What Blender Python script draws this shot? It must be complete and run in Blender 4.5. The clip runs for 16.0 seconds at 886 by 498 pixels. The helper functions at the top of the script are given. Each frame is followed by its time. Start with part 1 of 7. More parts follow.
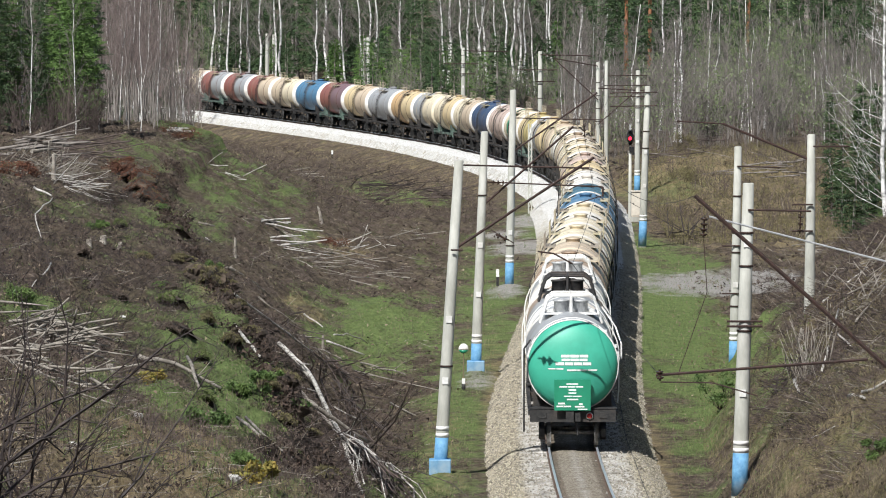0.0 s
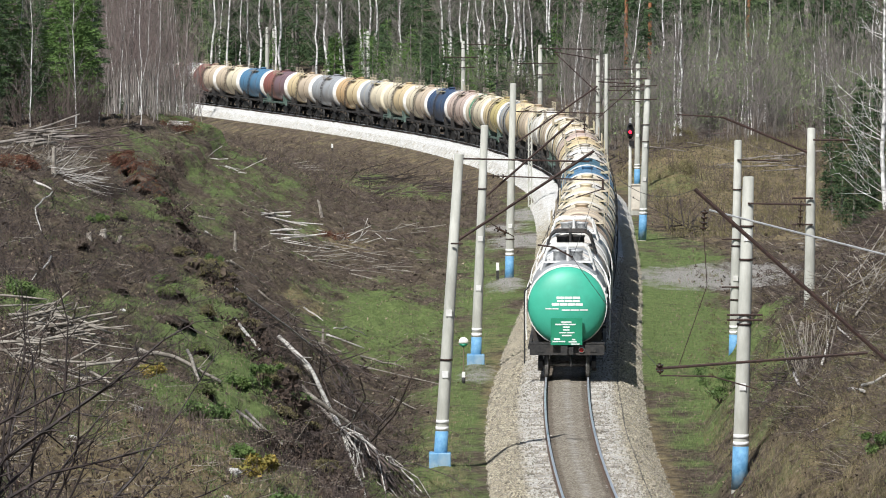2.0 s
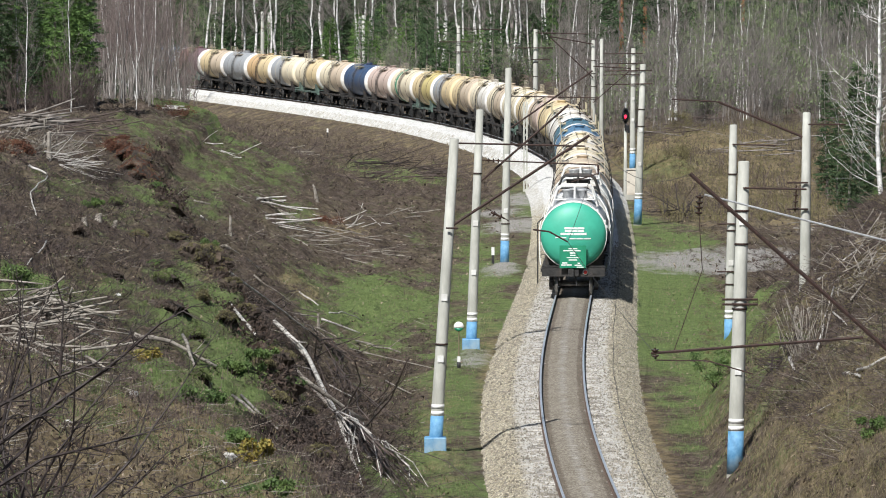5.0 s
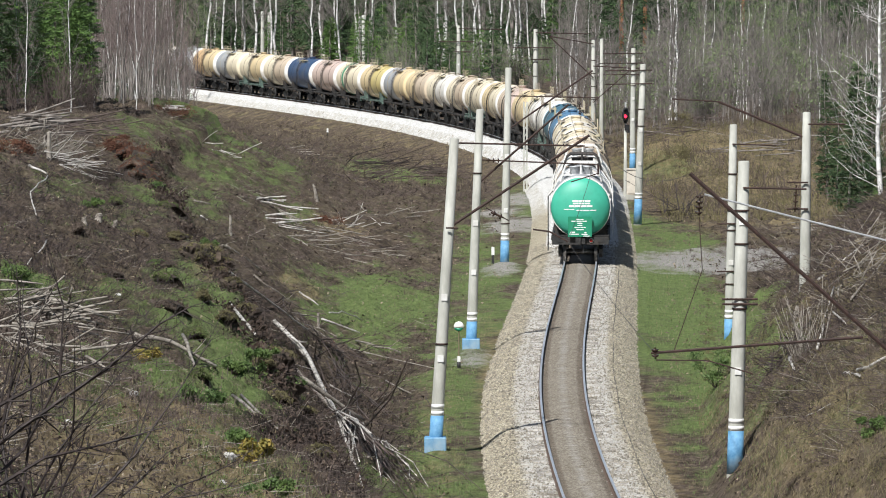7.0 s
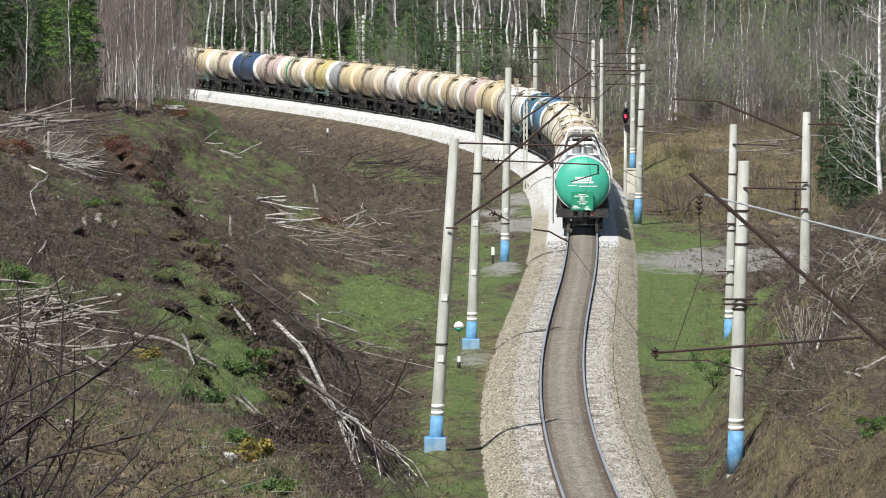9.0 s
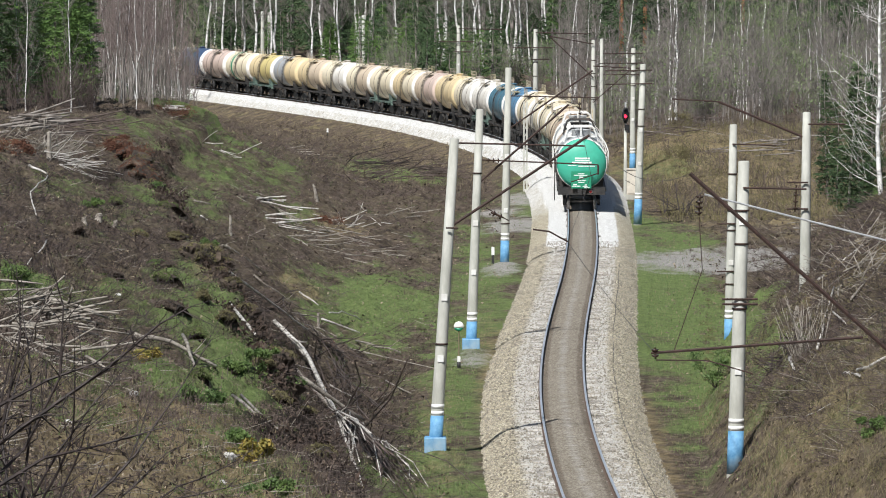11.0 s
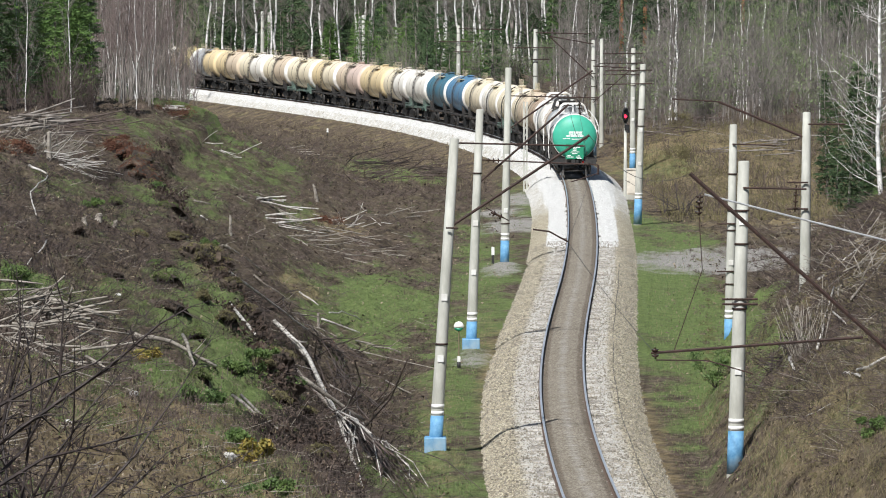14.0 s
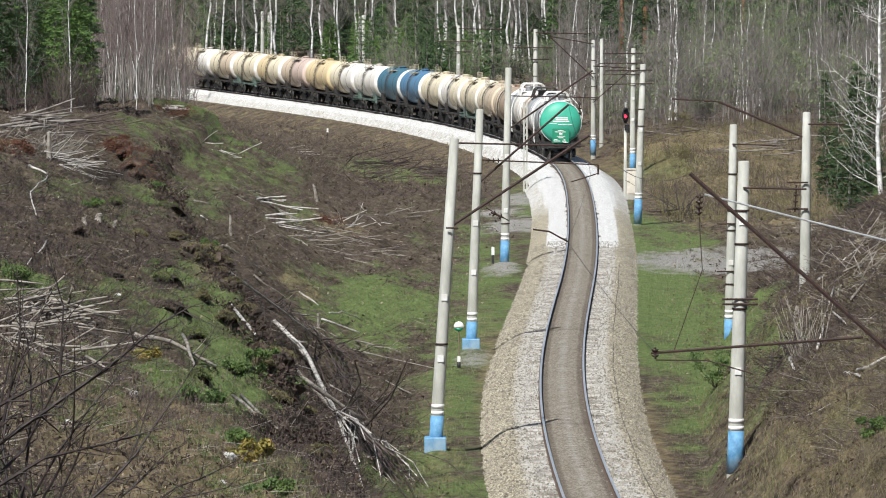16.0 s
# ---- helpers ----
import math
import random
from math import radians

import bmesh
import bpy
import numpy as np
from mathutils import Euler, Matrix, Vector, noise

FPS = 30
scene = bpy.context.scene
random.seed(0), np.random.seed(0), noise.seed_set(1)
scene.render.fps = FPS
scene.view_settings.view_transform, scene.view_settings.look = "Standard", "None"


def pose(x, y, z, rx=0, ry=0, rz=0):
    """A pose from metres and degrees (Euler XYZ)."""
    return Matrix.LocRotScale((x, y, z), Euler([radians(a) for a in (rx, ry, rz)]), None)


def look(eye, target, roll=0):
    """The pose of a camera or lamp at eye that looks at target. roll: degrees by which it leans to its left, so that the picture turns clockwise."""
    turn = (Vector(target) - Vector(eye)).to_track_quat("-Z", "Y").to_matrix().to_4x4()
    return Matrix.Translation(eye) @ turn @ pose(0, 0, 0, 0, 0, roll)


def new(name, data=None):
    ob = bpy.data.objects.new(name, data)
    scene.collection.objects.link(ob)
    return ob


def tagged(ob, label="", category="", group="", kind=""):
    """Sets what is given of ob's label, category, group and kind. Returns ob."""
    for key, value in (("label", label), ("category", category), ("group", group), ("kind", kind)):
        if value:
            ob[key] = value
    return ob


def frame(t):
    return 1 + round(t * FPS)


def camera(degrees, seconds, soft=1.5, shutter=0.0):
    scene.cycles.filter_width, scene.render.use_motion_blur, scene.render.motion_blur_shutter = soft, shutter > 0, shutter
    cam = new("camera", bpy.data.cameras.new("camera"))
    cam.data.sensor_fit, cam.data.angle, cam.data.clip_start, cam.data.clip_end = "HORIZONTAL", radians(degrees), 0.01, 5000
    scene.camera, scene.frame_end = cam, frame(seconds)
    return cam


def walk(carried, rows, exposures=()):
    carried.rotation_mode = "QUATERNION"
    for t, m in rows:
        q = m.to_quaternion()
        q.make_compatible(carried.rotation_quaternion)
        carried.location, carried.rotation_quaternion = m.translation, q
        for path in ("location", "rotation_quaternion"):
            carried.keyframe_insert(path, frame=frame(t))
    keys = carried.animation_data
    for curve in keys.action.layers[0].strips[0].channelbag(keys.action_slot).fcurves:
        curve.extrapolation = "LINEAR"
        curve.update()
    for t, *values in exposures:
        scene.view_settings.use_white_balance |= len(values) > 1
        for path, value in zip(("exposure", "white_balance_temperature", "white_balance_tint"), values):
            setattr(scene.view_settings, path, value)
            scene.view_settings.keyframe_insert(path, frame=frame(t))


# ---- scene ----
LENS = 8.907
F = 784 / math.tan(radians(LENS / 2))
EYE = (0.0, 0.0, 15.70)
cam = camera(LENS, 16.0, soft=1.0)


def aim(dx, dy):
    """The camera's pose: a tripod head, turned by small amounts from its rest."""
    return pose(*EYE, 90 - math.degrees(math.atan((539.8 - dy) / F)), 0, math.degrees(dx / F))


walk(cam, [(t, aim(dx, dy)) for t, dx, dy in (
    (0.0, 8.3, 39.2), (0.5, 13.4, 36.8), (1.0, 12.3, 32.2), (1.5, 9.6, 29.2), (2.0, 8.3, 27.7), (2.5, 6.0, 26.0),
    (3.0, 2.3, 24.4), (3.25, 0.8, 15.0), (3.5, 0.0, 4.9), (4.0, 0.0, 2.2), (4.5, 0.0, 1.0), (5.5, 0.0, 0.2), (6.5, 0.0, 0.0), (16.0, 0.0, 0.0))],
    exposures=[(0.0, 0.33), (16.0, 0.33)])

# ---- world and sun ----
SUN_UP, SUN_WAY = radians(50), (-0.43, -0.903)      # way: from the place towards the sun, on the ground
world = bpy.data.worlds.new("sky")
scene.world = world
world.use_nodes = True
wn, wl = world.node_tree.nodes, world.node_tree.links
sky = wn.new("ShaderNodeTexSky")
sky.sky_type, sky.sun_disc, sky.sun_elevation, sky.sun_rotation = "NISHITA", False, SUN_UP, math.atan2(SUN_WAY[0], SUN_WAY[1])
wl.new(sky.outputs[0], wn["Background"].inputs[0])
wn["Background"].inputs[1].default_value = 0.05
sun = new("sun", bpy.data.lights.new("sun", "SUN"))
sun.data.energy, sun.data.angle, sun.data.color = 5.0, radians(0.5), (0.99, 0.98, 0.955)
toward = Vector((SUN_WAY[0] * math.cos(SUN_UP), SUN_WAY[1] * math.cos(SUN_UP), math.sin(SUN_UP)))
sun.matrix_world = look(toward * 300, (0, 0, 0))


# ---- materials ----
def blank(name):
    m = bpy.data.materials.new(name)
    m.use_nodes = True
    return m, m.node_tree.nodes, m.node_tree.links, m.node_tree.nodes["Principled BSDF"]


def ramp(n, l, fac, stops):
    r = n.new("ShaderNodeValToRGB")
    while len(r.color_ramp.elements) < len(stops):
        r.color_ramp.elements.new(0.5)
    for e, (at, c) in zip(r.color_ramp.elements, stops):
        e.position, e.color = at, (*c, 1)
    l.new(fac, r.inputs[0])
    return r.outputs[0]


def noise_tex(n, l, coords, scale, detail=5, rough=0.6, stretch=None):
    t = n.new("ShaderNodeTexNoise")
    t.inputs["Scale"].default_value, t.inputs["Detail"].default_value, t.inputs["Roughness"].default_value = scale, detail, rough
    if stretch:
        mp = n.new("ShaderNodeMapping")
        mp.inputs["Scale"].default_value = stretch
        l.new(coords, mp.inputs[0])
        coords = mp.outputs[0]
    l.new(coords, t.inputs["Vector"])
    return t.outputs[0]


def mixed(n, l, fac, a, b, kind="MIX"):
    x = n.new("ShaderNodeMix")
    x.data_type, x.blend_type = "RGBA", kind
    for sock, v in ((x.inputs[0], fac), (x.inputs[6], a), (x.inputs[7], b)):
        if isinstance(v, (int, float)):
            sock.default_value = v
        elif isinstance(v, tuple):
            sock.default_value = (*v, 1)
        else:
            l.new(v, sock)
    return x.outputs[2]


def surface(name, dark, light, scale=4.0, rough=0.8, bump=0.2, metal=0.0, stain=None, stain_scale=0.7, stretch=None, vary=0.0, world_space=False, lo=0.35, hi=0.65):
    """A surface with grain between two colours, larger stains and fine relief; vary: how much pieces differ from each other."""
    m, n, l, p = blank(name)
    co = n.new("ShaderNodeNewGeometry").outputs["Position"] if world_space else n.new("ShaderNodeTexCoord").outputs["Object"]
    grain = noise_tex(n, l, co, scale, 6, 0.65, stretch)
    col = ramp(n, l, grain, [(lo, dark), (hi, light)])
    if stain:
        big = noise_tex(n, l, co, stain_scale, 4, 0.6, stretch)
        col = mixed(n, l, ramp(n, l, big, [(0.5, (0, 0, 0)), (0.68, (1, 1, 1))]), col, stain)
    if vary:
        rnd = n.new("ShaderNodeNewGeometry").outputs["Random Per Island"]
        a, b = 1 - vary, 1 + vary * 0.6
        col = mixed(n, l, 1.0, col, ramp(n, l, rnd, [(0, (a, a, a)), (1, (min(b, 1), min(b, 1), min(b, 1)))]), "MULTIPLY")
    l.new(col, p.inputs["Base Color"])
    p.inputs["Roughness"].default_value, p.inputs["Metallic"].default_value = rough, metal
    if bump:
        bp = n.new("ShaderNodeBump")
        bp.inputs["Strength"].default_value, bp.inputs["Distance"].default_value = bump, 0.02
        l.new(noise_tex(n, l, co, scale * 3, 4), bp.inputs["Height"])
        l.new(bp.outputs[0], p.inputs["Normal"])
    return m


def tank_paint(name, rear, front, soot=0.6, rough=0.45):
    """Old tank paint: two halves that may differ, spill marks round the middle, streaks and dust."""
    m, n, l, p = blank(name)
    co = n.new("ShaderNodeTexCoord").outputs["Object"]
    sep = n.new("ShaderNodeSeparateXYZ")
    l.new(co, sep.inputs[0])
    wob = noise_tex(n, l, co, 0.9, 4)
    add = n.new("ShaderNodeMath")
    add.operation = "MULTIPLY_ADD"
    add.inputs[1].default_value, add.inputs[2].default_value = 1.6, -0.8
    l.new(wob, add.inputs[0])
    along = n.new("ShaderNodeMath")
    l.new(sep.outputs[1], along.inputs[0])
    l.new(add.outputs[0], along.inputs[1])
    half = n.new("ShaderNodeMapRange")
    half.inputs[1].default_value, half.inputs[2].default_value = -0.4, 0.4
    l.new(along.outputs[0], half.inputs[0])
    col = mixed(n, l, half.outputs[0], rear, front)
    grain = noise_tex(n, l, co, 1.1, 6, 0.7, (1.6, 1.0, 0.25))
    col = mixed(n, l, ramp(n, l, grain, [(0.48, (0, 0, 0)), (0.78, (0.55, 0.55, 0.55))]), col, (0.26, 0.20, 0.15))
    mid = n.new("ShaderNodeMath")
    mid.operation = "ABSOLUTE"
    l.new(along.outputs[0], mid.inputs[0])
    spill = n.new("ShaderNodeMapRange")
    spill.inputs[1].default_value, spill.inputs[2].default_value, spill.inputs[3].default_value, spill.inputs[4].default_value = 0.12, 0.55, min(soot * 1.3, 0.8), 0.0
    l.new(mid.outputs[0], spill.inputs[0])
    col = mixed(n, l, spill.outputs[0], col, (0.10, 0.065, 0.045))
    fine = noise_tex(n, l, co, 14, 4)
    col = mixed(n, l, 0.25, col, ramp(n, l, fine, [(0.3, (0.3, 0.27, 0.24)), (0.7, (1, 1, 1))]), "MULTIPLY")
    l.new(col, p.inputs["Base Color"])
    p.inputs["Roughness"].default_value = rough
    return m


RAIL_STEEL = surface("worn rail steel", (0.48, 0.51, 0.56), (0.70, 0.74, 0.80), 8, 0.36, 0.05, 0.6)
RAIL_RUST = surface("rusty rail side", (0.055, 0.035, 0.026), (0.12, 0.08, 0.06), 9, 0.8, 0.2)
RUST = surface("rusty iron", (0.02, 0.012, 0.010), (0.06, 0.03, 0.023), 12, 0.75, 0.3)
DARK_IRON = surface("dirty black iron", (0.010, 0.010, 0.011), (0.038, 0.036, 0.034), 7, 0.65, 0.2, stain=(0.07, 0.055, 0.045))
GREEN_IRON = surface("dirty green-grey iron", (0.05, 0.09, 0.075), (0.13, 0.19, 0.16), 5, 0.65, 0.2, stain=(0.06, 0.055, 0.05))
GREY_IRON = surface("galvanised iron", (0.32, 0.33, 0.34), (0.5, 0.51, 0.52), 9, 0.5, 0.1, 0.3)
WHITE_PAINT = surface("white paint", (0.62, 0.62, 0.60), (0.82, 0.82, 0.80), 5, 0.5, 0.05, stain=(0.5, 0.47, 0.42))
BLUE_PAINT = surface("faded blue paint", (0.07, 0.22, 0.40), (0.16, 0.36, 0.56), 4, 0.7, 0.2, stain=(0.28, 0.38, 0.46))
CONCRETE = surface("weathered concrete", (0.36, 0.36, 0.32), (0.53, 0.53, 0.48), 2.5, 0.9, 0.25, stain=(0.31, 0.305, 0.27), stretch=(1, 1, 0.3))
TAIL_GREEN = surface("turquoise tank paint", (0.045, 0.36, 0.245), (0.055, 0.42, 0.29), 1.2, 0.5, 0.05, stain=(0.045, 0.33, 0.23), stain_scale=0.8)
PLATE_GREEN = surface("dark green enamel", (0.015, 0.20, 0.11), (0.02, 0.25, 0.14), 2.0, 0.4, 0.05)
# stained white: glaring sunlight painted on tank ends; plain paint on the marker disc
SUNLIT_END_AND_DISC_WHITE = surface("white for sunlit tank ends and marker disc", (0.68, 0.66, 0.62), (0.84, 0.83, 0.80), 1.3, 0.5, 0.05, stain=(0.55, 0.5, 0.44))
BAR_WHITE = surface("stencil white", (0.72, 0.75, 0.72), (0.82, 0.84, 0.82), 12, 0.6, 0)
RED_PAINT = surface("red marker", (0.5, 0.03, 0.03), (0.6, 0.05, 0.04), 12, 0.5, 0)
DEAD_WOOD = surface("bleached dead wood", (0.20, 0.17, 0.14), (0.50, 0.46, 0.40), 3, 0.9, 0.3, vary=0.55)
BIRCH_LOG = surface("birch log bark", (0.40, 0.37, 0.33), (0.80, 0.78, 0.74), 6, 0.8, 0.3, stain=(0.10, 0.085, 0.075), stain_scale=3, vary=0.3)
TWIG = surface("grey-brown twigs", (0.06, 0.043, 0.038), (0.17, 0.13, 0.115), 1.0, 0.9, 0, vary=0.6)
TWIG_FAR = surface("bare pale twigs", (0.145, 0.127, 0.114), (0.30, 0.27, 0.248), 0.7, 0.9, 0, vary=0.5)
STRAW = surface("dry straw grass", (0.17, 0.135, 0.08), (0.36, 0.30, 0.19), 0.9, 0.9, 0, vary=0.5)
GRASS = surface("young spring grass", (0.085, 0.14, 0.04), (0.19, 0.28, 0.085), 0.5, 0.8, 0, vary=0.45)
BUSH_GREEN = surface("fresh green bush leaves", (0.05, 0.105, 0.022), (0.15, 0.225, 0.06), 0.9, 0.7, 0, vary=0.4)
OCHRE_LEAF = surface("yellow-orange leaves", (0.15, 0.17, 0.03), (0.38, 0.26, 0.05), 2, 0.7, 0, vary=0.4)
RED_NEEDLE = surface("dead rust-brown needles", (0.09, 0.035, 0.02), (0.19, 0.08, 0.045), 2, 0.9, 0, vary=0.4)
BIRCH_BARK = surface("white birch bark", (0.52, 0.51, 0.49), (0.86, 0.85, 0.83), 1.4, 0.75, 0.2, stain=(0.06, 0.055, 0.05), stain_scale=1.7, stretch=(1, 1, 1.8))
GREY_BARK = surface("grey bark", (0.14, 0.122, 0.108), (0.32, 0.29, 0.265), 2, 0.9, 0.3, stain=(0.10, 0.085, 0.075))
PINE_BARK = surface("orange pine bark", (0.22, 0.09, 0.04), (0.40, 0.19, 0.10), 2, 0.9, 0.3)
NEEDLES = surface("conifer needles", (0.025, 0.06, 0.022), (0.082, 0.142, 0.048), 0.6, 0.75, 0, vary=0.5)
FRESH_NEEDLES = surface("bright conifer needles", (0.07, 0.15, 0.03), (0.17, 0.29, 0.07), 0.8, 0.75, 0, vary=0.5)
BUDS = surface("pale green buds", (0.13, 0.18, 0.075), (0.26, 0.33, 0.15), 0.7, 0.8, 0, vary=0.4)
STONE = surface("pale stone", (0.38, 0.37, 0.35), (0.62, 0.61, 0.58), 4, 0.85, 0.3)
GLASS_DARK = surface("black signal head", (0.012, 0.012, 0.013), (0.025, 0.025, 0.026), 6, 0.4, 0)
CABINET = surface("cream cabinet paint", (0.55, 0.50, 0.42), (0.68, 0.63, 0.54), 3, 0.6, 0.1, stain=(0.45, 0.38, 0.30))
OLIVE = surface("olive dry growth", (0.09, 0.08, 0.035), (0.24, 0.21, 0.10), 0.8, 0.9, 0, vary=0.5, world_space=True)
MOSS = surface("moss and sprouting herbs", (0.06, 0.085, 0.025), (0.17, 0.21, 0.07), 0.8, 0.9, 0, vary=0.5, world_space=True)
HEATH = surface("dry brown heath", (0.07, 0.05, 0.04), (0.19, 0.145, 0.115), 0.8, 0.9, 0, vary=0.5, world_space=True)
INSULATOR = surface("brown glazed porcelain", (0.03, 0.018, 0.014), (0.06, 0.035, 0.025), 5, 0.25, 0)
RED_LAMP, _n, _l, _p = blank("red signal lamp")
_p.inputs["Base Color"].default_value, _p.inputs["Emission Color"].default_value, _p.inputs["Emission Strength"].default_value = (0.6, 0.01, 0.02, 1), (1.0, 0.02, 0.05, 1), 4.0

# ---- mesh helpers ----
def part(name, bm, material, parent=None, label=""):
    """Links a bmesh as one mesh object under a thing or a part."""
    me = bpy.data.meshes.new(name)
    bm.to_mesh(me)
    bm.free()
    return part_of(name, me, material, parent, label)


def part_of(name, me, material, parent=None, label=""):
    if not me.materials:
        me.materials.append(material)
    ob = new(name, me)
    ob.parent = parent
    if me.materials[0] != material:
        ob.material_slots[0].link = "OBJECT"
        ob.material_slots[0].material = material
    return tagged(ob, label)


def raw(name, verts, faces, material, parent=None, label="", smooth=False):
    me = bpy.data.meshes.new(name)
    me.from_pydata([tuple(v) for v in verts], [], faces)
    if smooth:
        me.polygons.foreach_set("use_smooth", [True] * len(me.polygons))
    return part_of(name, me, material, parent, label)


def box(bm, x0, x1, y0, y1, z0, z1, m=None):
    vs = [bm.verts.new(Vector(c) if m is None else m @ Vector(c)) for c in (
        (x0, y0, z0), (x1, y0, z0), (x1, y1, z0), (x0, y1, z0), (x0, y0, z1), (x1, y0, z1), (x1, y1, z1), (x0, y1, z1))]
    for f in ((3, 2, 1, 0), (4, 5, 6, 7), (0, 1, 5, 4), (1, 2, 6, 5), (2, 3, 7, 6), (3, 0, 4, 7)):
        bm.faces.new([vs[i] for i in f])


def rod(bm, a, b, r0, r1=None, n=6, caps=True):
    """A round bar from a to b, tapering from r0 to r1."""
    a, b = Vector(a), Vector(b)
    r1 = r0 if r1 is None else r1
    d = (b - a).normalized()
    u = d.orthogonal().normalized()
    w = d.cross(u)
    ring = [[bm.verts.new(c + (u * math.cos(q) + w * math.sin(q)) * r) for q in (2 * math.pi * k / n for k in range(n))] for c, r in ((a, r0), (b, r1))]
    for k in range(n):
        f = bm.faces.new((ring[0][k], ring[0][(k + 1) % n], ring[1][(k + 1) % n], ring[1][k]))
        f.smooth = n > 6
    if caps:
        bm.faces.new(ring[0][::-1])
        bm.faces.new(ring[1])


def turned(bm, rows, axis="y", n=32, at=(0, 0, 0), smooth=True):
    """A body of revolution: rows of (place along the axis, radius)."""
    rings = []
    for s, r in rows:
        ring = []
        for k in range(n if r > 1e-6 else 1):
            q = 2 * math.pi * k / n
            c, d = r * math.cos(q), r * math.sin(q)
            v = {"y": (c, s, d), "z": (c, d, s), "x": (s, c, d)}[axis]
            ring.append(bm.verts.new(Vector(v) + Vector(at)))
        rings.append(ring)
    for a, b in zip(rings, rings[1:]):
        for k in range(n):
            vs = [a[k % len(a)], a[(k + 1) % len(a)], b[(k + 1) % len(b)], b[k % len(b)]]
            f = bm.faces.new(list(dict.fromkeys(vs)))
            f.smooth = smooth
    bmesh.ops.recalc_face_normals(bm, faces=bm.faces)


def prisms(starts, ends, r0, r1, sides=3):
    """Many thin tapered sticks at once: vertices and faces for one joined mesh."""
    a, b = np.asarray(starts, float), np.asarray(ends, float)
    r0, r1 = np.broadcast_to(r0, len(a)), np.broadcast_to(r1, len(a))
    d = b - a
    d /= np.maximum(np.linalg.norm(d, axis=1, keepdims=True), 1e-6)
    ref = np.where(np.abs(d[:, 2:3]) > 0.9, [[1.0, 0, 0]], [[0, 0, 1.0]])
    u = np.cross(d, ref)
    u /= np.linalg.norm(u, axis=1, keepdims=True)
    w = np.cross(d, u)
    q = 2 * np.pi * np.arange(sides) / sides
    off = np.cos(q)[None, :, None] * u[:, None] + np.sin(q)[None, :, None] * w[:, None]
    v = np.concatenate([a[:, None] + off * r0[:, None, None], b[:, None] + off * r1[:, None, None]], axis=1).reshape(-1, 3)
    base = np.arange(len(a))[:, None, None] * 2 * sides
    k = np.arange(sides)
    f = np.stack([k, (k + 1) % sides, (k + 1) % sides + sides, k + sides], axis=1)[None] + base
    return v, f.reshape(-1, 4).tolist()


def thing(name, m, label, category, group="", kind=""):
    ob = new(name)
    ob.empty_display_size = 0.3
    ob.matrix_basis = m
    return tagged(ob, label, category, group, kind)


# ---- the plan: track, ground ----
def lerp(pts, x):
    return float(np.interp(x, [p[0] for p in pts], [p[1] for p in pts]))


BEND = [0.654, 0.840, 0.311, -0.304, -0.206, -0.231, -1.384, -1.327, -1.237, -1.480, -0.754, -0.354, 0.0, 0.0]   # per km, every 40 m
RISE = [-0.29, -0.19, -0.26, -0.18, 0.15, 0.20, 0.07, 0.11, 0.17, 0.22]                                    # every 62 m
STEP = 2.0
S = np.arange(-200, 820, STEP)
_k = np.interp(S, np.arange(14) * 40.0, BEND) / 1000
_i0 = int(200 / STEP)
_h = np.concatenate([[0], np.cumsum((_k[1:] + _k[:-1]) / 2 * STEP)])
HEAD = -0.0187 + _h - _h[_i0]
_x = np.concatenate([[0], np.cumsum((np.sin(HEAD[1:]) + np.sin(HEAD[:-1])) / 2 * STEP)])
_y = np.concatenate([[0], np.cumsum((np.cos(HEAD[1:]) + np.cos(HEAD[:-1])) / 2 * STEP)])
TX, TY = 4.398 + _x - _x[_i0], 158.0 + _y - _y[_i0]
TZ = np.interp(S, np.arange(10) * 62.0, RISE)


def on_track(s, side=0.0, up=0.0):
    """A place s metres along the track, aside to the right and above the rails' top."""
    h = np.interp(s, S, HEAD)
    return Vector((np.interp(s, S, TX) + side * math.cos(h), np.interp(s, S, TY) - side * math.sin(h), np.interp(s, S, TZ) + up))


def track_x(y):
    return float(np.interp(y, TY, TX))


def aside(x, y):
    """Distance from the track's middle, to the right."""
    i = np.interp(y, TY, np.arange(len(TY)))
    return (x - track_x(y)) * math.cos(np.interp(i, np.arange(len(TY)), HEAD))


CREST_X = [(-300, 10), (0, 10), (60, 5), (115, -1.4), (150, -4.4), (200, -7.9), (300, -15.9), (400, -16.5), (440, -21), (480, -25), (560, -34), (700, -60), (900, -120)]
CREST_Z = [(-300, 11), (0, 10.5), (10, 10), (30, 6), (60, 3.2), (90, 3.7), (115, 4.3), (150, 3.6), (200, 3.8), (300, 4.1), (390, 4.0), (440, 2.0), (480, 0.8), (540, -0.6), (700, -0.4)]
RIGHT_TOE = [(0, 3.6), (168, 3.75), (190, 4.6), (223, 5.9), (261, 8.5), (300, 13), (330, 20)]
LEFT_RISE = [(0, 14), (120, 8), (150, 5.5), (200, 3.4), (260, 2.3), (330, 1.7), (400, 0.9)]
TOE_OUT = [(0, 3.6), (130, 3.6), (170, 4.2), (209, 6), (262, 11), (330, 13), (450, 14), (560, 12), (900, 12)]


POLE_FEET = [(-0.25, 184.6, -0.72), (1.14, 230.8, -0.7), (3.17, 292.6, -0.62), (0.62, 222.0, -0.85)]   # spoil heaped round the feet


def smooth01(x):
    x = min(1.0, max(0.0, x))
    return x * x * (3 - 2 * x)


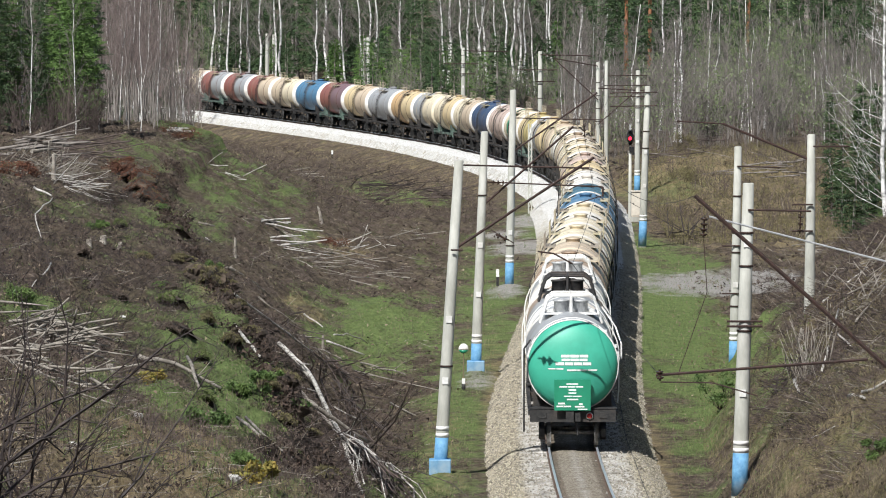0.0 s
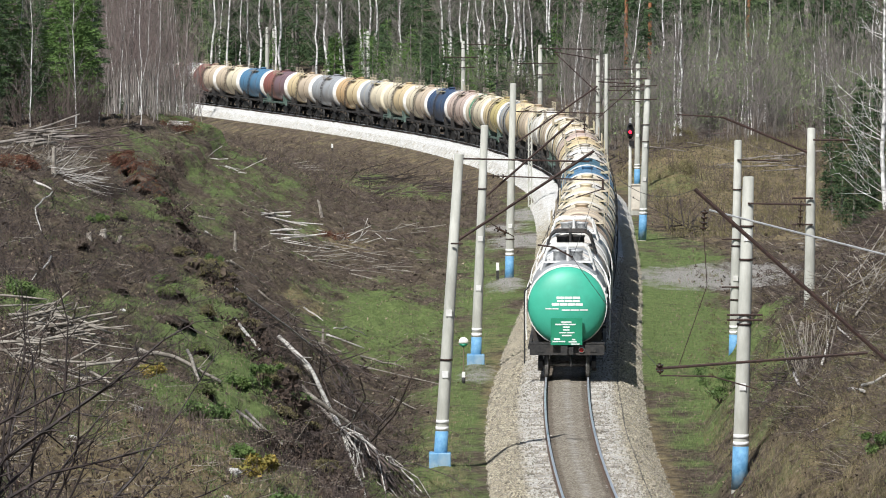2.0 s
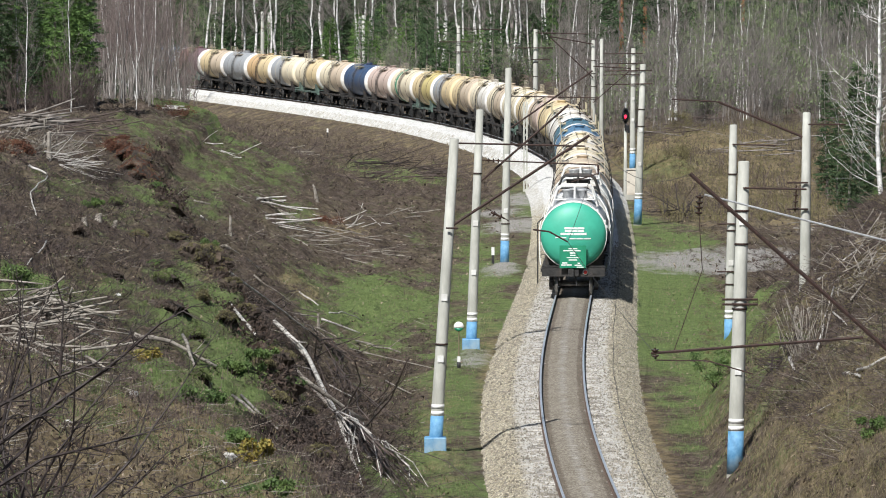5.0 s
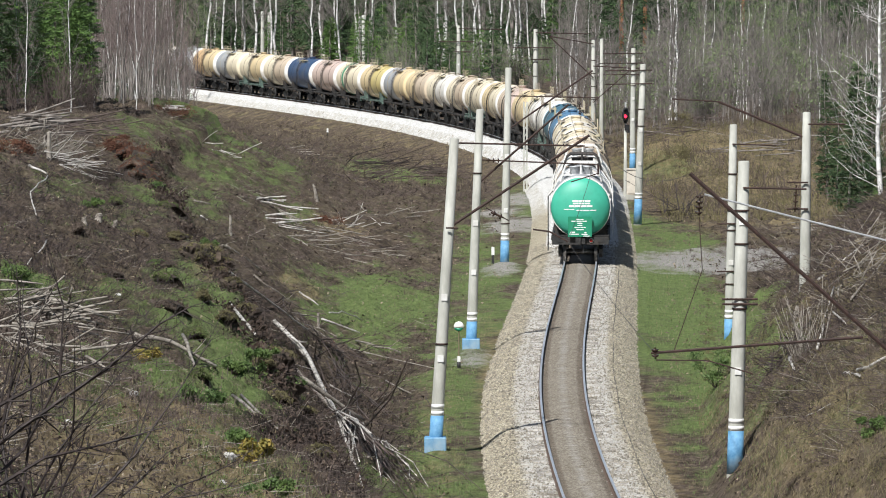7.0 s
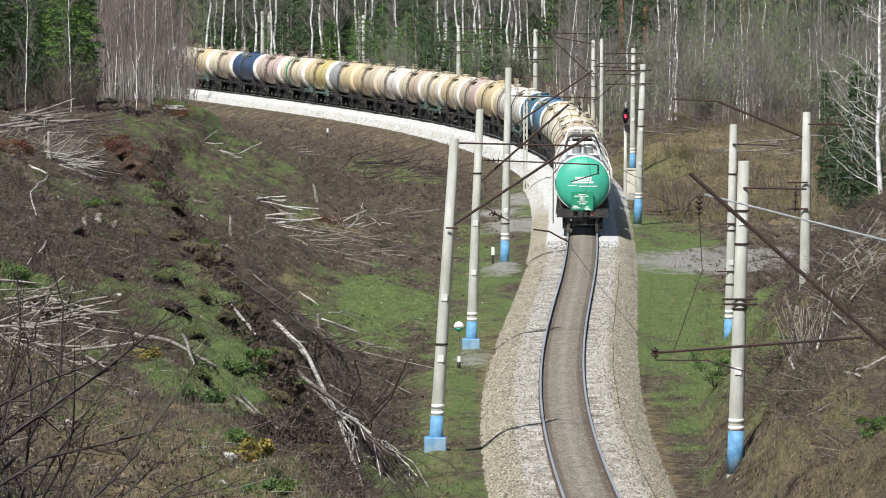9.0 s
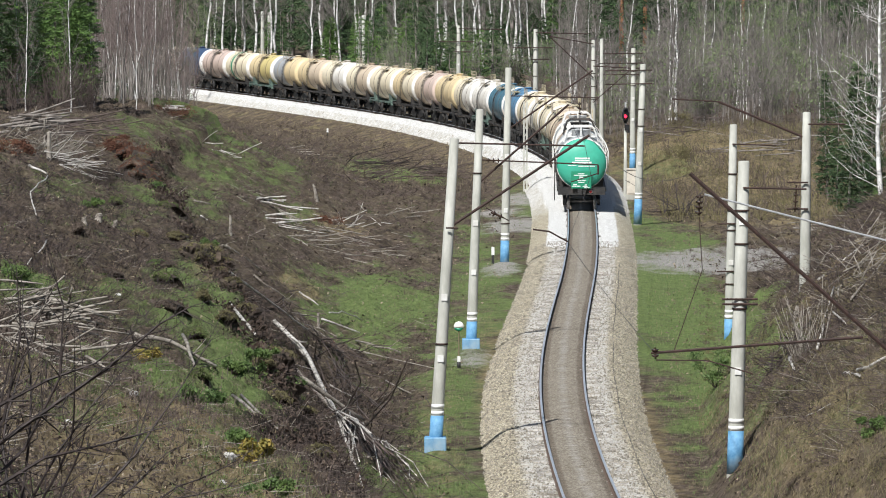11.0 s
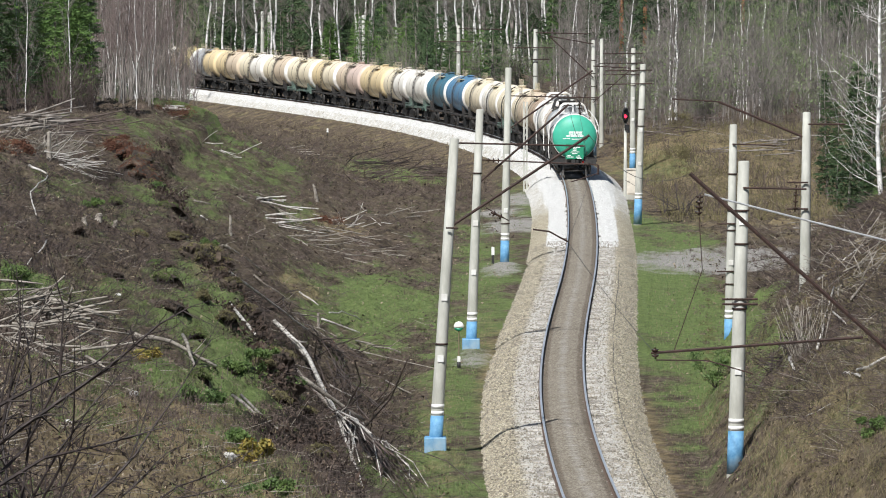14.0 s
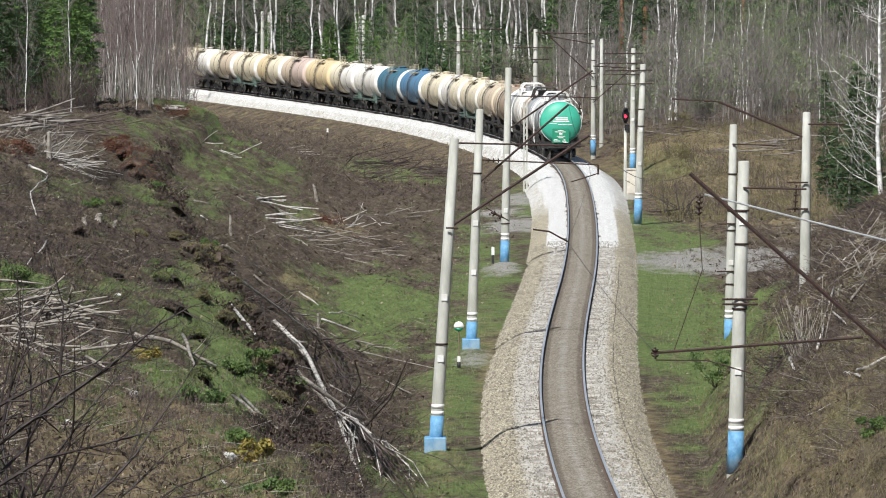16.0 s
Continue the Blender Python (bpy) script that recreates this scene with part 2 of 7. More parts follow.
def ground_z(x, y):
    """The lie of the land, with no roughness."""
    yc = max(y, -250.0)
    a = aside(x, min(yc, 950.0))
    flat = -0.95
    z = flat
    if a < 0:
        cx, cz, toe = lerp(CREST_X, yc), lerp(CREST_Z, yc), track_x(yc) - lerp(TOE_OUT, yc)
        if x <= cx:
            z = cz + min(0.38 * (cx - x), lerp(LEFT_RISE, yc)) * (1 - 0.9 * smooth01((yc - 400) / 120))
        elif x < toe:
            k = (toe - x) / max(toe - cx, 0.1)
            z = flat + (cz - flat) * (0.30 * k + 0.50 * smooth01(k) + 0.20 * smooth01((k - 0.9) * 18))
        z -= 0.35 * smooth01(1 - abs(a + 7) / 4)
        z -= 0.55 * smooth01((-a - 2) / 5) * smooth01((yc - 400) / 40)
    else:
        rise = 1.35 * max(0.0, a - lerp(RIGHT_TOE, yc))
        top = 8.5 + 0.03 * a
        bank = top * (1 - math.exp(-rise / top)) if rise > 0 else 0
        z += bank * smooth01((335 - yc) / 75)
        z += 1.6 * smooth01((a - 4) / 12) * smooth01((yc - 400) / 60) + 1.2 * smooth01((a - 4) / 5) * smooth01((yc - 380) / 40) * smooth01((470 - yc) / 40)
    z += 2.5 * smooth01((yc - 640) / 200)
    for fx, fy, fz in POLE_FEET:
        d2 = ((x - fx) / 1.1) ** 2 + ((y - fy) / 2.2) ** 2
        if d2 < 4:
            z += max(0.0, fz - z) * math.exp(-d2 * 1.2)
    return z


def rough_z(x, y):
    """The land with its humps and clods."""
    a = abs(aside(x, min(max(y, -250), 950.0)))
    amp = smooth01((a - 3.4) / 3.5)
    wob = 0.9 * noise.fractal((x * 0.3, y * 0.16, 21.0), 1.0, 2.0, 3)
    n = 0.45 * noise.fractal((x * 0.16, y * 0.07, 0.0), 1.0, 2.0, 4) + 0.34 * noise.fractal((x * 0.9, y * 0.5, 7.0), 0.8, 2.0, 3) + 0.17 * noise.noise((x * 2.3, y * 1.1, 3.0)) + 0.09 * noise.noise((x * 5.0, y * 2.1, 13.0))
    calm = 1 - 0.65 * smooth01((8.5 - a) / 3)
    return ground_z(x + wob * amp, y) + n * amp * 0.8 * calm


# ---- ground ----
def ground_material():
    m, n, l, p = blank("cutting ground")
    mp = n.new("ShaderNodeMapping")
    mp.inputs["Scale"].default_value = (1.0, 0.5, 1.0)
    l.new(n.new("ShaderNodeNewGeometry").outputs["Position"], mp.inputs[0])
    co = mp.outputs[0]
    cov = n.new("ShaderNodeVertexColor")
    cov.layer_name = "cover"
    sep = n.new("ShaderNodeSeparateColor")
    l.new(cov.outputs[0], sep.inputs[0])
    fine = noise_tex(n, l, co, 3.5, 8, 0.75)
    mid = noise_tex(n, l, co, 0.6, 6, 0.7)
    litter = ramp(n, l, fine, [(0.27, (0.022, 0.016, 0.013)), (0.42, (0.075, 0.056, 0.045)), (0.56, (0.15, 0.115, 0.092)), (0.74, (0.34, 0.285, 0.23))])
    litter = mixed(n, l, ramp(n, l, mid, [(0.42, (0, 0, 0)), (0.62, (0.8, 0.8, 0.8))]), litter, ramp(n, l, fine, [(0.3, (0.05, 0.042, 0.026)), (0.7, (0.21, 0.18, 0.11))]))
    # random near-black soil blotches, painted in as the shade of small hollows
    hollow_shade = noise_tex(n, l, co, 0.85, 7, 0.75)
    litter = mixed(n, l, ramp(n, l, hollow_shade, [(0.36, (0.9, 0.9, 0.9)), (0.52, (0, 0, 0))]), litter, ramp(n, l, fine, [(0.3, (0.012, 0.009, 0.007)), (0.75, (0.075, 0.055, 0.042))]))
    grass = ramp(n, l, fine, [(0.27, (0.085, 0.08, 0.042)), (0.42, (0.115, 0.155, 0.055)), (0.6, (0.17, 0.225, 0.08)), (0.78, (0.33, 0.31, 0.19))])
    gravel = ramp(n, l, noise_tex(n, l, co, 9, 8, 0.8), [(0.3, (0.20, 0.19, 0.175)), (0.7, (0.46, 0.44, 0.41))])
    mixfac = n.new("ShaderNodeMath")
    mixfac.operation = "MULTIPLY_ADD"
    mixfac.inputs[1].default_value, mixfac.inputs[2].default_value = 2.0, -1.03
    l.new(noise_tex(n, l, co, 0.9, 8, 0.78), mixfac.inputs[0])

    def edge(channel):
        a = n.new("ShaderNodeMath")
        l.new(sep.outputs[channel] if channel < 3 else cov.outputs["Alpha"], a.inputs[0])
        l.new(mixfac.outputs[0], a.inputs[1])
        return ramp(n, l, a.outputs[0], [(0.3, (0, 0, 0)), (0.68, (1, 1, 1))])
    # very dark soil colour that puts shade of the steep faces into the ground
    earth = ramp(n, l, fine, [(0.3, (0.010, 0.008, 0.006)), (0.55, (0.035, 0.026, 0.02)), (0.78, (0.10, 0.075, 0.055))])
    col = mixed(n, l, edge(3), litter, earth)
    col = mixed(n, l, edge(0), col, grass)
    straw = ramp(n, l, fine, [(0.3, (0.13, 0.095, 0.05)), (0.7, (0.36, 0.29, 0.17))])
    col = mixed(n, l, edge(2), col, straw)
    col = mixed(n, l, edge(1), col, gravel)
    l.new(col, p.inputs["Base Color"])
    p.inputs["Roughness"].default_value = 0.95
    p.inputs["Specular IOR Level"].default_value = 0.15
    bp = n.new("ShaderNodeBump")
    bp.inputs["Strength"].default_value, bp.inputs["Distance"].default_value = 1.0, 0.25
    l.new(fine, bp.inputs["Height"])
    l.new(bp.outputs[0], p.inputs["Normal"])
    return m


# patches of ground cover: middle x, y, half sizes, and what grows there; the last list paints shade
GRASS_AT = [(-6.0, 152, 1.3, 24, 0.72), (-9.5, 165, 1.2, 12, 0.42), (-13, 265, 1.4, 35, 0.5), (-13.8, 355, 2.2, 34, 0.5), (-17.6, 398, 2.6, 16, 0.85), (-3.2, 265, 3.0, 21, 0.8), (0.4, 205, 1.5, 50, 0.62),
            (2.2, 285, 1.7, 60, 0.62), (10.5, 262, 2.2, 55, 0.95), (8.2, 205, 1.0, 22, 0.5), (-3, 412, 2.2, 15, 0.7), (16, 415, 3.2, 16, 0.7), (-11.8, 160, 0.7, 8, 0.7), (11.5, 165, 2.0, 14, 0.35),
            (-8.8, 196, 1.0, 14, 0.6), (-4.6, 118, 1.2, 12, 0.45), (-17.5, 330, 1.6, 26, 0.45), (-9.4, 330, 2.0, 16, 0.4), (12.6, 318, 2.2, 20, 0.75), (10.6, 350, 1.2, 30, 0.7), (-15, 232, 1.5, 14, 0.4), (-7.0, 122, 1.3, 10, 0.35),
            (-1.4, 165, 1.0, 16, 0.45), (-7.4, 178, 1.0, 16, 0.8), (-5.6, 138, 0.9, 12, 0.65), (-13.0, 300, 1.2, 20, 0.5), (5.5, 360, 1.6, 40, 0.6)]
GRASS_AT += [(-6.5, 430, 2.4, 14, 0.7), (-10.5, 365, 1.3, 25, 0.5), (-13.0, 325, 1.0, 26, 0.5), (-1.0, 405, 1.6, 10, 0.6)]
GRAVEL_AT = [(14.2, 298, 3.6, 9, 0.95), (18.0, 305, 4.0, 5, 0.9), (4.4, 338, 1.8, 8, 0.8), (3.0, 293, 0.8, 5, 0.85), (1.2, 228, 0.6, 5, 0.6), (3.6, 356, 1.3, 5, 0.75), (5.0, 372, 1.0, 8, 0.8)]
STRAW_AT = [(-5.5, 112, 2.6, 14, 0.6), (11.0, 160, 2.4, 14, 0.5), (22, 380, 8, 50, 0.6), (-6, 330, 2, 10, 0.5), (19, 425, 7, 22, 0.7), (2.2, 215, 0.9, 30, 0.6), (-8.3, 205, 0.8, 8, 0.6), (15, 205, 3, 10, 0.5), (9, 420, 4, 60, 0.5), (-6.6, 262, 1.0, 8, 0.6), (6.9, 185, 0.8, 40, 0.55), (-5.0, 104, 2.6, 10, 0.7), (-0.2, 190, 0.8, 24, 0.45)]
# dark soil spots, painted as shade on the scarp and rough slopes
SHADE_EARTH_AT = [(-4.0, 150, 1.5, 26, 0.75), (-5.6, 184, 1.3, 24, 0.7), (-2.6, 172, 1.0, 18, 0.6), (-7.4, 214, 0.9, 16, 0.75), (-2.4, 130, 1.3, 16, 0.7), (-10.0, 140, 1.4, 12, 0.6), (-15.3, 262, 0.8, 20, 0.7), (-17, 250, 2.4, 12, 0.4), (14.2, 190, 1.6, 20, 0.5), (12.4, 205, 1.2, 14, 0.45), (-8.0, 84, 2.0, 8, 0.5)]


def cover(x, y):
    g = [0.0, 0.0, 0.0, 0.0]
    for i, spots in enumerate((GRASS_AT, GRAVEL_AT, STRAW_AT, SHADE_EARTH_AT)):
        for sx, sy, rx, ry, much in spots:
            d = ((x - sx) / rx) ** 2 + ((y - sy) / ry) ** 2
            if d < 4:
                g[i] = max(g[i], much * max(0.0, 1 - d / 3.2))
    g[0] += 0.06 + 0.42 * noise.fractal((x * 0.45, y * 0.14, 31.0), 1.0, 2.0, 3)
    if 395 < y < 700:
        a = aside(x, y)
        if -15 < a < -2:
            k = smooth01((y - 395) / 40) * smooth01((a + 15) / 6)
            g[2] = max(g[2], 0.35 * k)
    return g


def build_ground():
    us = np.concatenate([-np.geomspace(40, 0.105, 22), np.linspace(-0.1, 0.1, 230), np.geomspace(0.105, 40, 22)])
    ys = np.concatenate([[-3000, -1200, -500, -250], np.linspace(-120, 70, 30), np.arange(75, 280, 0.7), np.arange(280, 460, 1.4), np.arange(460, 760, 2.5), np.geomspace(770, 4500, 16)])
    verts, cols = [], []
    for y in ys:
        for u in us:
            x = u * max(y, 70.0)
            verts.append((x, y, rough_z(x, y)))
            cols.append(cover(x, y))
    global GRID_U, GRID_Y, GRID_Z, GRID_C
    GRID_U, GRID_Y = us, ys
    GRID_Z = np.array(verts)[:, 2].reshape(len(ys), len(us))
    GRID_C = np.array(cols).reshape(len(ys), len(us), 4)
    w = len(us)
    faces = [(j * w + i, j * w + i + 1, (j + 1) * w + i + 1, (j + 1) * w + i) for j in range(len(ys) - 1) for i in range(w - 1)]
    ob = raw("ground", verts, faces, ground_material(), smooth=True)
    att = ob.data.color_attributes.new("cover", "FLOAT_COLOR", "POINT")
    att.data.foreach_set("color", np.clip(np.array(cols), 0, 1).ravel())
    tagged(ob, "brown cutting ground with litter and patches of young grass", "ground", kind="structure")


build_ground()


# ---- track ----
def stones(n, l, co, scale, dark, mid, light):
    """Crushed stone: each stone with its own tone; returns colour and distance for relief."""
    v = n.new("ShaderNodeTexVoronoi")
    v.inputs["Scale"].default_value = scale
    l.new(co, v.inputs["Vector"])
    return ramp(n, l, v.outputs["Color"], [(0.15, dark), (0.5, mid), (0.85, light)]), v.outputs["Distance"]


def ballast_material(name, base, dust, fresh, dirt, scale=15.0, relief=0.04):
    """Crushed stone with pale dust, fresh stone and dirty toes where the strip's own marks say so."""
    m, n, l, p = blank(name)
    co = n.new("ShaderNodeNewGeometry").outputs["Position"]
    cov = n.new("ShaderNodeVertexColor")
    cov.layer_name = "cover"
    sep = n.new("ShaderNodeSeparateColor")
    l.new(cov.outputs[0], sep.inputs[0])
    col, dist = stones(n, l, co, scale, *base)
    big = noise_tex(n, l, co, 0.9, 6, 0.7)
    col = mixed(n, l, 0.5, col, ramp(n, l, big, [(0.3, (0.6, 0.55, 0.47)), (0.7, (1, 1, 1))]), "MULTIPLY")
    ragged = noise_tex(n, l, co, 2.2, 6, 0.75)
    for channel, tones in ((0, dust), (2, dirt), (1, fresh)):
        a = n.new("ShaderNodeMath")
        a.operation = "MULTIPLY_ADD"
        a.inputs[1].default_value = 1.1
        l.new(ragged, a.inputs[0])
        l.new(sep.outputs[channel], a.inputs[2])
        fac = ramp(n, l, a.outputs[0], [(0.78, (0, 0, 0)), (1.0, (1, 1, 1))])
        col = mixed(n, l, fac, col, stones(n, l, co, scale * 1.3, *tones)[0])
    l.new(col, p.inputs["Base Color"])
    p.inputs["Roughness"].default_value = 0.92
    bp = n.new("ShaderNodeBump")
    bp.inputs["Strength"].default_value, bp.inputs["Distance"].default_value, bp.invert = 1.0, relief, True
    l.new(dist, bp.inputs["Height"])
    l.new(bp.outputs[0], p.inputs["Normal"])
    return m


DUST = ((0.28, 0.265, 0.235), (0.43, 0.41, 0.375), (0.60, 0.585, 0.545))
WHITE_STONE = ((0.36, 0.355, 0.34), (0.60, 0.595, 0.575), (0.80, 0.80, 0.785))
BALLAST = ballast_material("old tan ballast", ((0.14, 0.12, 0.082), (0.35, 0.312, 0.23), (0.66, 0.61, 0.48)), DUST, WHITE_STONE, ((0.09, 0.075, 0.045), (0.19, 0.17, 0.10), (0.36, 0.33, 0.24)))
BALLAST_MID = ballast_material("dirty ballast between the rails", ((0.12, 0.10, 0.076), (0.215, 0.19, 0.15), (0.35, 0.315, 0.26)), ((0.19, 0.175, 0.155), (0.30, 0.28, 0.25), (0.42, 0.40, 0.36)), WHITE_STONE, ((0.06, 0.047, 0.035), (0.115, 0.09, 0.066), (0.18, 0.15, 0.115)), 18.0, 0.025)


def shoulder_marks(s, a):
    """Dust beside the rails, fresh stone past the renewed joint, dirt at the toe."""
    a = abs(a)
    renewed = smooth01((s - FRESH) / 4) if s < 200 else 1.0
    reach = 1.85 + 0.4 * smooth01((s - 180) / 40)
    return (0.5 * smooth01((2.1 - a) / 0.6), max(1.1 * renewed * smooth01((reach + 0.3 - a) / 0.5), 0.4 * smooth01((s - 150) / 60)), 0.62 * smooth01((a - 3.0) / 0.6), 1.0)


def middle_marks(s, a):
    a = abs(a)
    return (0.34 * smooth01((0.35 - a) / 0.3), 0.0, 0.5 * smooth01((a - 0.42) / 0.2), 1.0)


def strip(name, s0, s1, profile, material, label, category, jitter=0.0, step=0.5, marks=None):
    """A band along the track with the given cross section: (aside, up) from left to right."""
    ss = np.arange(s0, s1 + step / 2, step)
    verts = []
    for s in ss:
        for i, (a, u) in enumerate(profile):
            j = jitter * (noise.noise((s * 0.9, a * 2.0, 3.0)) + 0.6 * noise.noise((s * 3.1, a * 5.0, 9.0)))
            e = jitter * 5 * noise.noise((s * 0.35, a, 5.0)) if i in (0, len(profile) - 1) else 0
            verts.append(on_track(s, a + e, u + (j if 0 < i < len(profile) - 1 else 0)))
    w = len(profile)
    faces = [(j * w + i, j * w + i + 1, (j + 1) * w + i + 1, (j + 1) * w + i) for j in range(len(ss) - 1) for i in range(w - 1)]
    ob = raw(name, verts, faces, material)
    if marks:
        att = ob.data.color_attributes.new("cover", "FLOAT_COLOR", "POINT")
        att.data.foreach_set("color", [c for s in ss for a, u in profile for c in marks(s, a)])
    return tagged(ob, label, category, kind="structure")


FRESH = 143.0
LEFT = [(-3.75, -1.25), (-3.5, -1.1), (-3.2, -0.92), (-2.9, -0.72), (-2.6, -0.52), (-2.3, -0.35), (-2.0, -0.235), (-1.7, -0.2), (-1.4, -0.19), (-1.1, -0.19), (-0.87, -0.19)]
CURVE = [(-3.6, -1.7), (-3.2, -1.36), (-2.9, -1.08), (-2.6, -0.78), (-2.35, -0.52), (-2.1, -0.3), (-1.8, -0.22), (-1.3, -0.19), (-0.87, -0.19)]
strip("ballast_left", -190, 228, LEFT, BALLAST, "tan crushed-stone shoulder, fresh and white towards the curve", "ballast", 0.06, marks=shoulder_marks)
strip("ballast_left_curve", 228, 800, CURVE, BALLAST, "fresh white crushed-stone shoulder of the curve", "ballast", 0.13, marks=shoulder_marks)
strip("ballast_right", -190, 800, [(-a, u) for a, u in LEFT[::-1]], BALLAST, "tan crushed-stone shoulder, fresh and white towards the curve", "ballast", 0.06, marks=shoulder_marks)
strip("ballast_middle", -190, 800, [(a, -0.12 - 0.07 * (a / 0.87) ** 2) for a in np.linspace(-0.87, 0.87, 13)], BALLAST_MID, "dirty brown ballast between the rails", "ballast", 0.02, marks=middle_marks)
HEADP = [(-0.037, -0.03), (-0.037, -0.004), (-0.03, 0), (0.03, 0), (0.037, -0.004), (0.037, -0.03)]
WEBP = [(-0.075, -0.18), (-0.075, -0.165), (-0.012, -0.14), (-0.012, -0.04), (-0.036, -0.03), (0.036, -0.03), (0.012, -0.04), (0.012, -0.14), (0.075, -0.165), (0.075, -0.18)]
for side in (-0.797, 0.797):
    r = thing("rail", Matrix(), "polished steel running rail with rusty sides", "rail", "track rails", "structure")
    for nm, prof, mt in (("head", HEADP, RAIL_STEEL), ("web", WEBP, RAIL_RUST)):
        o = strip(nm, -190, 800, [(side + a, u) for a, u in prof], mt, "", "", step=1.0)
        o.parent = r
        for key in ("kind", "category", "label"):
            if key in o:
                del o[key]
sv, sf = [], []
for s in np.arange(-40, 330, 0.545):
    h = float(np.interp(s, S, HEAD))
    m = Matrix.Translation(on_track(s, 0.03 * math.sin(s * 9), -0.06 if s > FRESH else -0.014 + 0.012 * math.sin(s * 1.7))) @ Matrix.Rotation(-h, 4, "Z")
    k = len(sv)
    sv += [m @ Vector(c) for c in ((-1.35, -0.13, -0.3), (1.35, -0.13, -0.3), (1.35, 0.13, -0.3), (-1.35, 0.13, -0.3), (-1.35, -0.1, -0.165), (1.35, -0.1, -0.165), (1.35, 0.1, -0.165), (-1.35, 0.1, -0.165))]
    sf += [tuple(k + q for q in f) for f in ((4, 5, 6, 7), (0, 1, 5, 4), (1, 2, 6, 5), (2, 3, 7, 6), (3, 0, 4, 7))]
SLEEPER = surface("dusty concrete sleeper", (0.36, 0.34, 0.31), (0.64, 0.62, 0.58), 5, 0.9, 0.2, stain=(0.18, 0.155, 0.125), vary=0.5)
tagged(raw("sleepers", sv, sf, SLEEPER), "half-buried concrete sleepers under the rails", "sleepers", kind="stuff")


bm = bmesh.new()
for s0 in np.arange(4, 130, 2.0):
    rod(bm, on_track(s0, 1.95 + 0.02 * math.sin(s0 * 0.3), -0.21), on_track(s0 + 2, 1.95 + 0.02 * math.sin((s0 + 2) * 0.3), -0.21), 0.014, n=5)
tagged(part("track_cable", bm, DARK_IRON), "thin black cable lying along the ballast shoulder", "cable")


# ---- tank cars ----
R, AXIS, HALF = 1.5, 2.74, 5.15


def end_rows(sign, depth=0.62):
    return [(sign * (HALF + depth * math.sin(q)), R * math.cos(q)) for q in np.linspace(0, math.pi / 2, 9)]


def mesh_of(bm):
    me = bpy.data.meshes.new("piece")
    bm.to_mesh(me)
    bm.free()
    return me


def piece(build):
    bm = bmesh.new()
    build(bm)
    return mesh_of(bm)


def wheelset_bm(bm):
    for x in (-0.8, 0.8):
        sg = 1 if x > 0 else -1
        turned(bm, [(x - 0.065 * sg, 0.0), (x - 0.065 * sg, 0.20), (x - 0.03 * sg, 0.22), (x - 0.03 * sg, 0.40), (x - 0.09 * sg, 0.42), (x - 0.09 * sg, 0.505), (x - 0.05 * sg, 0.505), (x - 0.04 * sg, 0.478), (x + 0.05 * sg, 0.47), (x + 0.05 * sg, 0.40), (x + 0.01 * sg, 0.38), (x + 0.01 * sg, 0.2), (x + 0.09 * sg, 0.17), (x + 0.09 * sg, 0.0)], "x", 24)
    turned(bm, [(-1.1, 0.0), (-1.1, 0.075), (1.1, 0.075), (1.1, 0.0)], "x", 10)


def side_frame_bm(bm):
    """A cast bogie side: arched top, boxes at both ends, a sagging belly."""
    half = [(0.0, 0.84), (0.55, 0.82), (0.85, 0.66), (1.25, 0.62), (1.25, 0.36), (0.72, 0.34), (0.45, 0.2), (0.0, 0.2)]
    pts = half + [(-y, z) for y, z in half[-2:0:-1]]
    a, b = [[bm.verts.new((x, y, z)) for y, z in pts] for x in (-0.09, 0.09)]
    bm.faces.new(a)
    bm.faces.new(b[::-1])
    for i in range(len(pts)):
        j = (i + 1) % len(pts)
        bm.faces.new((a[j], a[i], b[i], b[j]))


def saddle_bm(bm):
    for y in (-0.18, 0.18):
        pts = [(-1.3, 1.25), (-0.3, 1.15), (0.3, 1.15), (1.3, 1.25)] + [(1.53 * math.cos(q), AXIS + 1.53 * math.sin(q)) for q in np.linspace(-0.55, -math.pi + 0.55, 9)]
        a = [bm.verts.new((x, y - 0.02, z)) for x, z in pts]
        b = [bm.verts.new((x, y + 0.02, z)) for x, z in pts]
        bm.faces.new(a)
        bm.faces.new(b[::-1])
        for i in range(len(pts)):
            j = (i + 1) % len(pts)
            bm.faces.new((a[j], a[i], b[i], b[j]))
    box(bm, -1.32, 1.32, -0.22, 0.22, 1.17, 1.25)


def frame_bm(bm):
    box(bm, -0.28, 0.28, -5.45, 5.45, 0.95, 1.2)
    for x in (-1.42, 1.42):
        box(bm, x - 0.06, x + 0.06, -5.4, 5.4, 1.08, 1.22)
    for y in (-3.9, 3.9):
        box(bm, -1.4, 1.4, y - 0.3, y + 0.3, 0.9, 1.15)
    for y in (-1.5, 1.5):
        box(bm, -1.4, 1.4, y - 0.06, y + 0.06, 1.0, 1.15)


def beam_bm(bm):
    box(bm, -1.42, 1.42, -0.09, 0.09, 0.88, 1.28)
    box(bm, -1.45, 1.45, -0.02, 0.7, 1.3, 1.34)
    for x in (-1.0, 1.0):
        box(bm, x - 0.12, x + 0.12, -0.115, -0.09, 1.0, 1.2)


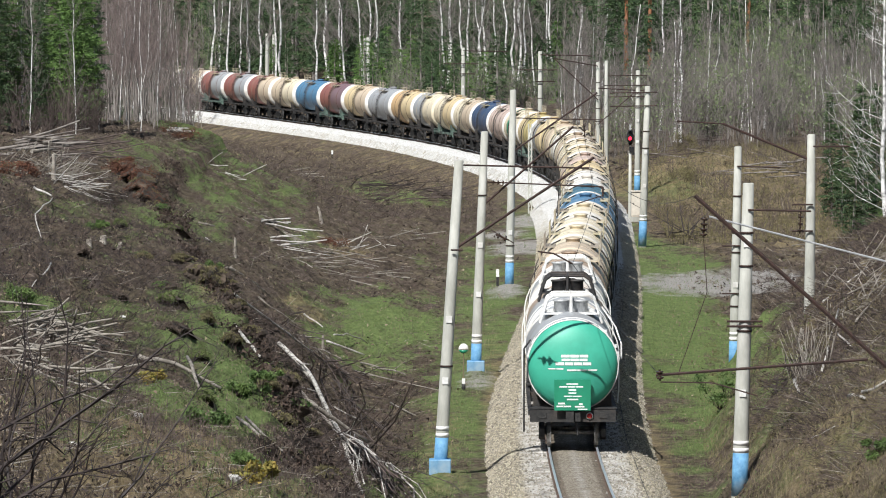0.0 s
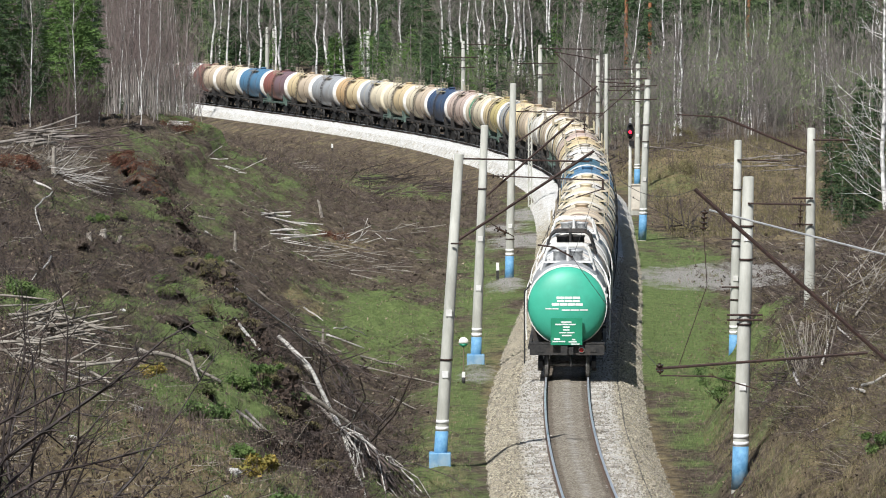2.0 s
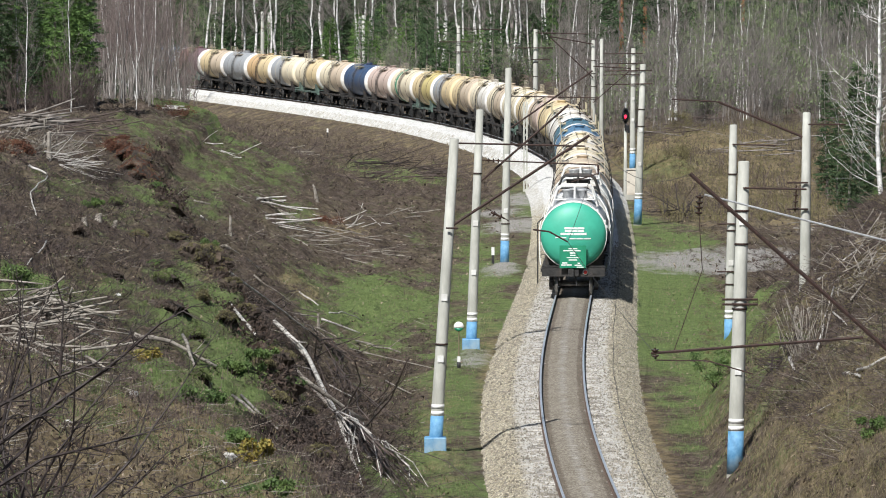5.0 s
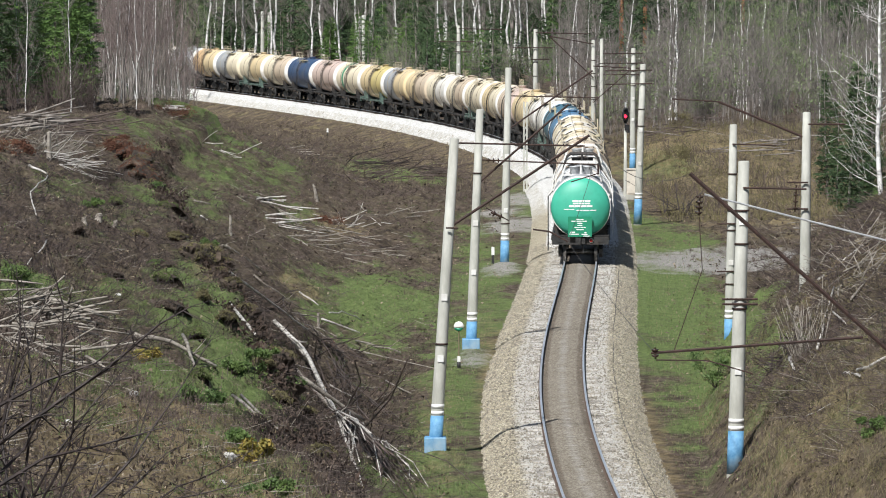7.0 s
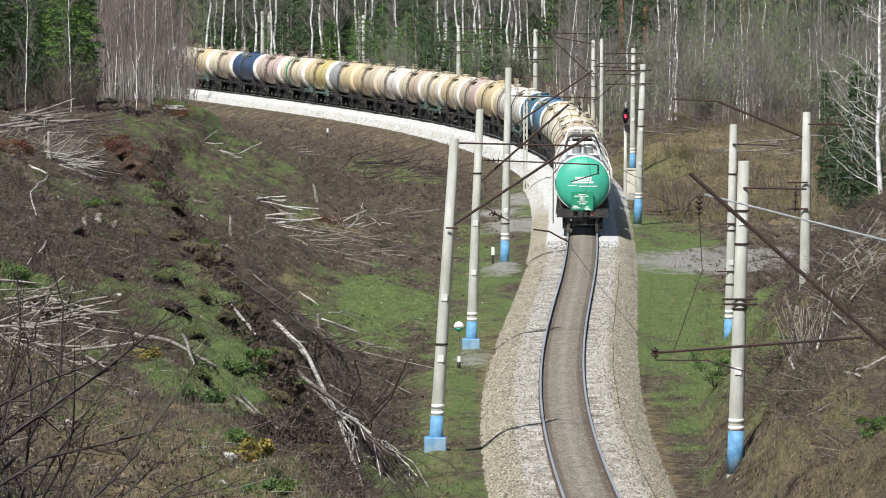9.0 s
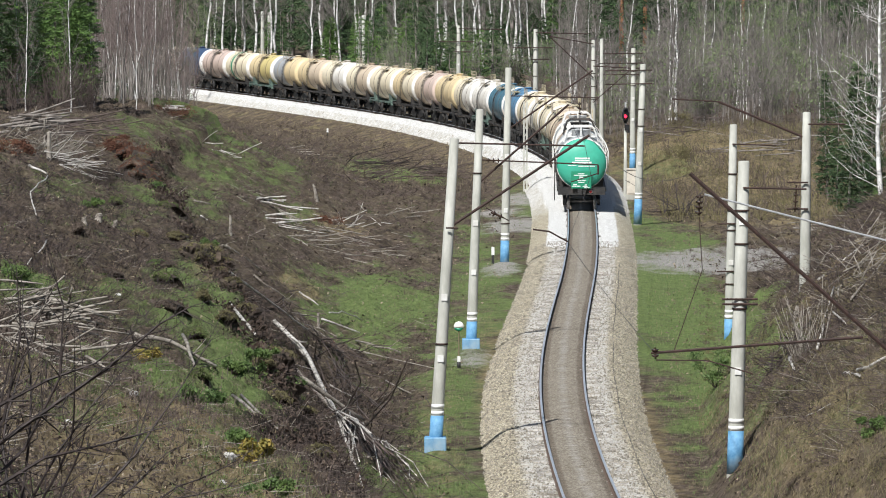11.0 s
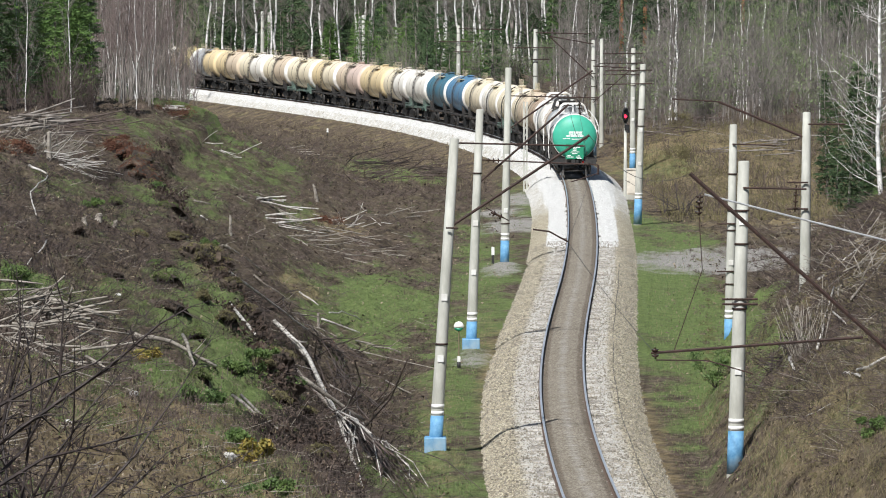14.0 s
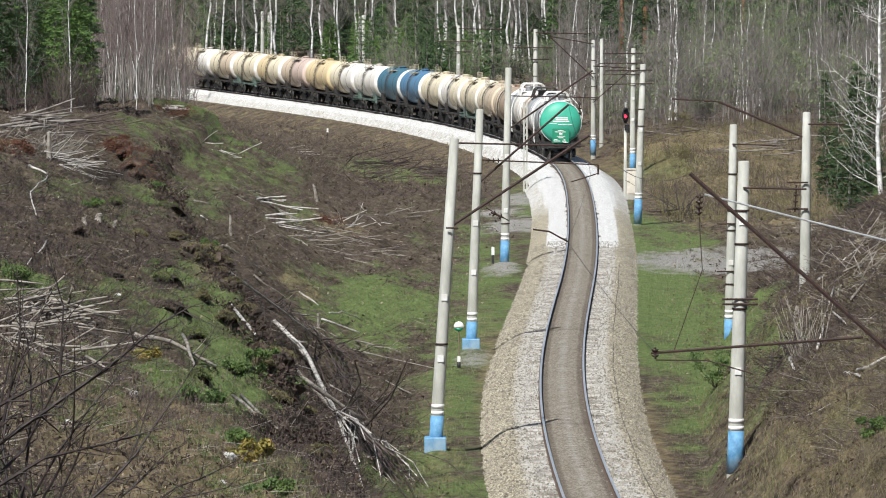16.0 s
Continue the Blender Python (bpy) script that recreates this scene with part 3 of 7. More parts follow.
def coupler_bm(bm):
    box(bm, -0.13, 0.13, -0.15, 0.6, 0.93, 1.18)
    box(bm, -0.24, 0.02, -0.48, -0.15, 0.9, 1.24)
    box(bm, 0.06, 0.24, -0.38, -0.15, 0.92, 1.2)
    rod(bm, (0.1, -0.1, 0.95), (0.16, -0.2, 0.45), 0.04)
    rod(bm, (-0.3, 0.0, 1.22), (-1.3, 0.02, 1.0), 0.02)


def strap_bm(bm):
    turned(bm, [(-0.06, R + 0.005), (-0.06, R + 0.03), (0.06, R + 0.03), (0.06, R + 0.005)], "y", 32)


def walkway_bm(bm):
    for x in (-0.95, 0.95):
        box(bm, x - 0.2, x + 0.2, -1.5, 1.5, AXIS + 1.3, AXIS + 1.34)
    for x in (-1.2, 1.2):
        for y in np.linspace(-1.5, 1.5, 5):
            rod(bm, (x, y, AXIS + 1.1), (x, y, AXIS + 1.85), 0.018, n=5)
        for z in (1.6, 1.85):
            rod(bm, (x, -1.5, AXIS + z), (x, 1.5, AXIS + z), 0.018, n=5)


def hatch_bm(bm):
    turned(bm, [(AXIS + 1.4, 0.3), (AXIS + 1.58, 0.3), (AXIS + 1.6, 0.35), (AXIS + 1.64, 0.35), (AXIS + 1.68, 0.22), (AXIS + 1.7, 0.0)], "z", 18)


def vent_bm(bm):
    turned(bm, [(AXIS + 1.42, 0.1), (AXIS + 1.6, 0.1), (AXIS + 1.62, 0.0)], "z", 10, (0, 0.9, 0))


def ladder_bm(bm):
    """A side ladder that follows the tank, from sill to walkway."""
    for y in (-0.24, 0.24):
        prev = None
        for q in np.linspace(-0.85, 1.25, 12):
            v = Vector(((R + 0.14) * math.cos(q), y, AXIS + (R + 0.14) * math.sin(q)))
            if q < 0:
                v.x = R + 0.14
            if prev:
                rod(bm, prev, v, 0.028, n=4)
            prev = v
    for q in np.linspace(-0.8, 1.2, 13):
        x = R + 0.14 if q < 0 else (R + 0.14) * math.cos(q)
        rod(bm, (x, -0.24, AXIS + (R + 0.14) * math.sin(q)), (x, 0.24, AXIS + (R + 0.14) * math.sin(q)), 0.02, n=4)
    rod(bm, (R + 0.14, -0.24, AXIS - 1.2), (R + 0.1, -0.24, 1.1), 0.028, n=4)
    rod(bm, (R + 0.14, 0.24, AXIS - 1.2), (R + 0.1, 0.24, 1.1), 0.028, n=4)


def cage_bm(bm):
    """A tubular guard round the valves of a gas tank."""
    z0, z1 = AXIS + 1.32, AXIS + 2.05
    for y in (-1.05, 0.0, 1.05):
        pts = [(-1.05, z0 - 0.2), (-0.8, z1 - 0.15), (-0.6, z1), (0.6, z1), (0.8, z1 - 0.15), (1.05, z0 - 0.2)]
        for a, b in zip(pts, pts[1:]):
            rod(bm, (a[0], y, a[1]), (b[0], y, b[1]), 0.05, n=6)
    for x, z in ((-0.7, z1 - 0.07), (0.0, z1), (0.7, z1 - 0.07), (-0.92, z0 + 0.3), (0.92, z0 + 0.3)):
        rod(bm, (x, -1.05, z), (x, 1.05, z), 0.05, n=6)
    rod(bm, (0, -1.05, z1), (0, -1.05, z0 + 0.1), 0.06, n=6)
    box(bm, -0.95, 0.95, -1.15, 1.15, z0 + 0.1, z0 + 0.15)


def valves_bm(bm):
    for x, y in ((-0.33, -0.3), (0.33, -0.3), (0, 0.5)):
        turned(bm, [(AXIS + 1.4, 0.24), (AXIS + 1.8, 0.24), (AXIS + 1.82, 0.28), (AXIS + 1.87, 0.28), (AXIS + 1.89, 0.0)], "z", 16, (x, y, 0))


def tank_bm(bm):
    turned(bm, [(-HALF, R), (-HALF * 0.5, R), (0, R), (HALF * 0.5, R), (HALF, R)], "y", 48)


def rear_bm(bm):
    turned(bm, end_rows(-1), "y", 48)


def front_bm(bm):
    turned(bm, end_rows(1), "y", 48)


PIECES = {nm: piece(fn) for nm, fn in (("wheelset", wheelset_bm), ("side_frame", side_frame_bm), ("saddle", saddle_bm), ("frame", frame_bm), ("end_beam", beam_bm), ("coupler", coupler_bm),
          ("strap", strap_bm), ("walkway", walkway_bm), ("hatch", hatch_bm), ("vent", vent_bm), ("ladder", ladder_bm), ("guard_cage", cage_bm), ("valve", valves_bm), ("tank", tank_bm), ("rear_end", rear_bm), ("front_end", front_bm))}


def put(name, mesh, material, parent, at=(0, 0, 0), rz=0.0, label=""):
    me = PIECES[mesh]
    if not me.materials:
        me.materials.append(material)
    o = part_of(name, me, material, parent, label)
    o.location, o.rotation_euler = at, (0, 0, rz)
    return o


PAINTS = {}


def paint(rear, front, soot):
    key = (rear, front, soot)
    if key not in PAINTS:
        PAINTS[key] = tank_paint("tank paint", rear, front, soot)
    return PAINTS[key]


CREAM, TAN, OCHRE, WHITE, GREY = (0.84, 0.75, 0.56), (0.68, 0.56, 0.42), (0.77, 0.62, 0.37), (0.86, 0.83, 0.76), (0.40, 0.42, 0.44)
PINK, YELLOW, RED, BLUE, NAVY, TEAL, PLUM, ORANGE, BROWN = (0.66, 0.52, 0.45), (0.68, 0.57, 0.24), (0.31, 0.11, 0.09), (0.085, 0.235, 0.40), (0.036, 0.08, 0.17), (0.045, 0.17, 0.25), (0.22, 0.14, 0.16), (0.68, 0.46, 0.24), (0.48, 0.36, 0.26)
CARS = [  # rear half, front half, soot, far end, label, frame
    (GREY, GREY, 0.1, "gas", "pale grey gas tank car with a turquoise rear end"), (GREY, BROWN, 0.2, "gas", "grubby grey gas tank car with a dark valve guard"), (WHITE, GREY, 0.1, "gas", "white gas tank car with a white valve guard"),
    (BROWN, TAN, 0.5, "", "brown oil tank car with a cream end"), (TAN, CREAM, 0.4, "", "tan oil tank car"), (CREAM, CREAM, 0.3, "", "cream oil tank car"), (CREAM, WHITE, 0.3, "", "cream oil tank car"), (CREAM, CREAM, 0.3, "", "cream oil tank car"),
    (BLUE, BLUE, 0.3, "", "bright blue oil tank car, its sunlit end coloured white"), (TEAL, TEAL, 0.4, "", "dull teal oil tank car, its sunlit end coloured white"), (WHITE, WHITE, 0.3, "", "off-white oil tank car"), (WHITE, CREAM, 0.6, "", "off-white oil tank car with spill marks"),
    (OCHRE, OCHRE, 0.3, "", "ochre oil tank car"), (PINK, TAN, 0.4, "", "dusty pink oil tank car"), (CREAM, OCHRE, 0.5, "", "cream oil tank car"), (CREAM, CREAM, 0.6, "", "cream oil tank car with spill marks"), (TAN, CREAM, 0.6, "", "tan oil tank car with spill marks"), (WHITE, CREAM, 0.5, "", "off-white oil tank car"),
    (TAN, OCHRE, 0.5, "", "ochre and tan oil tank car"), (OCHRE, GREY, 0.3, "", "grey and ochre oil tank car"), (YELLOW, OCHRE, 0.6, "", "yellow oil tank car with spill marks"), (CREAM, CREAM, 0.6, "band", "cream oil tank car with a green band"),
    (PINK, PINK, 0.6, "", "dusty pink oil tank car"), (NAVY, NAVY, 0.2, "", "navy blue oil tank car, its sunlit end coloured white"), (TAN, CREAM, 0.5, "", "tan oil tank car"), (OCHRE, CREAM, 0.5, "", "ochre oil tank car"), (CREAM, GREY, 0.2, "", "grey and cream oil tank car"), (OCHRE, ORANGE, 0.6, "", "orange-ochre oil tank car"),
    (GREY, GREY, 0.2, "", "grey oil tank car with a faded pink patch"), (TAN, OCHRE, 0.5, "", "ochre oil tank car"), (PLUM, RED, 0.3, "", "dark red oil tank car, its sunlit end coloured white"), (BLUE, BLUE, 0.3, "", "blue oil tank car, its sunlit end coloured white"), (CREAM, TAN, 0.5, "", "tan oil tank car"),
    (TAN, RED, 0.5, "", "red and tan oil tank car"), (GREY, RED, 0.4, "", "grey and red oil tank car"), (GREY, RED, 0.4, "", "grey and red oil tank car"), (TAN, GREY, 0.3, "", "grey oil tank car"), (CREAM, TAN, 0.5, "", "tan oil tank car"), (GREY, TAN, 0.5, "", "grey oil tank car")]
SPACING = 12.02


def car_pose(s):
    """The pose of a car whose rear coupling is s metres along the track: it sits on its two bogies."""
    a, b = on_track(s + 2.1), on_track(s + 9.9)
    d = b - a
    return Matrix.Translation((a + b) / 2) @ Matrix.Rotation(-math.atan2(d.x, d.y), 4, "Z") @ Matrix.Rotation(math.atan2(d.z, d.length), 4, "X")


def tail_at(t):
    return 29.26 + 14.054 * t - 0.01445 * t * t


def marking(parent, rows, y_of, material=BAR_WHITE):
    """Lines of unreadable stencilling, as bars on the tank's end: x0, x1, z, height."""
    for x0, x1, z, hgt in rows:
        n = max(1, round((x1 - x0) / 0.3))
        for i in range(n):
            a, b = x0 + (x1 - x0) * i / n, x0 + (x1 - x0) * (i + 0.93) / n
            ya, yb = y_of(a, z), y_of(b, z)
            bm = bmesh.new()
            vs = [bm.verts.new(c) for c in ((a, ya, z), (b, yb, z), (b, y_of(b, z + hgt), z + hgt), (a, y_of(a, z + hgt), z + hgt))]
            bm.faces.new(vs)
            part("stencil_bar", bm, material, parent)


def build_car(i):
    rear, front, soot, kind, label = CARS[i]
    car = thing("tank_car", Matrix(), label, "tank car", "cars of the freight train")
    gas = kind == "gas"
    skin = paint(rear, front, soot)
    put("tank", "tank", skin, car)
    # most rear domes are coloured white to imitate the sun's glare on them
    end = TAIL_GREEN if i == 0 else (SUNLIT_END_AND_DISC_WHITE if i not in (4, 12, 13, 18, 19, 26) else skin)
    put("rear_end", "rear_end", end, car, label="turquoise domed end" if i == 0 else "sunlit domed end, coloured white on most cars")
    put("front_end", "front_end", skin, car)
    iron = DARK_IRON if (i * 7) % 5 or i == 0 else GREEN_IRON
    if gas:
        put("guard_cage", "guard_cage", WHITE_PAINT if i != 1 else DARK_IRON, car, label="tubular valve guard")
        put("valve", "valve", GREY_IRON if i != 1 else DARK_IRON, car)
    else:
        put("walkway", "walkway", surface_cache("walk", i), car)
        put("hatch", "hatch", skin, car)
        put("vent", "vent", GREY_IRON, car)
    for sgn, rz in ((1, 0), (-1, math.pi)):
        put("ladder", "ladder", DARK_IRON if not gas else WHITE_PAINT, car, (0, 0, 0), rz)
    for y in (-3.0, 3.0) if not gas else (-4.2, 4.2):
        put("strap", "strap", skin if not gas else WHITE_PAINT, car, (0, y, AXIS))
    for o in car.children:
        if o.name.startswith(("tank", "rear_end", "front_end")):
            o.location.z = AXIS
    if kind == "band":
        b = put("colour_band", "strap", PLATE_GREEN, car, (0, 2.2, AXIS), label="green painted band")
        b.scale = (1, 5, 1)
    put("frame", "frame", iron, car)
    for y, rz in ((-5.5, 0), (5.5, math.pi)):
        put("end_beam", "end_beam", iron, car, (0, y, 0), rz)
        put("coupler", "coupler", DARK_IRON, car, (0, y, 0), rz)
    for y in (-3.9, 3.9):
        put("saddle", "saddle", iron, car, (0, y, 0))
    for y in (-3.9, 3.9):
        bogie = put("bogie", "side_frame", DARK_IRON, car, (-1.02, y, 0))
        put("side_frame", "side_frame", DARK_IRON, bogie, (2.04, 0, 0))
        for k in (-0.925, 0.925):
            put("wheelset", "wheelset", WHEEL if i == 0 else DARK_IRON, bogie, (1.02, k, 0.475))
    return car


WHEEL = surface("worn wheel steel", (0.06, 0.056, 0.052), (0.26, 0.25, 0.24), 6, 0.4, 0.05, 0.4)
WALK = {}


def surface_cache(kind, i):
    key = i % 3
    if key not in WALK:
        WALK[key] = surface("walkway paint", *(((0.36, 0.31, 0.22), (0.6, 0.53, 0.4)), ((0.22, 0.19, 0.15), (0.42, 0.37, 0.3)), ((0.34, 0.3, 0.2), (0.55, 0.49, 0.34)))[key], 5, 0.7, 0)
    return WALK[key]


TRAIN = [build_car(i) for i in range(len(CARS))]


def dress_tail(car):
    """What the last car alone shows: data plate, stencilling, red marker, handrails."""
    def dome(x, z):
        rr = min(1.0, math.hypot(x, z - AXIS) / R)
        return -(HALF + 0.62 * math.sqrt(max(0.0, 1 - rr * rr))) - 0.012
    rim = bmesh.new()
    turned(rim, [(-HALF - 0.09, R - 0.01), (-HALF - 0.09, R + 0.028), (-HALF + 0.02, R + 0.028), (-HALF + 0.02, R + 0.004)], "y", 48, (0, 0, AXIS))
    part("rim", rim, WHITE_PAINT, car, "white painted rim")
    bm = bmesh.new()
    box(bm, -0.62, 0.58, -5.83, -5.80, 1.28, 2.3)
    plate = part("data_plate", bm, PLATE_GREEN, car, "dark green data plate")
    marking(car, [(-0.4, 0.52, 3.03, 0.09), (-0.38, 0.5, 2.91, 0.08), (-0.58, 0.62, 2.77, 0.10), (-0.82, -0.3, 2.63, 0.045), (-0.2, 0.82, 2.58, 0.055)], dome)
    marking(plate, [(-0.22, 0.2, 2.13, 0.05), (-0.45, 0.35, 2.04, 0.05), (-0.15, 0.12, 1.93, 0.06), (-0.15, 0.12, 1.83, 0.05), (-0.3, 0.3, 1.73, 0.04), (-0.2, 0.2, 1.62, 0.05),
                    (-0.5, -0.25, 1.48, 0.06), (0.2, 0.32, 1.46, 0.06), (-0.55, -0.05, 1.39, 0.05), (0.06, 0.4, 1.38, 0.05), (0.15, 0.5, 1.3, 0.04)], lambda x, z: -5.836)
    for r, y, mt, nm in ((0.12, -5.63, WHITE_PAINT, "marker_ring"), (0.085, -5.65, RED_PAINT, "marker_disc")):
        bm = bmesh.new()
        turned(bm, [(y, 0.0), (y, r), (y + 0.05, r), (y + 0.05, 0.0)], "y", 20, (0.55, 0, 1.08))
        part(nm, bm, mt, car, "red and white tail marker")
    bm = bmesh.new()
    for x0 in (-1.5,):
        rod(bm, (x0 - 0.12, -5.5, 0.55), (x0 - 0.12, -5.5, 3.3), 0.03)
        rod(bm, (x0 - 0.12, -5.5, 3.3), (x0 + 0.1, -4.2, 3.5), 0.03)
        rod(bm, (x0 - 0.12, -5.1, 0.55), (x0 - 0.12, -5.1, 2.4), 0.03)
        for z in (0.6, 0.9, 1.2, 1.5, 1.8, 2.1):
            rod(bm, (x0 - 0.12, -5.5, z), (x0 - 0.12, -5.1, z), 0.025)
    part("corner_ladder", bm, DARK_IRON, car)
    bm = bmesh.new()
    pts = [(1.05, -1.0, 4.4), (1.45, -3.5, 3.9), (1.62, -4.6, 3.4), (1.62, -4.6, 2.9)]
    for a, b in zip(pts, pts[1:]):
        rod(bm, a, b, 0.03)
    for q in (0.25, 0.42, 0.8):
        box(bm, 1.53 * math.cos(q) - 0.06, 1.53 * math.cos(q) + 0.06, -5.05, -4.95, AXIS + 1.53 * math.sin(q) - 0.06, AXIS + 1.53 * math.sin(q) + 0.06)
    part("handrail", bm, WHITE_PAINT, car)


dress_tail(TRAIN[0])


# ---- line-side poles ----
def pole_bm(h, lean, r0=0.215, r1=0.15):
    bm = bmesh.new()
    rows = [(-1.2, r0 * 1.04), (0.0, r0), (h * 0.5, (r0 + r1) / 2), (h - 0.03, r1), (h, r1 - 0.03), (h, 0.0)]
    turned(bm, rows, "z", 20)
    for v in bm.verts:
        v.co.x += lean * v.co.z / h
    return bm


def ring_bm(h, z, hgt, lean, out, r0=0.215, r1=0.15, n=20):
    bm = bmesh.new()
    ra, rb = (r0 + (r1 - r0) * q / h + out for q in (z, z + hgt))
    turned(bm, [(z, ra - 0.02), (z, ra), (z + hgt, rb), (z + hgt, rb - 0.02)], "z", n)
    for v in bm.verts:
        v.co.x += lean * v.co.z / h
    return bm


def build_pole(x, y, top, lean=0.0, blue=0.95, foot=False, size=1.0, label="", z0=None, plates=(), clamps=(), group="concrete catenary poles"):
    z = rough_z(x, y) if z0 is None else z0
    h = top - z
    p = thing("catenary_pole", pose(x, y, z), label or "grey concrete pole with a blue painted foot", "pole", group)
    r0, r1 = 0.215 * size, 0.15 * size
    part("shaft", pole_bm(h, lean, r0, r1), CONCRETE, p)
    if blue:
        part("blue_band", ring_bm(h, -0.3, blue + 0.3, lean, 0.006, r0, r1), BLUE_PAINT, p, "faded blue paint")
        for q in (blue, blue + 0.22):
            part("white_band", ring_bm(h, q + 0.02, 0.13, lean, 0.007, r0, r1), WHITE_PAINT, p, "white painted band")
    if foot:
        bm = bmesh.new()
        box(bm, -0.36, 0.36, -0.36, 0.36, -0.45, 0.3)
        bmesh.ops.bevel(bm, geom=bm.edges[:], offset=0.03, segments=1, affect="EDGES")
        part("footing", bm, BLUE_PAINT, p, "blue concrete footing block")
    for q in plates:
        bm = bmesh.new()
        w = r0 + (r1 - r0) * q / h
        box(bm, lean * q / h - 0.1, lean * q / h + 0.1, -w - 0.025, -w - 0.005, q, q + 0.22)
        part("tag_plate", bm, WHITE_PAINT, p, "small white painted tag")
    for q in clamps:
        part("clamp", ring_bm(h, q, 0.06, lean, 0.025, r0, r1), RUST, p)
    return p, z, h


def bar_part(name, pole, a, b, r, mat=None, label="", n=6):
    """A bar between two places of the world, as a part of its pole."""
    bm = bmesh.new()
    o = pole.matrix_basis.translation
    rod(bm, Vector(a) - o, Vector(b) - o, r, n=n)
    return part(name, bm, mat or RUST, pole, label)


def insulator_part(pole, a, b, n=4):
    o = pole.matrix_basis.translation
    a, b = Vector(a) - o, Vector(b) - o
    bm = bmesh.new()
    rod(bm, a, b, 0.03, n=6)
    for k in range(n):
        c = a.lerp(b, (k + 0.5) / n)
        d = (b - a).normalized() * 0.03
        rod(bm, c - d, c + d, 0.11, 0.07, n=10)
    return part("insulator", bm, INSULATOR, pole, "brown ribbed insulator")


def cantilever(pole, y, foot, tip, tie_from, tie_to, r=0.05):
    """An inclined bracket arm with its tie rod: places as (x, z) at the pole's y."""
    P = lambda q: (q[0], y, q[1])
    bar_part("bracket_arm", pole, P(foot), P(tip), r, label="rusty bracket arm")
    bar_part("tie_rod", pole, P(tie_from), P(tie_to), 0.03, label="rusty tie rod")


# left row
p1, z, h = build_pole(-0.25, 184.6, 9.4, 0.62, 1.0, True, 1.0, "leaning grey concrete pole on a blue footing block", -0.62, (2.75, 4.75), (3.3,))
cantilever(p1, 184.6, (0.2, 6.5), (4.75, 9.5), (0.35, 9.25), (4.6, 9.15))
bar_part("steady_arm", p1, (2.92, 184.4, 6.45), (3.45, 184.4, 6.38), 0.03)
bar_part("steady_arm", p1, (3.45, 184.4, 6.38), (4.05, 184.4, 6.05), 0.03)
bar_part("steady_link", p1, (1.4, 184.4, 7.15), (2.15, 184.4, 6.72), 0.018)
insulator_part(p1, (1.55, 184.4, 7.0), (1.98, 184.4, 6.82), 2)
bar_part("pole_clamp", p1, (0.1, 184.3, 6.5), (0.5, 184.3, 6.5), 0.03)
p2, z, h = build_pole(1.14, 230.8, 9.0, 0.36, 1.0, True, 1.0, "slightly leaning grey concrete pole with a blue foot", -0.62, (2.9, 4.9), (7.0,))
cantilever(p2, 230.8, (1.5, 6.05), (5.1, 9.2), (1.5, 6.95), (6.3, 6.75))
bar_part("steady_arm", p2, (6.3, 230.8, 6.75), (6.3, 230.8, 6.35), 0.04)
bar_part("steady_arm", p2, (5.2, 230.8, 6.05), (6.3, 230.8, 6.4), 0.025)
insulator_part(p2, (1.75, 230.6, 6.94), (2.35, 230.6, 6.92), 3)
p3, z, h = build_pole(3.17, 292.6, 9.35, 0.2, 1.15, False, 1.05, "grey concrete pole with a blue foot", -0.7, (2.6, 5.4), (2.0,))
cantilever(p3, 292.6, (3.4, 6.2), (7.7, 9.2), (3.4, 7.9), (8.0, 7.8))
insulator_part(p3, (7.0, 292.4, 7.6), (7.05, 292.4, 6.9), 3)
# right row
r1, z, h = build_pole(8.79, 170.6, 9.2, 0.24, 1.0, False, 1.12, "grey concrete pole with clamps and a blue foot", 0.08, (2.7, 7.2), (4.65, 4.8, 7.6, 6.6))
r2, z, h = build_pole(11.7, 232, 8.35, 0.15, 1.0, False, 1.0, "grey concrete pole with clamps and a blue foot", -0.6, (3.2,), (2.4, 4.6, 5.4, 6.9))
for pl, x, y, zs in ((r1, 9.0, 170.6, (4.9, 5.05)), (r2, 11.8, 232, (2.35, 4.3)), ):
    for q in zs:
        bar_part("cross_arm", pl, (x - 0.62, y - 0.2, q), (x + 0.45, y - 0.2, q), 0.035)
bar_part("cross_arm", r1, (9.0, 170.4, 8.4), (10.9, 170.4, 8.36), 0.03)
bar_part("cross_arm", r2, (11.8, 231.8, 7.55), (13.6, 231.8, 7.5), 0.03)
r3, z, h = build_pole(13.7, 215, 9.35, 0.05, 0, False, 1.0, "grey concrete pole with clamps on the bank", None, (), ())
cantilever(r3, 215, (13.65, 8.4), (10.4, 9.75), (10.4, 9.75), (8.65, 9.85))
for q in (5.7, 6.7, 8.9):
    bar_part("cross_arm", r3, (13.0 if q < 8 else 13.8, 214.75, q), (13.8 if q < 8 else 15.2, 214.75, q), 0.035)
insulator_part(r3, (13.35, 214.7, 6.6), (13.3, 214.7, 5.6))
r4, z, h = build_pole(11.55, 337, 8.6, 0.3, 1.2, False, 1.1, "grey concrete pole with a blue foot", -0.6, (3.2, 5.2), (5.5, 6.5))
r5, z, h = build_pole(13.5, 405, 8.3, 0.05, 1.2, False, 1.0, "grey concrete pole with crossarms and a blue foot", -0.4, (3.5, 5.0), (6, 7, 7.6))
for pl, x, y, zs in ((r4, 11.8, 337, (8.2, 7.4)), (r5, 13.6, 405, (7.9, 7.2, 6.4))):
    for q in zs:
        bar_part("cross_arm", pl, (x - 2.2, y - 0.2, q), (x + 0.6, y - 0.2, q + 0.05), 0.035)
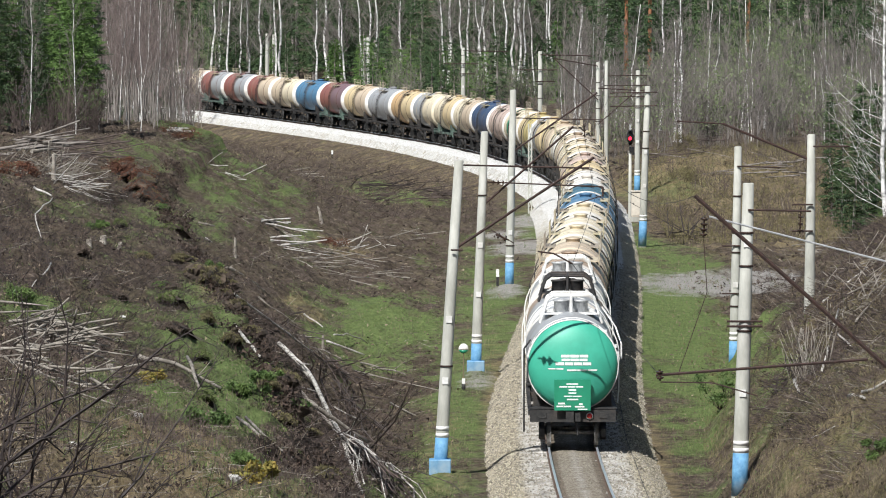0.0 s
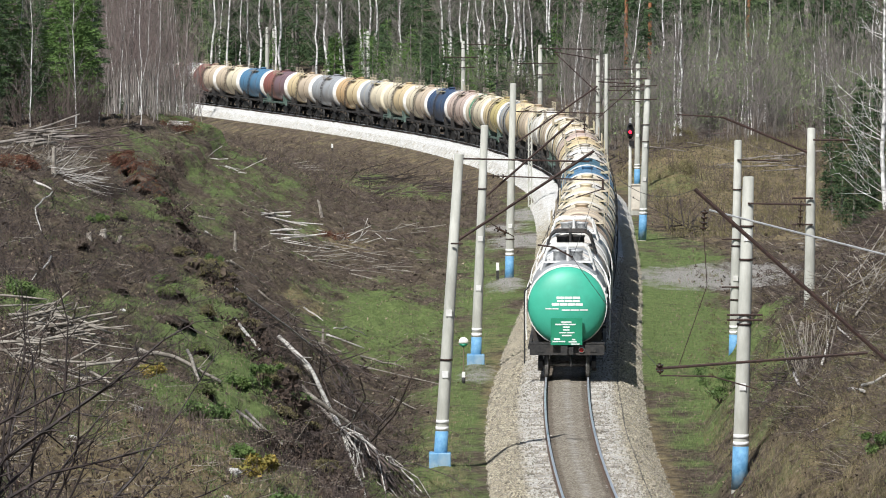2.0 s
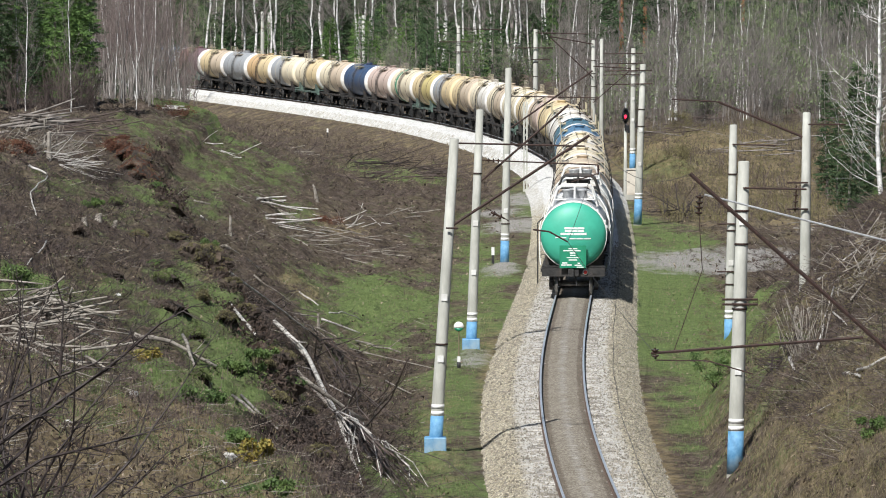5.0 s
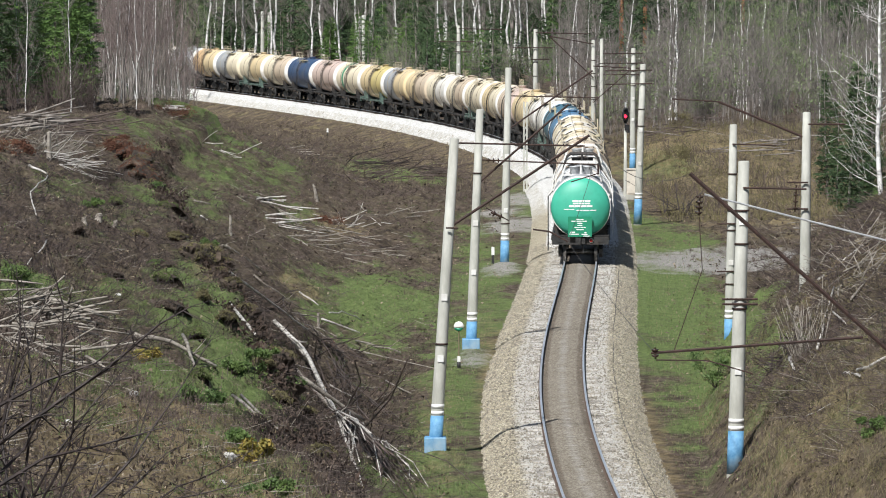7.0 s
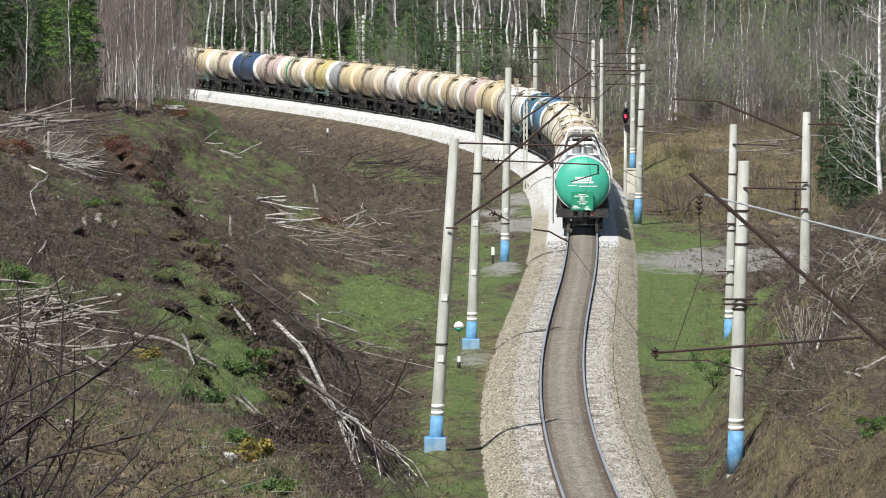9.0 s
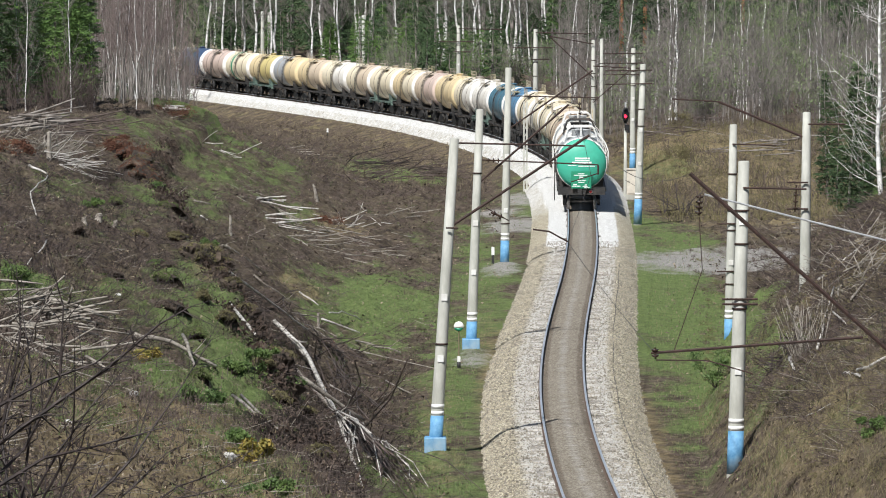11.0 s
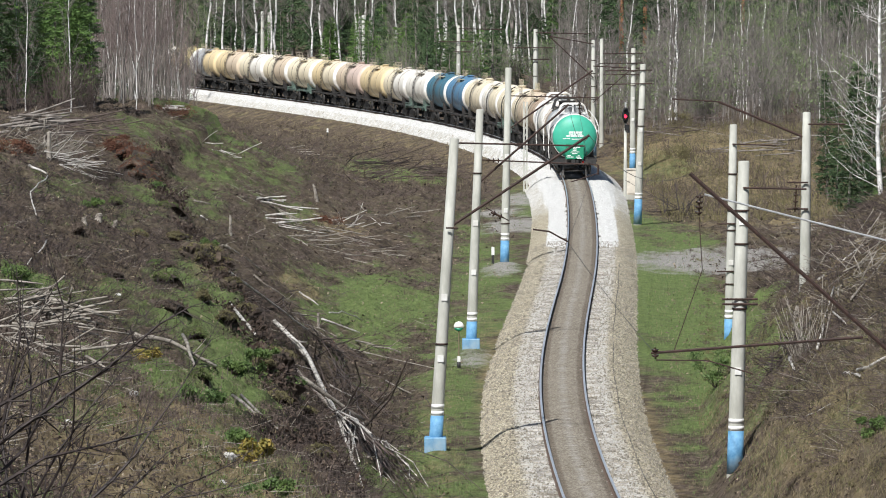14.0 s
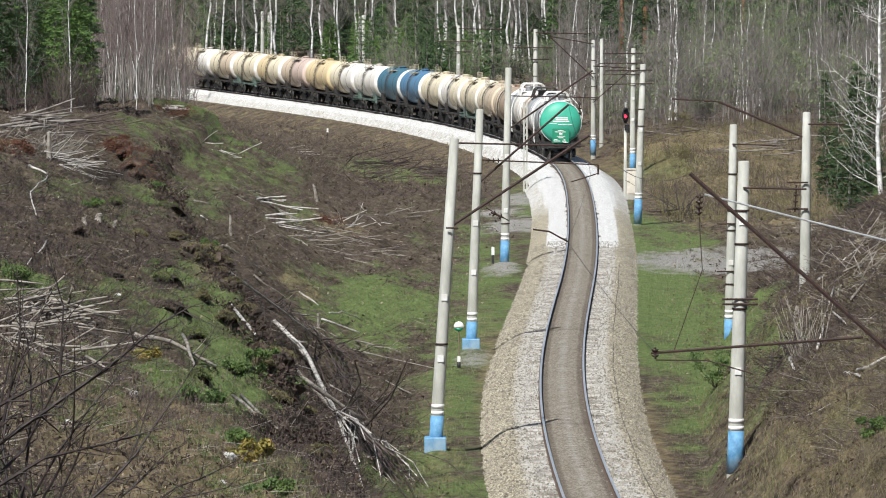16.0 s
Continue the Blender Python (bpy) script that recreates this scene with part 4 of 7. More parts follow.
r6, z, h = build_pole(11.6, 439, 8.3, 0, 0.9, False, 0.95, "concrete pole with a rusty steel bracket frame", -0.3, (), (4, 5, 6, 7))
r7, z, h = build_pole(12.6, 452, 8.2, 0, 0, False, 0.85, "weathered pale concrete pole", -0.3, (), (6.5,))
bar_part("bracket_arm", r6, (11.6, 438.7, 6.3), (15.2, 438.7, 6.1), 0.045)
bar_part("bracket_arm", r6, (11.6, 438.7, 3.5), (15.0, 438.7, 6.5), 0.04)
bar_part("bracket_arm", r6, (11.6, 438.7, 8.0), (8.2, 438.7, 8.6), 0.045)
bar_part("bracket_arm", r6, (11.6, 438.7, 5.4), (8.2, 438.7, 8.6), 0.045)
# poles beyond the curve
for x, y, top, tags in ((8.0, 492, 8.35, 1), (1.55, 566, 7.6, 1), (-9.0, 617, 7.9, 0), (-8.85, 632, 7.8, 0), (-21.2, 668, 7.8, 0), (-20.9, 684, 7.5, 0)):
    pl, z, h = build_pole(x, y, top, 0.0, 0, False, 1.15, "pale concrete pole beyond the curve", None, (3.0,) if tags else (), (5.0, 6.2))
    if tags:
        bar_part("cross_arm", pl, (x, y - 0.3, top - 0.3), (x + 4.5, y - 0.3, top - 0.4), 0.05)
        bar_part("cross_arm", pl, (x - 2.0, y - 0.3, top - 1.6), (x + 1.5, y - 0.3, top - 1.6), 0.05)
        bar_part("cross_arm", pl, (x - 0.4, y - 0.3, top - 2.6), (x + 1.2, y - 0.3, top - 2.6), 0.05)
# a bracket whose pole stands just outside the view
p9, z, h = build_pole(12.9, 150, 9.3, 0, 0.9, False, 1.0, "grey concrete pole with a long rusty bracket", None)
bar_part("bracket_arm", p9, (6.52, 150, 9.65), (12.75, 150, 4.1), 0.06, label="rusty bracket arm")
bar_part("steady_arm", p9, (5.5, 150, 4.9), (11.1, 150, 5.32), 0.04, label="rusty steady arm")
bar_part("steady_link", p9, (5.62, 150, 4.72), (7.0, 150, 4.7), 0.02)
bar_part("steady_link", p9, (7.0, 150, 4.7), (8.2, 150, 4.35), 0.02)
bar_part("tie_rod", p9, (6.9, 150, 9.1), (12.8, 150, 7.6), 0.028, GREY_IRON)
insulator_part(p9, (6.78, 149.9, 9.1), (6.74, 149.9, 8.55))
bar_part("dropper", p9, (6.76, 150, 8.5), (6.85, 150, 7.1), 0.012)
bar_part("dropper", p9, (6.85, 150, 7.1), (6.1, 150, 4.95), 0.012)
insulator_part(p9, (5.6, 150, 5.05), (5.62, 150, 4.75), 2)


# ---- overhead wires ----
def overhead_wire(label, pts, sag):
    bm = bmesh.new()
    for a, b in zip(pts, pts[1:]):
        a, b = Vector(a), Vector(b)
        P = [a.lerp(b, k / 12) - Vector((0, 0, sag * 4 * (k / 12) * (1 - k / 12))) for k in range(13)]
        for c, d in zip(P, P[1:]):
            rod(bm, c, d, 0.009, n=4, caps=False)
    tagged(part("overhead_wire", bm, DARK_IRON), label, "wire", "overhead wires")


overhead_wire("thin dark contact wire hung over the track", [(5.6, 150, 4.9), (4.05, 184.4, 6.05), (6.0, 230.8, 6.35), (7.05, 292.4, 6.9), (9.6, 337, 7.4)], 0.1)
overhead_wire("thin dark carrying wire slung between the brackets", [(6.52, 150, 9.65), (4.75, 184.6, 9.5), (5.1, 230.8, 9.2), (7.7, 292.6, 9.2), (9.6, 337, 8.2)], 0.7)


# ---- signal, relay box, small posts ----
def build_signal(x, y, z):
    s = thing("railway_signal", pose(x, y, z), "grey signal post with a black head showing red", "signal")
    bm = bmesh.new()
    turned(bm, [(-0.5, 0.13), (0, 0.13), (4.2, 0.09), (4.2, 0.0)], "z", 14)
    part("post", bm, CONCRETE, s)
    bm = bmesh.new()
    box(bm, -0.05, 0.05, -0.05, 0.05, 4.1, 5.9)
    part("mast", bm, GREY_IRON, s)
    bm = bmesh.new()
    turned(bm, [(-0.12, 0.0), (-0.12, 0.22), (-0.06, 0.25), (0.0, 0.25), (0.02, 0.0)], "y", 18)
    for v in bm.verts:
        v.co.z = v.co.z * (2.1 if abs(v.co.z) > 0.2 else 1.6) + 5.05
    part("head", bm, GLASS_DARK, s, "black signal head")
    for q, mt in ((5.35, GLASS_DARK), (4.98, RED_LAMP), (4.62, GLASS_DARK)):
        bm = bmesh.new()
        turned(bm, [(-0.15, 0.0), (-0.15, 0.10), (-0.10, 0.11), (-0.1, 0.0)], "y", 14, (0, 0, q))
        part("lamp", bm, mt, s, "glowing red lamp" if mt == RED_LAMP else "")
        bm = bmesh.new()
        turned(bm, [(-0.32, 0.14), (-0.12, 0.15), (-0.12, 0.13), (-0.32, 0.12)], "y", 14, (0, 0, q))
        bmesh.ops.delete(bm, geom=[v for v in bm.verts if v.co.z < q - 0.03], context="VERTS")
        part("hood", bm, GLASS_DARK, s)
    bm = bmesh.new()
    box(bm, -0.06, 0.26, -0.15, 0.15, 4.05, 4.42)
    box(bm, 0.14, 0.3, -0.12, 0.12, 3.9, 4.1)
    part("side_unit", bm, GLASS_DARK, s)


build_signal(12.0, 374, -0.6)
box_thing = thing("relay_cabinet", pose(12.35, 371, -0.75), "cream steel relay cabinet beside the signal", "cabinet")
bm = bmesh.new()
box(bm, -0.36, 0.36, -0.3, 0.3, 0.1, 1.75)
bmesh.ops.bevel(bm, geom=bm.edges[:], offset=0.03, segments=2, affect="EDGES")
part("body", bm, CABINET, box_thing)
bm = bmesh.new()
box(bm, -0.40, 0.40, -0.36, 0.36, 1.75, 1.82)
part("roof", bm, CABINET, box_thing)
bm = bmesh.new()
box(bm, -0.3, 0.3, -0.325, -0.305, 0.2, 1.65)
part("door", bm, CABINET, box_thing)
bm = bmesh.new()
box(bm, -0.25, -0.2, -0.35, -0.325, 0.9, 1.02)
part("handle", bm, DARK_IRON, box_thing)
bm = bmesh.new()
box(bm, -0.42, 0.42, -0.36, 0.36, -0.3, 0.1)
part("plinth", bm, CONCRETE, box_thing)


def build_disc(x, y, z):
    d = thing("track_marker", pose(x, y, z), "white and green disc marker on a thin post", "marker")
    bm = bmesh.new()
    rod(bm, (0, 0, -0.3), (0, 0, 1.6), 0.025)
    part("post", bm, STRAW, d)
    bm = bmesh.new()
    rod(bm, (0, 0, 0), (0, 0, 0.33), 0.075, n=8)
    part("foot", bm, DARK_IRON, d)
    bm = bmesh.new()
    box(bm, -0.06, 0.06, -0.08, -0.07, 0.33, 0.55)
    part("tag_plate", bm, WHITE_PAINT, d)
    for nm, mt, up in (("disc_upper", SUNLIT_END_AND_DISC_WHITE, True), ("disc_lower", PLATE_GREEN, False)):
        bm = bmesh.new()
        turned(bm, [(-0.05, 0.0), (-0.05, 0.19), (-0.03, 0.19), (-0.03, 0.0)], "y", 24, (0, 0, 1.72))
        for v in bm.verts:
            v.co.z = max(v.co.z, 1.66) if up else min(v.co.z, 1.656)
        part(nm, bm, mt, d)


build_disc(0.62, 222.0, -0.95)
lm = thing("lattice_mast", pose(5.55, 383, -0.8), "thin grey lattice mast beside the track", "mast")
for dx in (-0.1, 0.1):
    bm = bmesh.new()
    box(bm, dx - 0.05, dx + 0.05, -0.05, 0.05, -0.3, 5.9)
    part("upright", bm, CONCRETE, lm)
for k in range(12):
    bm = bmesh.new()
    rod(bm, (-0.1, 0, 0.2 + k * 0.46), (0.1, 0, 0.66 + k * 0.46), 0.03, n=4)
    part("brace", bm, CONCRETE, lm)
for x, y, hgt in ((2.62, 298, 0.9), (-24.6, 563, 0.9), (-10.5, 517, 0.8)):
    q = thing("kilometre_post", pose(x, y, ground_z(x, y)), "short black and white marker post in the grass", "post", "marker posts")
    bm = bmesh.new()
    box(bm, -0.07, 0.07, -0.05, 0.05, -0.3, hgt * 0.55)
    part("foot", bm, DARK_IRON, q)
    bm = bmesh.new()
    box(bm, -0.08, 0.08, -0.06, 0.06, hgt * 0.55, hgt)
    part("cap", bm, WHITE_PAINT, q)


# ---- scattering on the ground ----
rng = np.random.default_rng(11)
TWIG_DARK = surface("dark wet-looking twigs", (0.014, 0.010, 0.009), (0.045, 0.03, 0.027), 6, 0.7, 0)


def lie(x, y, what=None):
    """Heights (or ground cover) of the built ground at many places at once."""
    grid = GRID_Z if what is None else GRID_C[:, :, what]
    x, y = np.asarray(x, float), np.asarray(y, float)
    fi = np.interp(x / np.maximum(y, 70.0), GRID_U, np.arange(len(GRID_U)))
    fj = np.interp(y, GRID_Y, np.arange(len(GRID_Y)))
    i, j = np.minimum(fi.astype(int), len(GRID_U) - 2), np.minimum(fj.astype(int), len(GRID_Y) - 2)
    a, b = fi - i, fj - j
    return (grid[j, i] * (1 - a) + grid[j, i + 1] * a) * (1 - b) + (grid[j + 1, i] * (1 - a) + grid[j + 1, i + 1] * a) * b


def track_off(x, y):
    return x - np.interp(y, TY, TX)


def sample(n, y0, y1, u0, u1, power=1.0):
    """Places spread over a wedge of the land, thinner with distance."""
    q = rng.random(n)
    y = (y0 ** -power + q * (y1 ** -power - y0 ** -power)) ** (-1 / power)
    return rng.uniform(u0, u1, n) * y, y


def ahead(n, mean, spread, dip=0.0, dip_spread=0.3):
    """Random ways round a heading (degrees from +x, to +y), dipping."""
    a, e = np.radians(rng.normal(mean, spread, n)), rng.normal(dip, dip_spread, n)
    return np.stack([np.cos(a) * np.cos(e), np.sin(a) * np.cos(e), np.sin(e)], axis=1)


def sticks(name, x, y, way, length, r, material, label, category, lift=0.0, taper=0.35):
    z = lie(x, y)
    a = np.stack([x, y, z + lift], axis=1)
    v, f = prisms(a, a + way * np.asarray(length)[:, None], r, np.asarray(r) * taper)
    return tagged(raw(name, v, f, material), label, category, kind="stuff")


def fallen_twigs(n, y0, y1, u0, u1, keep, mean, spread, name, material, label, lmin=0.4, lmax=1.6, r=0.008, dip=0.12, dip_spread=0.25):
    x, y = sample(n, y0, y1, u0, u1)
    k = keep(x, y)
    x, y = x[k], y[k]
    L = rng.uniform(lmin, lmax, len(x)) ** 1.5
    return sticks(name, x, y, ahead(len(x), mean, spread, dip, dip_spread), L, r * rng.uniform(0.6, 1.5, len(x)) * (0.6 + y / 260), material, label, "brushwood", 0.02)


def brushy(x, y):
    """Where brushwood lies: off the track and thin where grass grows."""
    off = track_off(x, y)
    clump = np.array([noise.noise((a * 0.35, b * 0.12, 2.0)) for a, b in zip(x, y)])
    return ((off < -4.4 - (y > 200) * 1.2) | (off > 6.0 + (y > 215) * 2.5)) & (lie(x, y, 0) < 0.35 + rng.random(len(x)) * 0.5) & (clump > -0.35 + 0.6 * (rng.random(len(x)) - 0.6))


left_bank = lambda x, y: brushy(x, y) & (track_off(x, y) < 0)
right_bank = lambda x, y: brushy(x, y) & (track_off(x, y) > 0)
fallen_twigs(30000, 80, 420, -0.082, 0.0, lambda x, y: left_bank(x, y) & (x > np.interp(y, [p[0] for p in CREST_X], [p[1] for p in CREST_X])), -64, 30, "brushwood", TWIG, "dark grey-brown brushwood lying below the crest", 0.3, 1.3, 0.006)
fallen_twigs(16000, 78, 420, -0.082, 0.0, left_bank, -50, 70, "brushwood", TWIG, "dark grey-brown twigs lying on the cutting slope", 0.2, 0.95, 0.005)
fallen_twigs(2000, 95, 420, -0.082, 0.0, left_bank, -50, 75, "brushwood", DEAD_WOOD, "pale broken twigs lying on the cutting slope", 0.25, 1.1, 0.007, 0.1, 0.25)
fallen_twigs(20000, 150, 420, 0.025, 0.082, right_bank, 215, 60, "brushwood", TWIG, "dark grey-brown brushwood on the far bank", 0.25, 1.1, 0.006)
fallen_twigs(1700, 150, 420, 0.035, 0.082, right_bank, 215, 40, "brushwood", DEAD_WOOD, "pale broken twigs on the far bank", 0.3, 1.3, 0.007, 0.25, 0.4)
fallen_twigs(9000, 150, 310, -0.082, -0.04, left_bank, -30, 90, "brushwood", TWIG_DARK, "dark tangled brushwood high on the slope", 0.25, 1.0, 0.007, 0.3, 0.4)
fallen_twigs(7000, 120, 230, -0.05, -0.005, lambda x, y: left_bank(x, y) & (x > np.interp(y, [p[0] for p in CREST_X], [p[1] for p in CREST_X]) - 0.4), -75, 30, "brushwood", TWIG_DARK, "dark brushwood under the eroded crest", 0.25, 1.1, 0.007, 0.25, 0.35)
fallen_twigs(12000, 370, 560, -0.05, 0.008, left_bank, -40, 70, "brushwood", TWIG, "grey-brown brushwood below the curve", 0.3, 1.3, 0.006, 0.25, 0.4)
fallen_twigs(6000, 385, 560, -0.05, 0.008, lambda x, y: track_off(x, y) < -3.2, 0, 180, "dry_grass", STRAW, "dry grass below the curve", 0.2, 0.6, 0.006, 1.1, 0.4)
fallen_twigs(9000, 160, 300, 0.035, 0.082, right_bank, 215, 70, "brushwood", TWIG_DARK, "dark tangled brushwood on the far bank", 0.25, 1.0, 0.007, 0.35, 0.45)
# standing shoots: fine upright dead stalks
fallen_twigs(30000, 110, 420, -0.082, 0.082, brushy, 0, 180, "dead_stalks", TWIG, "thin upright dead stalks on the slopes", 0.2, 0.75, 0.0045, 1.1, 0.4)
fallen_twigs(16000, 95, 420, -0.082, 0.082, lambda x, y: ((track_off(x, y) < -4) | (track_off(x, y) > 6)) & (lie(x, y, 2) > rng.random(len(x)) * 0.5), 0, 180, "dry_grass", STRAW, "tufts of dry straw-coloured grass", 0.12, 0.4, 0.005, 1.1, 0.4)


fallen_twigs(22000, 138, 200, 0.045, 0.082, lambda x, y: (track_off(x, y) > 4.6) & (lie(x, y, 2) + 0.25 > rng.random(len(x))), 0, 180, "dry_grass", STRAW, "tufts of dry straw grass low on the bank", 0.12, 0.45, 0.004, 1.15, 0.35)
fallen_twigs(16000, 138, 210, 0.045, 0.082, lambda x, y: track_off(x, y) > 4.6, 0, 180, "dry_grass", OLIVE, "olive tufts of dry grass low on the bank", 0.12, 0.42, 0.004, 1.15, 0.35)


def grass_tufts(n, material, label, hmin, hmax, keep, wide=0.03):
    x, y = sample(n, 78, 460, -0.082, 0.082)
    k = keep(x, y)
    x, y = x[k], y[k]
    z = lie(x, y)
    h = rng.uniform(hmin, hmax, len(x))
    a = rng.uniform(0, 2 * np.pi, len(x))
    w = wide * (0.5 + y / 250)
    dx, dy = np.cos(a) * w, np.sin(a) * w
    tip = np.stack([x + rng.normal(0, 0.35, len(x)) * h, y + rng.normal(0, 0.35, len(x)) * h, z + h], axis=1)
    v = np.stack([np.stack([x - dx, y - dy, z - 0.02], 1), np.stack([x + dx, y + dy, z - 0.02], 1), tip], axis=1).reshape(-1, 3)
    raw_ob = raw("grass", v, (np.arange(len(x))[:, None] * 3 + np.arange(3)).tolist(), material)
    return tagged(raw_ob, label, "grass", kind="stuff")


grass_tufts(230000, GRASS, "young green grass in patches on the slopes and beside the track", 0.04, 0.14, lambda x, y: (np.abs(track_off(x, y)) > 3.3) & (lie(x, y, 0) * 1.1 > rng.random(len(x))), 0.011)
grass_tufts(90000, STRAW, "dry straw-coloured blades among the grass", 0.05, 0.18, lambda x, y: (np.abs(track_off(x, y)) > 3.4) & (lie(x, y, 0) * 0.6 + lie(x, y, 2) + 0.05 > rng.random(len(x))), 0.009)



def leaf_litter(n, material, label, size, keep):
    """Dead leaves and bark flakes lying about."""
    x, y = sample(n, 78, 420, -0.082, 0.082)
    k = keep(x, y)
    x, y = x[k], y[k]
    p = np.stack([x, y, lie(x, y) + 0.03], axis=1)
    w = size * (0.5 + y / 220)[:, None]
    a, b = rng.normal(0, 1, (len(x), 3)) * w, rng.normal(0, 1, (len(x), 3)) * w
    v = np.stack([p - a, p + a, p + b + (0, 0, 0.03)], axis=1).reshape(-1, 3)
    tagged(raw("leaf_litter", v, (np.arange(len(x))[:, None] * 3 + np.arange(3)).tolist(), material), label, "litter", kind="stuff")


off_track = lambda x, y: (track_off(x, y) < -3.9) | (track_off(x, y) > 4.2)
LITTER_PALE = surface("pale dead leaves", (0.17, 0.125, 0.085), (0.42, 0.34, 0.25), 1.5, 0.9, 0, vary=0.6, world_space=True)
LITTER_DARK = surface("dark dead leaves", (0.03, 0.02, 0.016), (0.10, 0.066, 0.048), 1.5, 0.9, 0, vary=0.6, world_space=True)
leaf_litter(42000, LITTER_PALE, "pale dead leaves scattered over the slopes", 0.022, off_track)
leaf_litter(45000, LITTER_DARK, "dark dead leaves and clods scattered over the slopes", 0.035, lambda x, y: off_track(x, y) & (lie(x, y, 0) < 0.3))


# loose stones of the shoulders
def loose_stones():
    n = 20000
    s, side = rng.uniform(0, 1, n) ** 1.4 * 150, rng.choice([-1, 1], n)
    a = np.where(rng.random(n) < 0.75, rng.uniform(1.35, 3.4, n), rng.uniform(0.9, 1.4, n))
    up = np.interp(a, [0.87, 1.8, 2.1, 2.5, 2.9, 3.3, 3.7], [-0.19, -0.2, -0.26, -0.46, -0.72, -0.98, -1.2])
    h = np.interp(s, S, HEAD)
    c = np.stack([np.interp(s, S, TX) + side * a * np.cos(h), np.interp(s, S, TY) - side * a * np.sin(h), np.interp(s, S, TZ) + up + 0.02], axis=1)
    r = rng.uniform(0.014, 0.042, n)
    base = np.array([(1, 0, 0), (-1, 0, 0), (0, 1, 0), (0, -1, 0), (0, 0, 1), (0, 0, -1)], float)
    v = (c[:, None] + (base[None] * rng.uniform(0.6, 1.3, (n, 6, 1)) + rng.normal(0, 0.15, (n, 6, 3))) * r[:, None, None]).reshape(-1, 3)
    tri = np.array([(0, 2, 4), (2, 1, 4), (1, 3, 4), (3, 0, 4), (2, 0, 5), (1, 2, 5), (3, 1, 5), (0, 3, 5)])
    f = (np.arange(n)[:, None, None] * 6 + tri[None]).reshape(-1, 3).tolist()
    tagged(raw("loose_ballast", v, f, LOOSE), "loose tan ballast stones on the shoulders", "stones", kind="stuff")


LOOSE = surface("loose ballast stones", (0.22, 0.195, 0.155), (0.50, 0.46, 0.39), 3, 0.9, 0, vary=0.5, world_space=True)
loose_stones()


# ---- fallen logs and brush piles ----
def log_part(parent, a, b, r, material, name="log", bow=0.0):
    """A tapered, slightly crooked log between two places of the world."""
    o = parent.matrix_basis.translation
    a, b = Vector(a) - o, Vector(b) - o
    bm = bmesh.new()
    mid = (a + b) / 2 + Vector((rng.normal(0, 0.03), rng.normal(0, 0.05), bow + rng.normal(0, 0.02))) * (b - a).length * 0.6
    rod(bm, a, mid, r, r * 0.85, 7, True)
    rod(bm, mid, b, r * 0.85, r * 0.6, 7, True)
    for f in bm.faces:
        f.smooth = True
    return part(name, bm, material, parent)


def long_log(name, label, pts, r, material, category="log", r1=0.6, knobs=0):
    """A tapered trunk that follows the ground through several places: x, y and height over the ground."""
    x0, y0, u0 = pts[0]
    t = thing(name, pose(x0, y0, float(lie([x0], [y0])[0]) + u0), label, category, "fallen trunks")
    P = [Vector((x, y, float(lie([x], [y])[0]) + u)) for x, y, u in pts]
    path = []
    for a, b in zip(P, P[1:]):
        for k in range(4):
            path.append(a.lerp(b, k / 4) + Vector((rng.normal(0, 0.02), 0, rng.normal(0, 0.02))))
    path = [q - P[0] for q in path + [P[-1]]]
    bm, rings, n = bmesh.new(), [], 7
    for k, c in enumerate(path):
        d = (path[min(k + 1, len(path) - 1)] - path[max(k - 1, 0)]).normalized()
        u = d.orthogonal().normalized()
        w = d.cross(u)
        rr = r * (1 - (1 - r1) * k / (len(path) - 1)) * rng.uniform(0.92, 1.08)
        rings.append([bm.verts.new(c + (u * math.cos(q) + w * math.sin(q)) * rr) for q in (2 * math.pi * m / n for m in range(n))])
    for a, b in zip(rings, rings[1:]):
        for k in range(n):
            bm.faces.new((a[k], a[(k + 1) % n], b[(k + 1) % n], b[k])).smooth = True
    bm.faces.new(rings[0][::-1])
    bm.faces.new(rings[-1])
    part("trunk", bm, material, t)
    for k in range(knobs):
        c = path[int(rng.integers(2, len(path) - 1))]
        e = c + Vector((rng.normal(0.25, 0.3), rng.normal(-1.2, 1.0), rng.uniform(0.1, 0.5)))
        bm = bmesh.new()
        rod(bm, c, e, r * 0.3, r * 0.1, 5)
        part("bough", bm, material, t)
    return t


